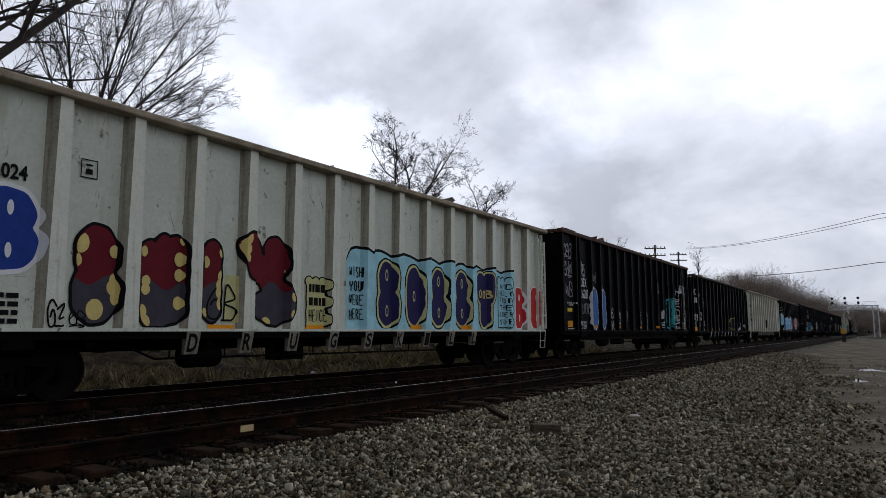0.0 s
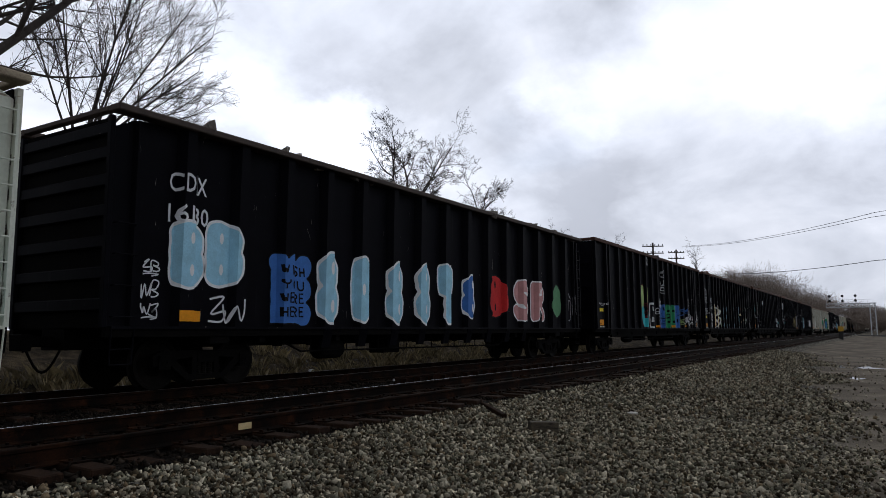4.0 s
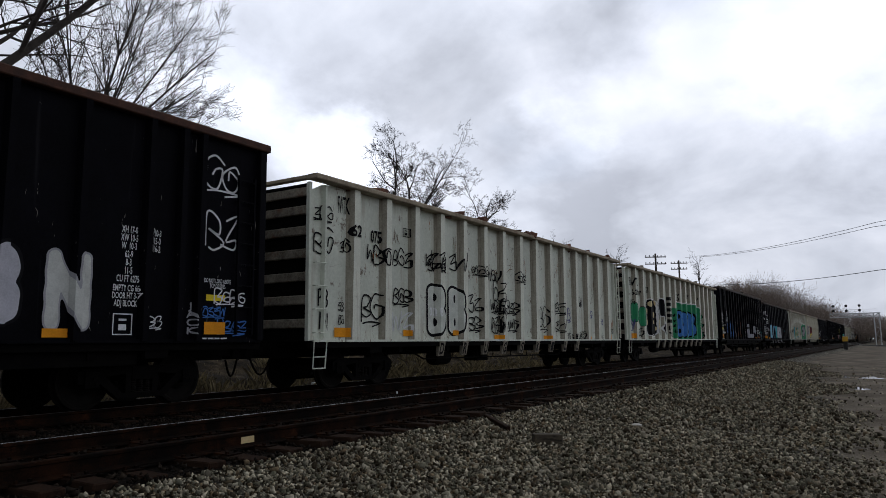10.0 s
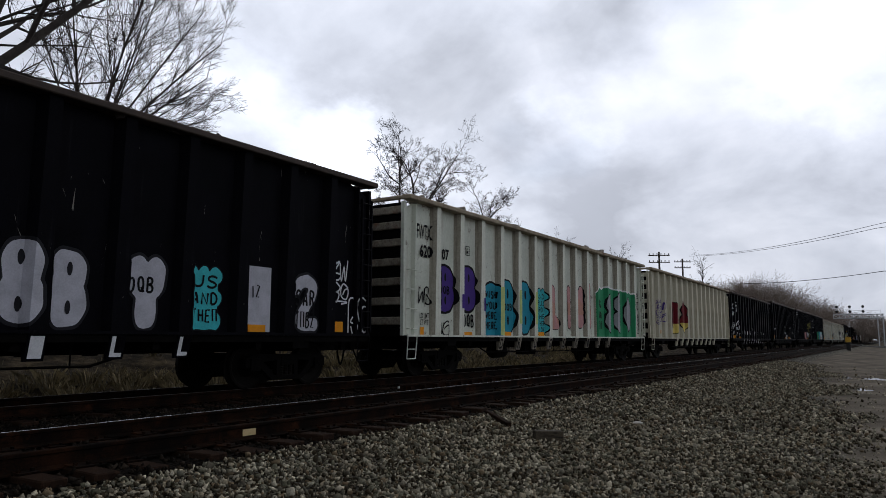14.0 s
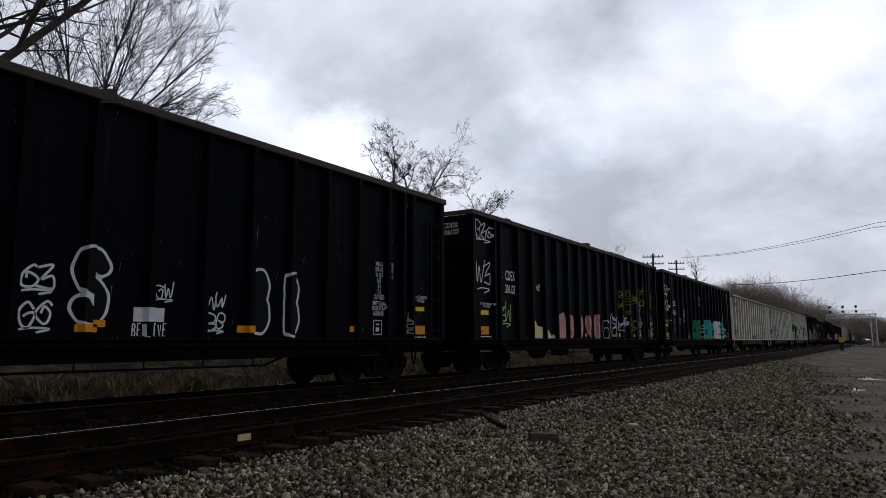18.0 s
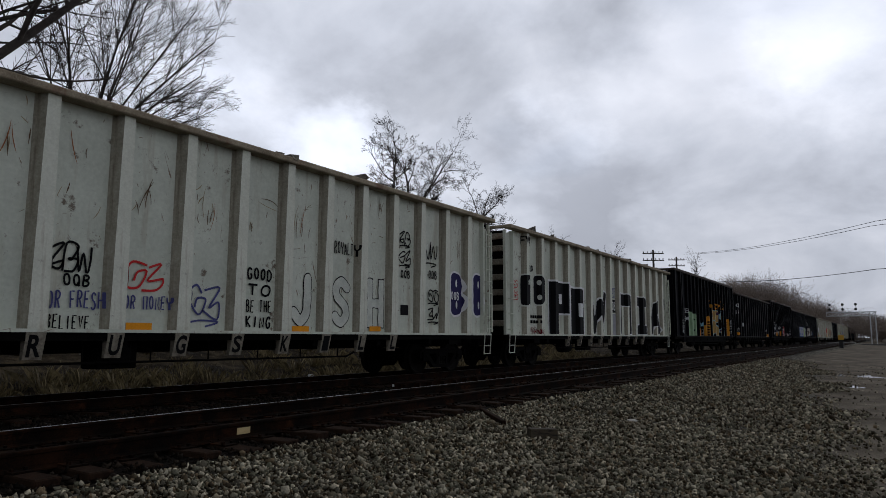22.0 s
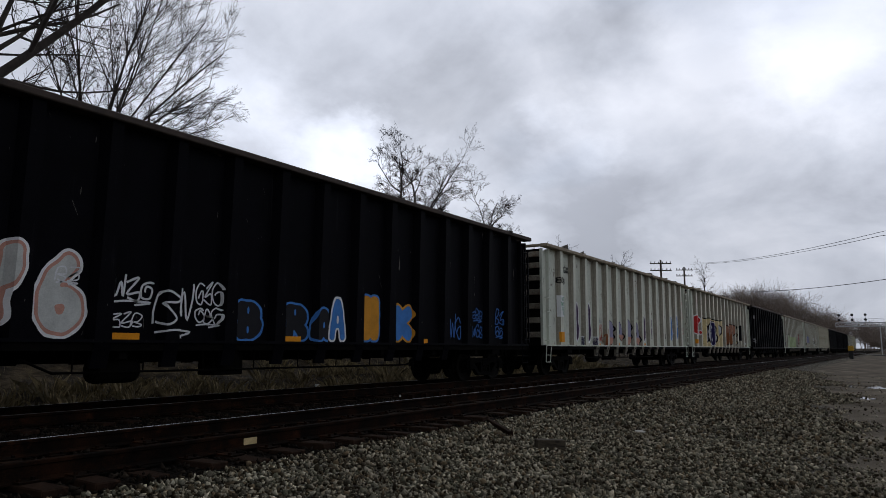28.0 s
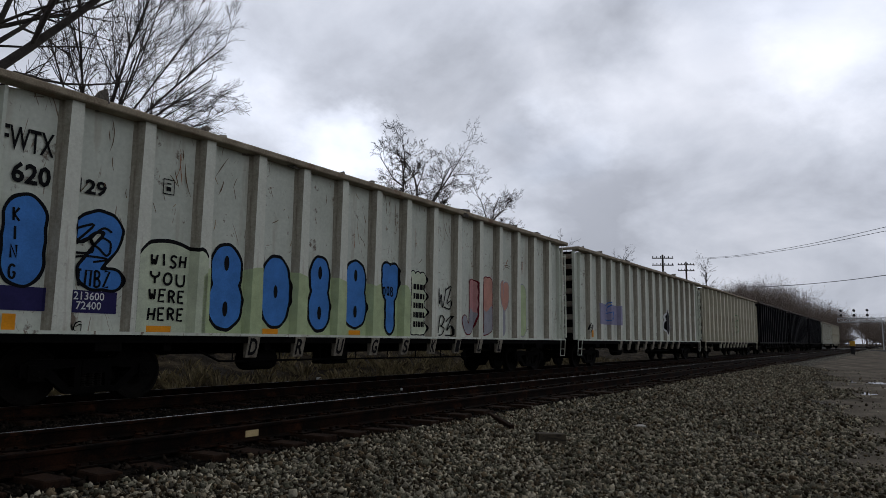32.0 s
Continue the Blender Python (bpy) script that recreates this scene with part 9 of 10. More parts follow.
def add_loads():
    brown = surface("rusty_scrap_load", (0.05, 0.025, 0.018), (0.22, 0.10, 0.065), 0.9, scale=2.5, fine=20, bump=0.6, island=0.4)
    dark = surface("dark_rubble_load", (0.015, 0.014, 0.013), (0.07, 0.06, 0.055), 0.9, scale=2.5, fine=20, bump=0.6, island=0.5)
    grey = surface("grey_rubble_load", (0.10, 0.085, 0.07), (0.34, 0.31, 0.27), 0.9, scale=2.5, fine=20, bump=0.6, island=0.4)
    made = {}
    for k, (car, (kind, s)) in enumerate(zip(TRAIN, ORDER)):
        look_of = (brown if k in (1, 6, 7, 8, 9, 10, 25) else dark if k in (5, 12, 13, 16, 17, 18, 24, 27, 30) else grey)
        L = L_LOW if kind in ("white", "late", "black", "cream") else 18.7 if kind == "short" else 19.7
        z = 4.69 if kind in ("white", "late", "black", "cream") else 4.93
        key = (L, z, look_of.name, k % 3)
        if key not in made:
            made[key] = load_mesh("load", L, z, look_of, k + 3, (16, 34, 22)[k % 3])
        part("load", made[key], None, car, "heaped scrap and rubble load")


add_loads()

# ---- ballast and gravel stones ----
STONE = surface("broken_grey_stone", (0.105, 0.095, 0.074), (0.37, 0.342, 0.275), 0.9, scale=9, fine=70, bump=0.4, gloss=0.06, stain=((0.085, 0.062, 0.042), 0.9, (0.52, 0.64), 0.55),
                shades=((0.16, 0.14, 0.11), (1.2, 1.17, 1.08), (0.40, 0.42, 0.36), (0.75, 0.62, 0.48), (1.7, 1.7, 1.62), (0.26, 0.22, 0.17), (0.85, 0.87, 0.78), (0.45, 0.44, 0.41), (2.3, 2.25, 2.1), (0.20, 0.17, 0.14), (1.4, 1.32, 1.15), (0.6, 0.62, 0.58)))
# near-black stones carry the train's shade as well as oil
OILED_SHADED = surface("oily_shaded_ballast", (0.003, 0.0025, 0.002), (0.024, 0.018, 0.013), 0.9, scale=7, fine=60, bump=0.3, island=0.8, gloss=0.06)


def scatter_stones(name, label, pts, sizes, seed, mat, shape="ico"):
    """Angular stones as one mesh: each a dented solid with its own turn and girth."""
    rs = np.random.RandomState(seed)
    if shape == "ico":
        t = (1 + 5 ** 0.5) / 2
        base = np.array([(-1, t, 0), (1, t, 0), (-1, -t, 0), (1, -t, 0), (0, -1, t), (0, 1, t), (0, -1, -t), (0, 1, -t), (t, 0, -1), (t, 0, 1), (-t, 0, -1), (-t, 0, 1)]) / 1.9
        tri = np.array([(0, 11, 5), (0, 5, 1), (0, 1, 7), (0, 7, 10), (0, 10, 11), (1, 5, 9), (5, 11, 4), (11, 10, 2), (10, 7, 6), (7, 1, 8),
                        (3, 9, 4), (3, 4, 2), (3, 2, 6), (3, 6, 8), (3, 8, 9), (4, 9, 5), (2, 4, 11), (6, 2, 10), (8, 6, 7), (9, 8, 1)])
    else:
        base = np.array([(1, 0, 0), (-1, 0, 0), (0, 1, 0), (0, -1, 0), (0, 0, 1), (0, 0, -1.0)])
        tri = np.array([(0, 2, 4), (2, 1, 4), (1, 3, 4), (3, 0, 4), (2, 0, 5), (1, 2, 5), (3, 1, 5), (0, 3, 5)])
    n, k = len(pts), len(base)
    v = base[None] * rs.uniform(0.30, 1.4, (n, k, 1)) * rs.uniform(0.42, 1.35, (n, 1, 3))
    ang = rs.uniform(0, 6.283, (n, 2))
    for axis, a in ((2, ang[:, 0]), (0, ang[:, 1])):
        c, s = np.cos(a)[:, None], np.sin(a)[:, None]
        i, j = [q for q in range(3) if q != axis]
        vi, vj = v[..., i].copy(), v[..., j].copy()
        v[..., i], v[..., j] = c * vi - s * vj, s * vi + c * vj
    v = v * np.asarray(sizes)[:, None, None] / 2 + np.asarray(pts)[:, None, :]
    f = tri[None] + (np.arange(n) * k)[:, None, None]
    me = bpy.data.meshes.new(name)
    me.vertices.add(n * k)
    me.vertices.foreach_set("co", v.ravel())
    m = n * len(tri)
    me.loops.add(m * 3)
    me.loops.foreach_set("vertex_index", f.ravel().astype(np.int32))
    me.polygons.add(m)
    me.polygons.foreach_set("loop_start", np.arange(0, m * 3, 3, dtype=np.int32))
    me.update(calc_edges=True)
    me.materials.append(mat)
    tagged(new(name, me), label, "gravel", kind="stuff")


def lay_stones():
    rs = np.random.RandomState(11)
    px, py = [p[0] for p in PROFILE], [p[1] for p in PROFILE]

    def field_of(x0, x1, y0, y1, per, keep):
        n = int((x1 - x0) * (y1 - y0) * per)
        x, y = rs.uniform(x0, x1, n), rs.uniform(y0, y1, n)
        ok = keep(x, y, rs.uniform(0, 1, n))
        return x[ok], y[ok]

    def rough(x, y):
        return 1.3 * np.sin(x * 0.61 + 1.3) * np.sin(y * 0.83) + 0.7 * np.sin(x * 1.7 + y * 1.1)

    def on_lot(x, y):
        return 0.098 * (x - 5.2) - y + 0.5 * rough(x, y)

    def near(x, y, u):
        d, a = np.hypot(x, y), np.degrees(np.arctan2(y, x))
        thin = np.clip(1 - 0.9 * (on_lot(x, y) + 0.4), 0.05, 1)
        return (a > -3) & (a < 68) & (d > 4.5) & (d < 13) & (u < thin)

    def far(x, y, u):
        d, a = np.hypot(x, y), np.degrees(np.arctan2(y, x))
        thin = np.clip(1 - 0.9 * (on_lot(x, y) + 0.4), 0.02, 1)
        return (a > -3) & (a < 50) & (d >= 13) & (d < 48) & (u < thin * np.clip(1.5 - d / 40, 0.4, 1))

    def bed(x, y, u):
        tie = np.abs(((x + 6.0 + 0.275) % 0.55) - 0.275) < 0.13
        inside = (np.abs(y - YN) < 1.3) | (np.abs(y - YC) < 1.3)
        rail = np.minimum(np.minimum(np.abs(y - YN - 0.7525), np.abs(y - YN + 0.7525)), np.minimum(np.abs(y - YC - 0.7525), np.abs(y - YC + 0.7525))) < 0.10
        return ~(tie & inside) & ~rail

    for name, box, per, keep, lo, hi, shape, sink in (
            ("gravel_stones", (2, 13, -1, 5.75), 1000, near, 0.022, 0.062, "ico", 0.10),
            ("far_gravel_stones", (8, 48, -2, 5.75), 330, far, 0.035, 0.085, "oct", 0.0),
            ("ballast_stones", (3, 30, 5.75, 14.6), 170, bed, 0.04, 0.085, "oct", 0.2)):
        x, y = field_of(*box[:2], *box[2:], per, keep)
        size = rs.uniform(lo, hi, len(x)) * (1 + 0.6 * (rs.uniform(0, 1, len(x)) > 0.97))
        z = np.interp(y, px, py) + size * (0.35 - sink) + rs.uniform(-0.012, 0.018, len(x))
        scatter_stones(name, "loose broken grey stones on the ground beside the track", np.stack([x, y, z], 1), size, len(x) % 1000, OILED_SHADED if name == "ballast_stones" else STONE, shape)


lay_stones()

# ---- puddles in the lot ----
WATER = bpy.data.materials.new("puddle_water")
WATER.use_nodes = True
WATER.node_tree.nodes["Principled BSDF"].inputs["Base Color"].default_value = (0.02, 0.018, 0.015, 1)
WATER.node_tree.nodes["Principled BSDF"].inputs["Roughness"].default_value = 0.04
for k, (x, y, a, b) in enumerate(((26.6, 0.95, 0.7, 0.22), (33.6, 0.70, 1.3, 0.50), (34.6, 1.75, 0.9, 0.20))):
    rng = random.Random(k)
    pts = []
    for i in range(36):
        t = 2 * math.pi * i / 36
        r = 1 + 0.35 * math.sin(3 * t + k) + 0.22 * math.sin(7 * t + 2 * k) + rng.uniform(-0.06, 0.06)
        pts.append((x + a * r * math.cos(t), y + b * r * math.sin(t)))
    top = sum(ground_z(*p) for p in pts) / 36 + 0.004
    me = bpy.data.meshes.new("puddle")
    me.from_pydata([(*p, top) for p in pts] + [(*p, top - 0.08) for p in pts], [], [tuple(range(36))] + [(i, 36 + i, 36 + (i + 1) % 36, (i + 1) % 36) for i in range(36)])
    me.materials.append(WATER)
    tagged(new("puddle", me), "shallow rain puddle on the worn dirt lot", "puddle", "puddles in the lot")

# ---- bare trees ----
BARK = surface("grey_brown_bark", (0.022, 0.018, 0.015), (0.07, 0.058, 0.050), 0.95, scale=5, fine=50, bump=0.5)
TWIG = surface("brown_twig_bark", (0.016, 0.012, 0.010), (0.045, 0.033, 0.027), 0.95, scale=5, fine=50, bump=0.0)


def tubes_mesh(name, segs, mat, sides):
    """Many tapered tubes in one mesh, from rows of start, end and both radii."""
    s = np.array(segs)
    a, b, r0, r1 = s[:, :3], s[:, 3:6], s[:, 6], s[:, 7]
    d = b - a
    d /= np.maximum(np.linalg.norm(d, axis=1, keepdims=True), 1e-6)
    ref = np.where(np.abs(d[:, 2:3]) > 0.9, np.array([[1.0, 0, 0]]), np.array([[0, 0, 1.0]]))
    u = np.cross(d, ref)
    u /= np.linalg.norm(u, axis=1, keepdims=True)
    w = np.cross(d, u)
    n = len(s)
    v = np.empty((n, 2, sides, 3))
    for i in range(sides):
        t = 2 * math.pi * i / sides
        o = math.cos(t) * u + math.sin(t) * w
        v[:, 0, i] = a + o * r0[:, None]
        v[:, 1, i] = b + o * r1[:, None]
    base = (np.arange(n) * 2 * sides)[:, None]
    f = np.concatenate([np.stack([base[:, 0] + i, base[:, 0] + (i + 1) % sides, base[:, 0] + sides + (i + 1) % sides, base[:, 0] + sides + i], 1)[:, None] for i in range(sides)], 1).reshape(-1, 4)
    me = bpy.data.meshes.new(name)
    me.vertices.add(n * 2 * sides)
    me.vertices.foreach_set("co", v.ravel())
    m = len(f)
    me.loops.add(m * 4)
    me.loops.foreach_set("vertex_index", f.ravel().astype(np.int32))
    me.polygons.add(m)
    me.polygons.foreach_set("loop_start", np.arange(0, m * 4, 4, dtype=np.int32))
    me.polygons.foreach_set("use_smooth", np.ones(m, dtype=bool))
    me.update(calc_edges=True)
    me.materials.append(mat)
    return me


def grow(out, rng, p, d, length, r, level, top, bend=0.20, lift=0.10, kids=(3, 5), fork=38, least=0.004, ratio=(0.48, 0.72)):
    """A limb that tapers and wanders, with side limbs down to twigs; out gathers (level, segment)."""
    n = max(3, int(5 - level * 0.4))
    step = length / n
    p, d = Vector(p), Vector(d).normalized()
    marks = []
    for i in range(n):
        d = (d + Vector((rng.gauss(0, bend), rng.gauss(0, bend), rng.gauss(0, bend) + lift)) * 0.6).normalized()
        q = p + d * step
        r1 = max(r * (1 - 0.62 * (i + 1) / n), least)
        r0 = max(r * (1 - 0.62 * i / n), least)
        out.append((level, (*p, *q, r0, r1)))
        marks.append((q.copy(), d.copy(), r1))
        p = q
    if level >= top:
        return
    for k in range(rng.randint(*kids) + (1 if level == 0 else 0)):
        i = min(n - 1, max(0, int(n * (0.15 + 0.85 * (k + rng.random()) / (kids[1] + 1)))))
        q, e, rr = marks[i]
        side = Vector((rng.gauss(0, 1), rng.gauss(0, 1), rng.gauss(0, 1)))
        side = (side - e * side.dot(e)).normalized()
        a = radians(rng.uniform(fork * 0.6, fork * 1.35))
        grow(out, rng, q, e * math.cos(a) + side * math.sin(a), length * rng.uniform(*ratio), rr * rng.uniform(0.42, 0.68), level + 1, top, bend, lift, kids, fork, least, ratio)


def bare_tree(label, base, stems, seed, top=4, bend=0.16, lift=0.10, kids=(3, 5), fork=36, trunk=None, least=0.004, ratio=(0.48, 0.72)):
    """stems: rows of start, direction, length and radius; the trunk, where given, runs from the base to a height with a radius."""
    rng = random.Random(seed)
    segs = []
    tree = tagged(new("tree"), label, "tree")
    tree.location = base
    thick = []
    if trunk:
        h, r = trunk
        n = 6
        for i in range(n):
            w = lambda t: (0.12 * math.sin(t * 3 + seed), 0.10 * math.cos(t * 2.3 + seed) - 0.10, h * t - 0.3 * (t == 0))
            thick.append((*w(i / n), *w((i + 1) / n), r * (1.25 if i == 0 else 1) * (1 - 0.35 * i / n), r * (1 - 0.35 * (i + 1) / n)))
    for p, d, length, r in stems:
        grow(segs, rng, p, d, length, r, 0, top, bend, lift, kids, fork, least, ratio)
    thick += [s for lv, s in segs if lv <= 1]
    part("trunk", tubes_mesh("trunk", thick, BARK, 7), None, tree)
    fine = [s for lv, s in segs if lv > 1]
    part("crown", tubes_mesh("crown", fine, TWIG, 4), None, tree, "bare twiggy crown")["kind"] = "stuff"
    return tree


def plant_trees():
    # a broad old tree whose limbs reach over the train
    bare_tree("large bare tree with long grey limbs beside the track", (6.6, 19.0, 0.2),
              [((0.2, 0, 5.8), (1.0, 0, 0.84), 8.6, 0.15), ((1.2, 0, 6.8), (0.42, 0.1, 1.0), 5.6, 0.10), ((1.2, 0, 8.4), (1.0, 0.05, 0.50), 5.2, 0.07),
               ((2.3, 0, 7.7), (1.0, -0.05, 0.08), 3.4, 0.045), ((0.1, 0.1, 6.2), (0.6, 0.4, 1.0), 6.0, 0.12), ((0, 0.2, 6.4), (-0.6, 0.3, 1.0), 5.0, 0.14)],
              5, top=4, bend=0.15, lift=0.03, kids=(3, 4), fork=42, trunk=(6.5, 0.34), least=0.005, ratio=(0.36, 0.56))
    # a many-stemmed tree that fans out
    rng = random.Random(21)
    stems = []
    for k, (u, w, length) in enumerate(((-0.38, 0.95, 6.0), (-0.22, 1.0, 7.2), (-0.06, 1.0, 8.2), (0.08, 1.0, 8.6), (0.24, 1.0, 9.0), (0.38, 0.95, 9.2), (0.46, 0.88, 9.0),
                                        (0.54, 0.84, 8.8), (0.60, 0.78, 8.2), (0.70, 0.70, 7.6), (0.78, 0.62, 7.2), (0.84, 0.52, 6.4), (0.90, 0.42, 5.4), (0.2, 0.9, 6.0))):
        stems.append(((0.04 * k - 0.25, rng.uniform(-0.3, 0.3), 6.1 + 0.05 * k), (u, rng.uniform(-0.2, 0.2), w), length * 0.84, rng.uniform(0.040, 0.060)))
    bare_tree("bare many-stemmed tree fanning out behind the train", (14.2, 24.0, 1.0), stems, 8, top=3, bend=0.08, lift=0.035, kids=(7, 9), fork=30, trunk=(6.5, 0.30), least=0.0045, ratio=(0.26, 0.46))
    # trees further off, behind the train
    for k, (x, y, h, stems) in enumerate((
            (55.4, 40.0, 15.4, ((-0.9, 0.55, 4.6), (-0.35, 1.0, 5.6), (0.30, 1.0, 5.8), (0.75, 0.75, 3.6))),
            (58.0, 40.2, 15.6, ((-0.5, 0.8, 3.6), (0.15, 1.0, 5.2), (0.5, 0.9, 4.4))),
            (59.8, 39.8, 14.0, ((0.25, 1.0, 6.6), (0.55, 1.0, 8.2), (0.85, 0.9, 7.4), (1.0, 0.4, 5.0))),
            (72.0, 39.6, 13.4, ((0.1, 1.0, 5.6), (0.5, 1.0, 7.0), (0.8, 0.75, 7.8), (1.0, 0.5, 8.6), (1.0, 0.1, 5.0))),
            (77.7, 34.4, 8.6, ((-0.5, 1.0, 4.6), (0.2, 1.0, 4.8), (0.8, 0.8, 4.2))),
            (90.1, 30.0, 8.2, ((-0.4, 1.0, 4.0), (0.1, 1.0, 4.6), (0.5, 0.9, 4.0))),
            (122.3, 26.0, 9.4, ((-0.5, 1.0, 4.6), (0.0, 1.0, 5.0), (0.5, 0.9, 4.6))))):
        rng = random.Random(40 + k)
        limbs = [((0, 0, h - rng.uniform(0, 0.5)), (u, rng.uniform(-0.4, 0.4), w), length * 0.80, 0.045 + 0.007 * length) for u, w, length in stems]
        limbs += [((0, 0, h - 0.8 - 0.7 * i), (u, rng.uniform(-0.3, 0.3), 0.35), 3.0, 0.045) for i, u in enumerate((0.8, -0.8, 1.0, -0.9))]
        bare_tree("tall bare tree with a fine twiggy crown", (x, y, 1.0), limbs, 60 + k, top=4 if k < 4 else 3, bend=0.22, lift=0.03, kids=(4, 5) if k < 4 else (3, 4), fork=42, trunk=(h + 0.2, 0.15), least=0.0088 if k < 4 else 0.008, ratio=(0.34, 0.58))


plant_trees()


def far_woods():
    """The bare wood along the line, one mass of trunks and twigs."""
    rng = random.Random(90)
    kinds = []
    for k in range(4):
        segs = []
        grow(segs, random.Random(300 + k), (0, 0, 0), (0, 0, 1), 8.0, 0.16, 0, 3, 0.16, 0.08, (4, 7), 36)
        a = np.array([s for lv, s in segs])
        a[:, :6] *= 10.0 / max(a[:, 2].max(), a[:, 5].max())
        kinds.append(a)
    rows = []
    spots_at = []
    for k in range(330):
        az = rng.uniform(-2.5, 10.8)
        dist = 150 + 60 * rng.random() if az > 5.4 else 250 + 140 * rng.random()
        elev = np.interp(az, [-2.5, 0.3, 1.3, 3.3, 4.7, 5.4, 5.9, 6.8, 8.7, 10.2, 10.8], [1.7, 1.7, 2.0, 2.7, 3.2, 3.5, 3.8, 4.6, 5.2, 4.8, 4.2]) * (rng.uniform(0.80, 1.0) if k % 3 else rng.uniform(0.35, 0.7))
        spots_at.append((az, dist, 0.97 + dist * math.tan(radians(elev))))
    for az, dist, h in spots_at:
        x, y = dist * math.cos(radians(az)), dist * math.sin(radians(az))
        if az > 2 and y < 16:
            y += 5
        s = kinds[rng.randrange(4)].copy()
        k = h / 10.0
        t = rng.uniform(0, 6.28)
        c, sn = math.cos(t), math.sin(t)
        for o in (0, 3):
            u, v = s[:, o].copy(), s[:, o + 1].copy()
            s[:, o], s[:, o + 1] = x + k * (c * u - sn * v), y + k * (sn * u + c * v)
            s[:, o + 2] = s[:, o + 2] * k + 0.2
        s[:, 6:] = np.maximum(s[:, 6:] * k * 0.6, 0.014)
        rows.append(s)
    for k in range(260):
        az, dist, h = rng.uniform(-4, 6.0), rng.uniform(225, 300), rng.uniform(3.0, 6.0)
        x, y = dist * math.cos(radians(az)), dist * math.sin(radians(az))
        if abs(y - 9.5) < 6:
            continue
        q = kinds[rng.randrange(4)].copy()
        for o in (0, 3):
            q[:, o], q[:, o + 1], q[:, o + 2] = x + 1.0 * q[:, o], y + 1.0 * q[:, o + 1], q[:, o + 2] * h / 10.0 - 0.3
        q[:, 6:] = np.maximum(q[:, 6:] * 0.4, 0.03)
        rows.append(q)
    # paler than TWIG: distance haze is put into the bark colour
    me = tubes_mesh("far_wood", np.concatenate(rows), surface("hazed_twig_bark", (0.15, 0.118, 0.095), (0.28, 0.225, 0.185), 0.95, bump=0), 3)
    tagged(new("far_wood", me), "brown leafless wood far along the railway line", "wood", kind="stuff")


far_woods()

# ---- verge grass ----
def verge_grass():
    """Dry grass in tufts that splay outward, with single blades between them."""
    rs = np.random.RandomState(4)
    m = 300
    tx, ty = rs.uniform(4, 48, m), 15.4 + np.abs(rs.normal(0, 2.6, m))
    size = rs.uniform(0.35, 1.0, m) ** 1.5
    per = (18 + 50 * size).astype(int)
    who = np.repeat(np.arange(m), per)
    n1, n2 = len(who), 3000
    spread = np.abs(rs.normal(0, 0.12, n1)) * (0.5 + size[who])
    a = np.concatenate([rs.uniform(0, 6.28, n1), rs.uniform(0, 6.28, n2)])
    x = np.concatenate([tx[who] + np.cos(a[:n1]) * spread, rs.uniform(4, 48, n2)])
    y = np.concatenate([ty[who] + np.sin(a[:n1]) * spread, 15.2 + np.abs(rs.normal(0, 2.2, n2))])
    h = np.concatenate([rs.uniform(0.15, 0.55, n1) * (0.35 + 0.75 * size[who]), rs.uniform(0.05, 0.18, n2)])
    lean = np.concatenate([(0.15 + 2.2 * spread) * h[:n1] * rs.uniform(0.6, 1.5, n1), rs.uniform(0.05, 0.6, n2) * h[n1:]])
    n = n1 + n2
    z = np.array([ground_z(p, q) for p, q in zip(x, y)])
    w = rs.uniform(0.005, 0.012, n)
    v = np.empty((n, 4, 3))
    dx, dy = np.cos(a), np.sin(a)
    v[:, 0] = np.stack([x - dy * w, y + dx * w, z - 0.02], 1)
    v[:, 1] = np.stack([x + dy * w, y - dx * w, z - 0.02], 1)
    v[:, 2] = np.stack([x + dx * lean * 0.4 + dy * w * 0.6, y + dy * lean * 0.4 - dx * w * 0.6, z + h * 0.65], 1)
    v[:, 3] = np.stack([x + dx * lean, y + dy * lean, z + h * 0.95], 1)
    faces = []
    for i in range(n):
        o = 4 * i
        faces += [(o, o + 1, o + 2), (o, o + 2, o + 3)]
    me = bpy.data.meshes.new("verge_grass")
    me.from_pydata(v.reshape(-1, 3).tolist(), [], faces)
    me.materials.append(surface("dry_straw_grass", (0.04, 0.030, 0.014), (0.30, 0.24, 0.13), 0.9, scale=1.2, fine=15, bump=0, island=0.6))
    tagged(new("verge_grass", me), "dry straw-coloured grass tufts on the bank behind the train", "grass", kind="stuff")


verge_grass()

# ---- line-side things ----
POLEWOOD = surface("weathered_pole_wood", (0.04, 0.033, 0.028), (0.11, 0.09, 0.075), 0.95, scale=3, fine=40, bump=0.4)
WIREMAT = surface("dark_cable", (0.02, 0.02, 0.022), (0.04, 0.04, 0.042), 0.7, bump=0)
GALV = surface("galvanised_steel", (0.52, 0.53, 0.54), (0.66, 0.67, 0.68), 0.6, metal=0.1, scale=6, bump=0.05)
DARKMETAL = surface("black_signal_housing", (0.008, 0.008, 0.008), (0.02, 0.02, 0.02), 0.6, bump=0)


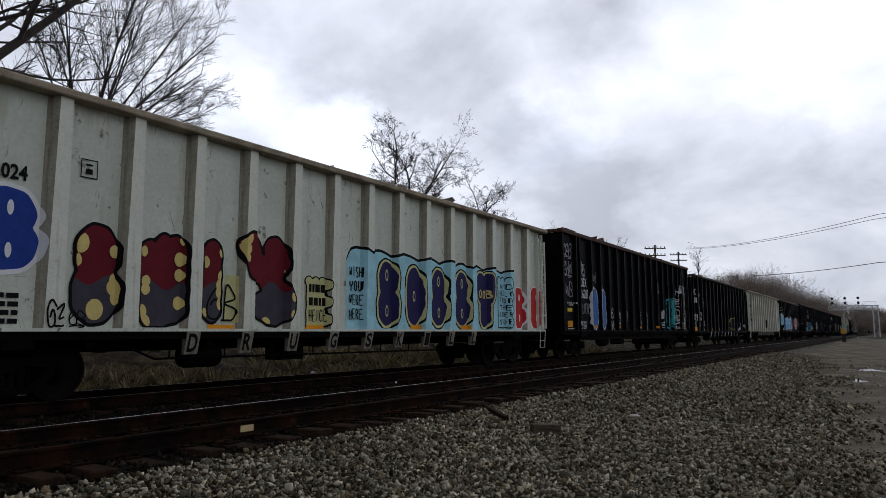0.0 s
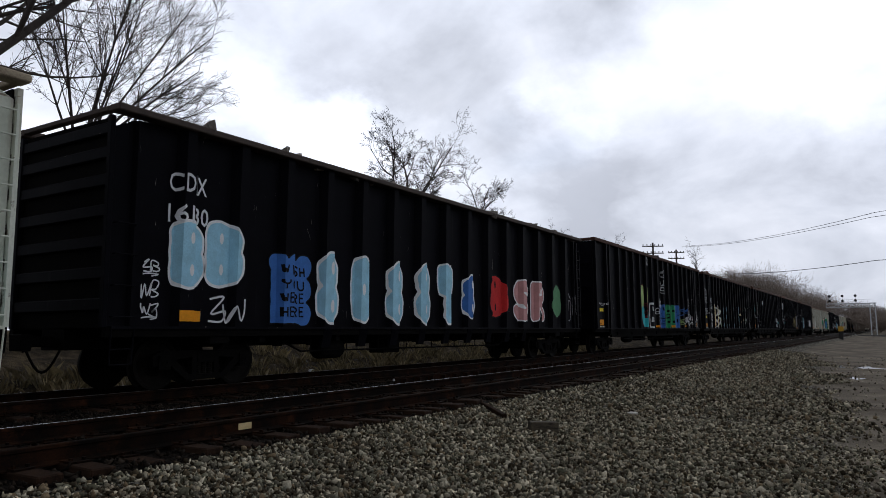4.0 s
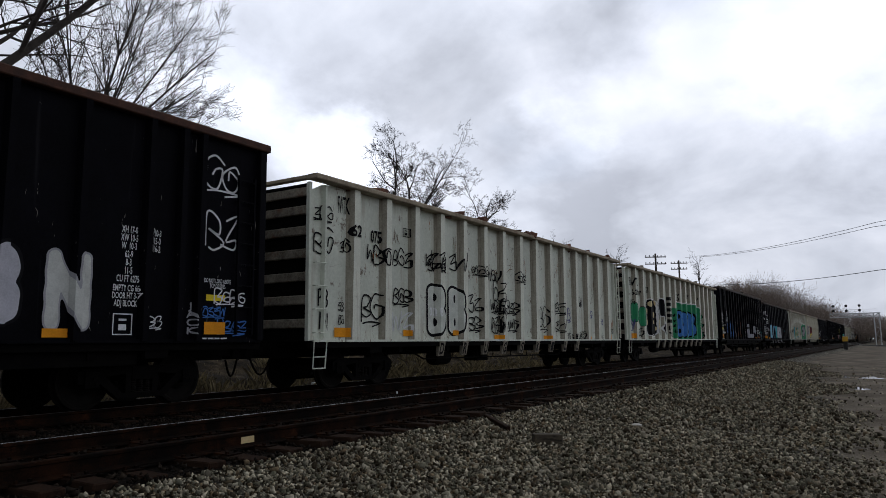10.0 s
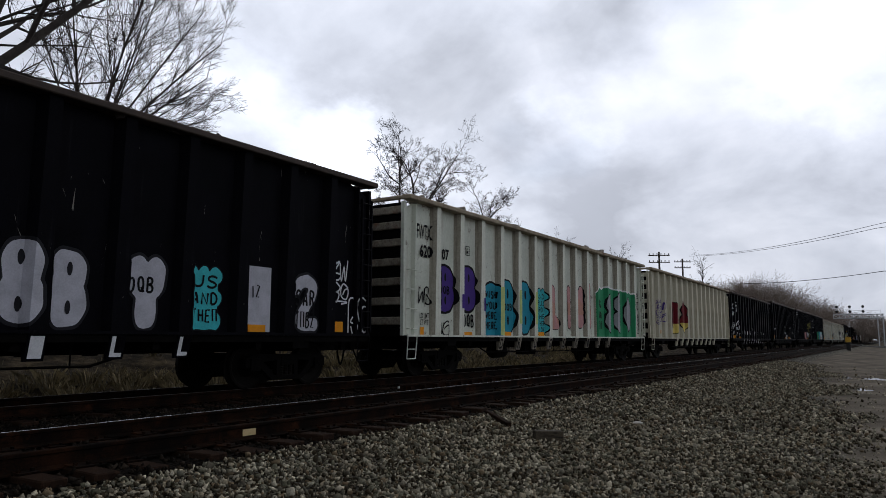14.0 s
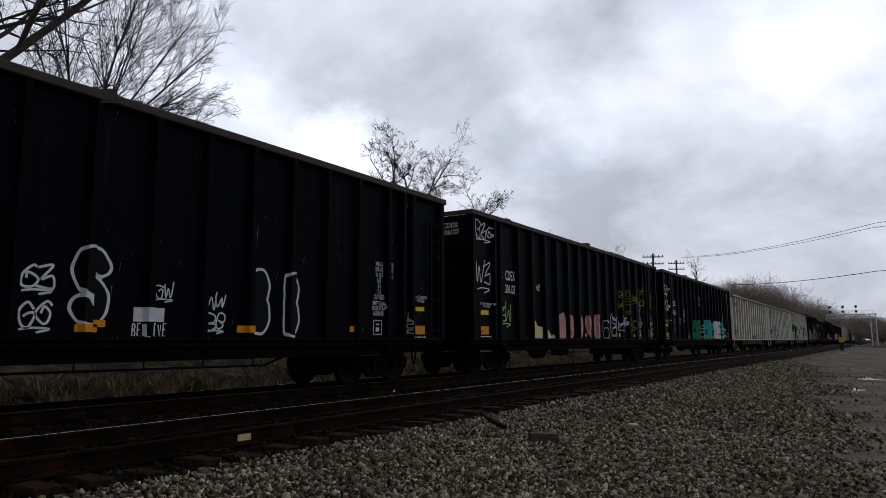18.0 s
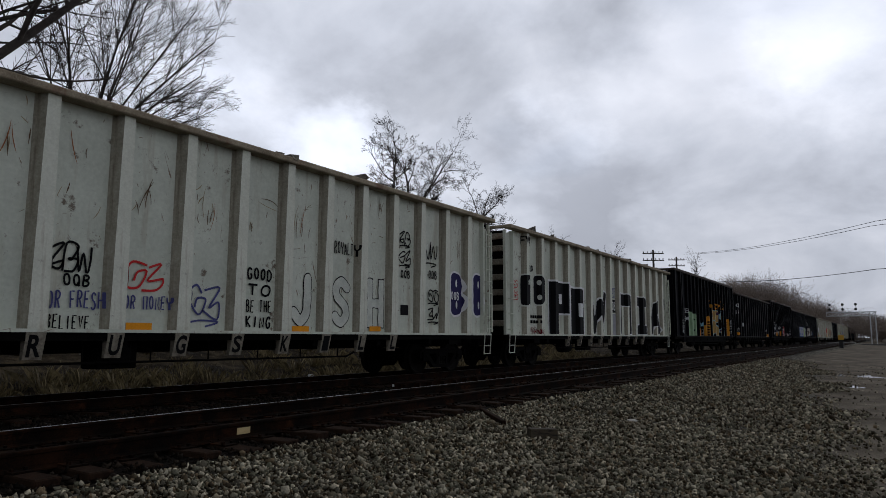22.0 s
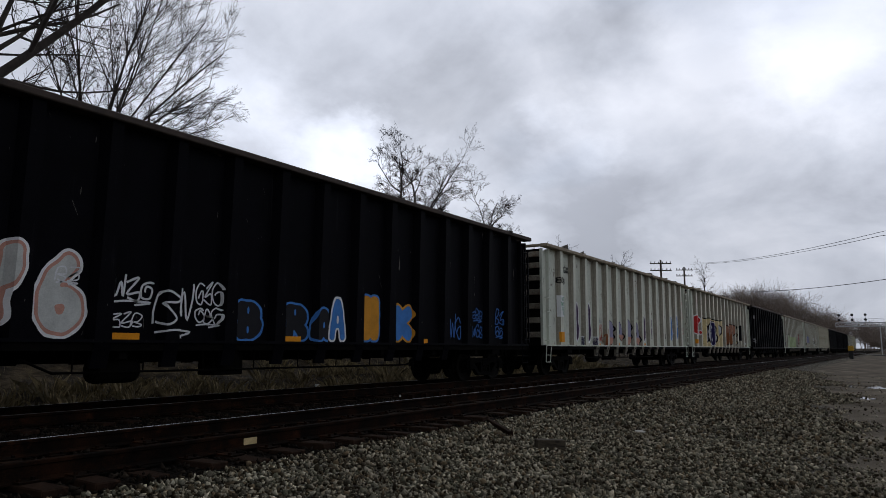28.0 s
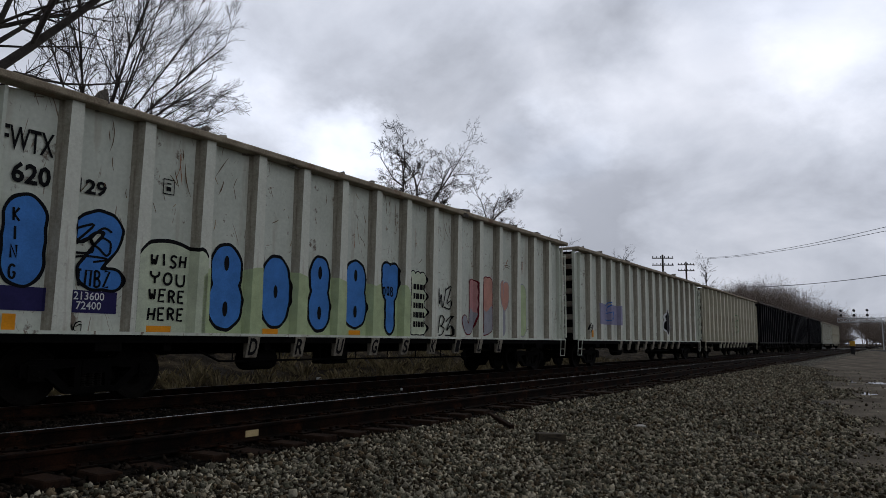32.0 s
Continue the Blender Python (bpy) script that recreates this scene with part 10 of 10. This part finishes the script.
def utility_pole(x, y, h, arms, half, turn):
    pole = tagged(new("utility_pole"), "weathered wooden utility pole with crossarms and insulators", "utility pole", "poles along the line")
    pole.matrix_basis = pose(x, y, ground_z(x, y), 0, 0, turn)
    bm = bmesh.new()
    tube(bm, (0, 0, -0.3), (0, 0, h), 0.19, 0.13, 10)
    part("post", bm, POLEWOOD, pole)
    for k in range(arms):
        z = h - 0.5 - 1.0 * k
        bm = bmesh.new()
        bm_box(bm, -0.05, 0.05, -half, half, z - 0.07, z + 0.07)
        arm = part("crossarm", bm, POLEWOOD, pole)
        for j in range(6):
            yy = -half * 0.92 + 1.84 * half * j / 5
            bm = bmesh.new()
            tube(bm, (0, yy, z + 0.07), (0, yy, z + 0.28), 0.05, 0.07, 6)
            part("insulator", bm, WIREMAT, arm)
    return pole


utility_pole(101.4, 27.4, 12.4, 2, 1.5, 30)
utility_pole(121.6, 29.0, 13.4, 2, 1.35, 30)
utility_pole(18.0, -30.0, 9.0, 1, 1.3, 60)
utility_pole(70.0, -30.0, 9.6, 1, 1.3, 60)


def cable(points, r, label):
    """A slack cable from point to point."""
    bm = bmesh.new()
    line = [Vector(points[0])]
    for a, b in zip(points, points[1:]):
        a, b = Vector(a), Vector(b)
        for i in range(1, 13):
            t = i / 12
            line.append(a.lerp(b, t) - Vector((0, 0, 0.010 * (b - a).length * 4 * t * (1 - t))))
    hose(bm, line, r, 5)
    tagged(new("cable", mesh_of("cable", bm, WIREMAT)), label, "cable", "overhead cables")


cable([(122, 26.6, 15.1), (70.3, 0.0, 10.9), (18, -28.9, 8.2)], 0.022, "thin dark overhead cable across a cloudy sky")
cable([(122, 28.0, 15.0), (70.3, 0.4, 10.5), (18, -30.2, 8.0)], 0.022, "thin dark overhead cable across a cloudy sky")
cable([(150, 27.3, 12.2), (108, 0.3, 9.9), (70, -28.9, 8.9)], 0.045, "thick dark overhead cable across a cloudy sky")


def signal_gantry():
    """A cantilever truss over the tracks with three signal heads."""
    g = tagged(new("signal_gantry"), "pale steel cantilever signal gantry over the tracks with three signals", "signal gantry")
    g.location = (215, 1.6, -0.3)
    z0, z1, reach = 7.0, 8.0, 11.2
    for y in (0.0, 1.2):
        bm = bmesh.new()
        tube(bm, (0, y, -0.2), (0, y, z1), 0.13, n=8)
        part("mast", bm, GALV, g)
    bm = bmesh.new()
    for k in range(6):
        a, b = (0, 1.2) if k % 2 else (1.2, 0)
        tube(bm, (0, a, 0.4 + k * 1.1), (0, b, 1.5 + k * 1.1), 0.05, n=6)
    part("mast_lattice", bm, GALV, g)
    for x in (-0.45, 0.45):
        for z in (z0, z1):
            bm = bmesh.new()
            tube(bm, (x, -0.3, z), (x, reach, z), 0.12, n=6)
            part("chord", bm, GALV, g)
    n = 8
    for x in (-0.45, 0.45):
        for k in range(n):
            y0, y1 = reach * k / n, reach * (k + 1) / n
            bm = bmesh.new()
            tube(bm, (x, y0, z0 if k % 2 else z1), (x, y1, z1 if k % 2 else z0), 0.08, n=6)
            tube(bm, (x, y1, z0), (x, y1, z1), 0.06, n=6)
            part("brace", bm, GALV, g)
    bm = bmesh.new()
    for y in (0.4, reach - 0.2):
        tube(bm, (-0.45, y, z1), (-0.45, y, z1 + 1.0), 0.03, n=5)
    tube(bm, (-0.45, 0.4, z1 + 1.0), (-0.45, reach - 0.2, z1 + 1.0), 0.03, n=5)
    part("handrail", bm, GALV, g)
    for k, y in enumerate((reach - 0.9, reach - 3.9, reach - 6.9)):
        bm = bmesh.new()
        tube(bm, (-0.5, y, z1), (-0.5, y, z1 + 2.4), 0.06, n=6)
        mast = part("signal_mast", bm, GALV, g)
        for z in (z1 + 0.75, z1 + 2.0):
            bm = bmesh.new()
            lathe(bm, [(0.10, -0.18), (0.34, -0.14), (0.34, 0.14), (0.10, 0.18)], 14, "z")
            bmesh.ops.rotate(bm, verts=bm.verts[:], cent=(0, 0, 0), matrix=Matrix.Rotation(radians(90), 3, "Y"))
            bmesh.ops.translate(bm, verts=bm.verts[:], vec=(-0.62, y, z))
            part("signal_head", bm, DARKMETAL, mast, "round black signal head")
    return g


signal_gantry()


def crossing():
    road = surface("worn_road_asphalt", (0.07, 0.07, 0.068), (0.13, 0.13, 0.125), 0.8, scale=0.6, fine=20, bump=0.2)
    bm = bmesh.new()
    bm_box(bm, 176, 186, -90, 5.5, -0.62, -0.30)
    bm_box(bm, 176, 186, 14.0, 60, -0.3, 0.6)
    tagged(new("road", mesh_of("road", bm, road)), "grey asphalt road that crosses the tracks", "road", kind="structure")
    bm = bmesh.new()
    for y0, y1 in ((5.5, 6.38), (6.54, 7.86), (8.02, 10.86), (11.02, 12.36), (12.52, 14.0)):
        bm_box(bm, 176, 186, y0, y1, -0.5, -0.02)
    tagged(new("crossing_panels", mesh_of("crossing_panels", bm, road)), "grey crossing panels laid between the rails", "road", kind="structure")
    case = tagged(new("equipment_case"), "small yellow line-side equipment case by the crossing", "equipment case")
    case.location = (108, 4.9, ground_z(108, 4.9))
    yellow = surface("yellow_case_paint", (0.5, 0.26, 0.02), (0.7, 0.42, 0.05), 0.6, bump=0.05)
    bm = bmesh.new()
    bm_box(bm, -0.3, 0.3, -0.32, 0.32, 1.08, 1.66)
    part("body", bm, yellow, case, bevel=0.03)
    bm = bmesh.new()
    bm_box(bm, -0.33, 0.33, -0.35, 0.35, 1.66, 1.72)
    part("lid", bm, yellow, case, bevel=0.02)
    bm = bmesh.new()
    bm_box(bm, -0.22, 0.22, -0.24, 0.24, -0.1, 1.08)
    part("stand", bm, DARKMETAL, case, "dark stand")
    for x, y, h in ((222, -3.0, 2.8), (230, -8.0, 3.2)):
        hut = tagged(new("line_side_hut"), "low pale hut beyond the crossing", "hut", "huts beyond the crossing")
        hut.location = (x, y, ground_z(x, y))
        bm = bmesh.new()
        bm_box(bm, -2, 2, -2.2, 2.2, -0.2, h)
        part("wall", bm, GALV, hut)
        bm = bmesh.new()
        prism(bm, [(-2.5, h), (2.5, h), (0, h + 0.9)], -2.2, 2.2)
        part("roof", bm, DARKMETAL, hut)


crossing()

# ---- small things by the track ----
TAGCOL = surface("yellowed_rail_tag", (0.42, 0.30, 0.13), (0.62, 0.48, 0.25), 0.7, bump=0.1)
bm = bmesh.new()
bm_box(bm, 5.86, 6.06, 6.4305, 6.4355, -0.137, -0.062)
tagged(new("rail_tag", mesh_of("rail_tag", bm, TAGCOL, bevel=0.001)), "small yellowed tag stuck to the rusty rail's web", "tag")


GREYWOOD = surface("weathered_grey_wood", (0.026, 0.020, 0.013), (0.085, 0.068, 0.045), 0.9, scale=4, fine=40, bump=0.5, streak=((0.008, 0.007, 0.006), (3, 30, 30), (0.55, 0.65), 0.8))


def tie_plank(name, a, b, w, h, label, mat):
    a, b = Vector(a), Vector(b)
    bm = bmesh.new()
    bm_box(bm, 0, (b - a).length, -w / 2, w / 2, -h * 0.4, h * 0.6)
    ob = tagged(new(name, mesh_of(name, bm, mat, bevel=0.01)), label, "wood")
    ob.matrix_basis = Matrix.Translation(a) @ (b - a).to_track_quat("X", "Z").to_matrix().to_4x4()


tie_plank("wood_stick", (10.45, 5.72, -0.215), (9.72, 4.95, -0.30), 0.08, 0.07, "dark broken wooden stick lying on the gravel", TIE)
tie_plank("wood_block", (9.26, 4.33, -0.37), (9.52, 4.02, -0.385), 0.17, 0.15, "rough dark wooden block lying on the gravel", GREYWOOD)
bm = bmesh.new()
lathe(bm, [(0.03, 0), (0.09, 0.01), (0.10, 0.035), (0.05, 0.05)], 8, "z")
tagged(new("pale_stone", mesh_of("pale_stone", bm, surface("pale_limestone", (0.4, 0.39, 0.36), (0.6, 0.58, 0.54), 0.9), False)), "flat pale stone among the grey gravel", "stone").location = (12.25, 3.78, -0.46)
for k, (x, y) in enumerate(((18.6, 16.9), (8.6, 16.4))):
    bm = bmesh.new()
    bm_box(bm, -0.10, 0.10, -0.07, 0.07, 0, 0.09, (0.03, 0.02))
    ob = tagged(new("litter", mesh_of("litter", bm, paint("chalk"), bevel=0.01)), "white scrap of litter in the dry grass", "litter", "litter on the bank")
    ob.matrix_basis = pose(x, y, ground_z(x, y) + 0.02, 0, 8, 30 * k)

# a spare length of rail with clips, laid between the tracks
spare = tagged(new("spare_rail"), "rusty spare rail with clips lying between the tracks", "rail")
bm = bmesh.new()
prism(bm, [(u, z - 0.02) for u, z in RAIL_SHAPE], 0, 12.5)
part("rail", bm, RAIL, spare)
bm = bmesh.new()
bm_box(bm, -0.02, 0.0, -0.02, 0.02, -0.10, -0.05)
part("end_cap", bm, paint("chalk"), spare)
clip = bmesh.new()
bm_box(clip, -0.05, 0.05, -0.13, 0.05, -0.20, -0.08, (0.01, 0.02))
clip_me = mesh_of("clip", clip, RAIL)
for k in range(22):
    ob = part("clip", clip_me, None, spare)
    ob.location = (0.3 + 0.55 * k, -0.03, 0.02)
spare.location = (13.0, 9.35, 0)

AXLES = {}
for ob in scene.objects:
    if ob.name.startswith("axle"):
        AXLES.setdefault(ob.parent.name, []).append(ob)


def motions():
    for car, (kind, s) in zip(TRAIN, ORDER):
        walk(car, [(t, pose(s - SPEED * t, YC, 0)) for t in (0.0, 8.0, 16.0, 24.0, 32.0)])
        # wheels turn once the car draws near; one row a frame keeps each step under a right angle
        t0 = max(0, math.ceil((s - 55) / SPEED * FPS))
        t1 = min(32 * FPS, math.floor((s + 24) / SPEED * FPS))
        if t1 <= t0:
            continue
        for ob in AXLES[car.name]:
            at = ob.location.copy()
            frames = sorted({0, *range(t0, t1 + 1), 32 * FPS})
            rows = []
            for f in frames:
                g = min(max(f, t0), t1) - t0
                rows.append((f / FPS, pose(*at, 0, -math.degrees(g * SPEED / FPS / RADIUS) % 360.0, 0)))
            walk(ob, rows)


motions()
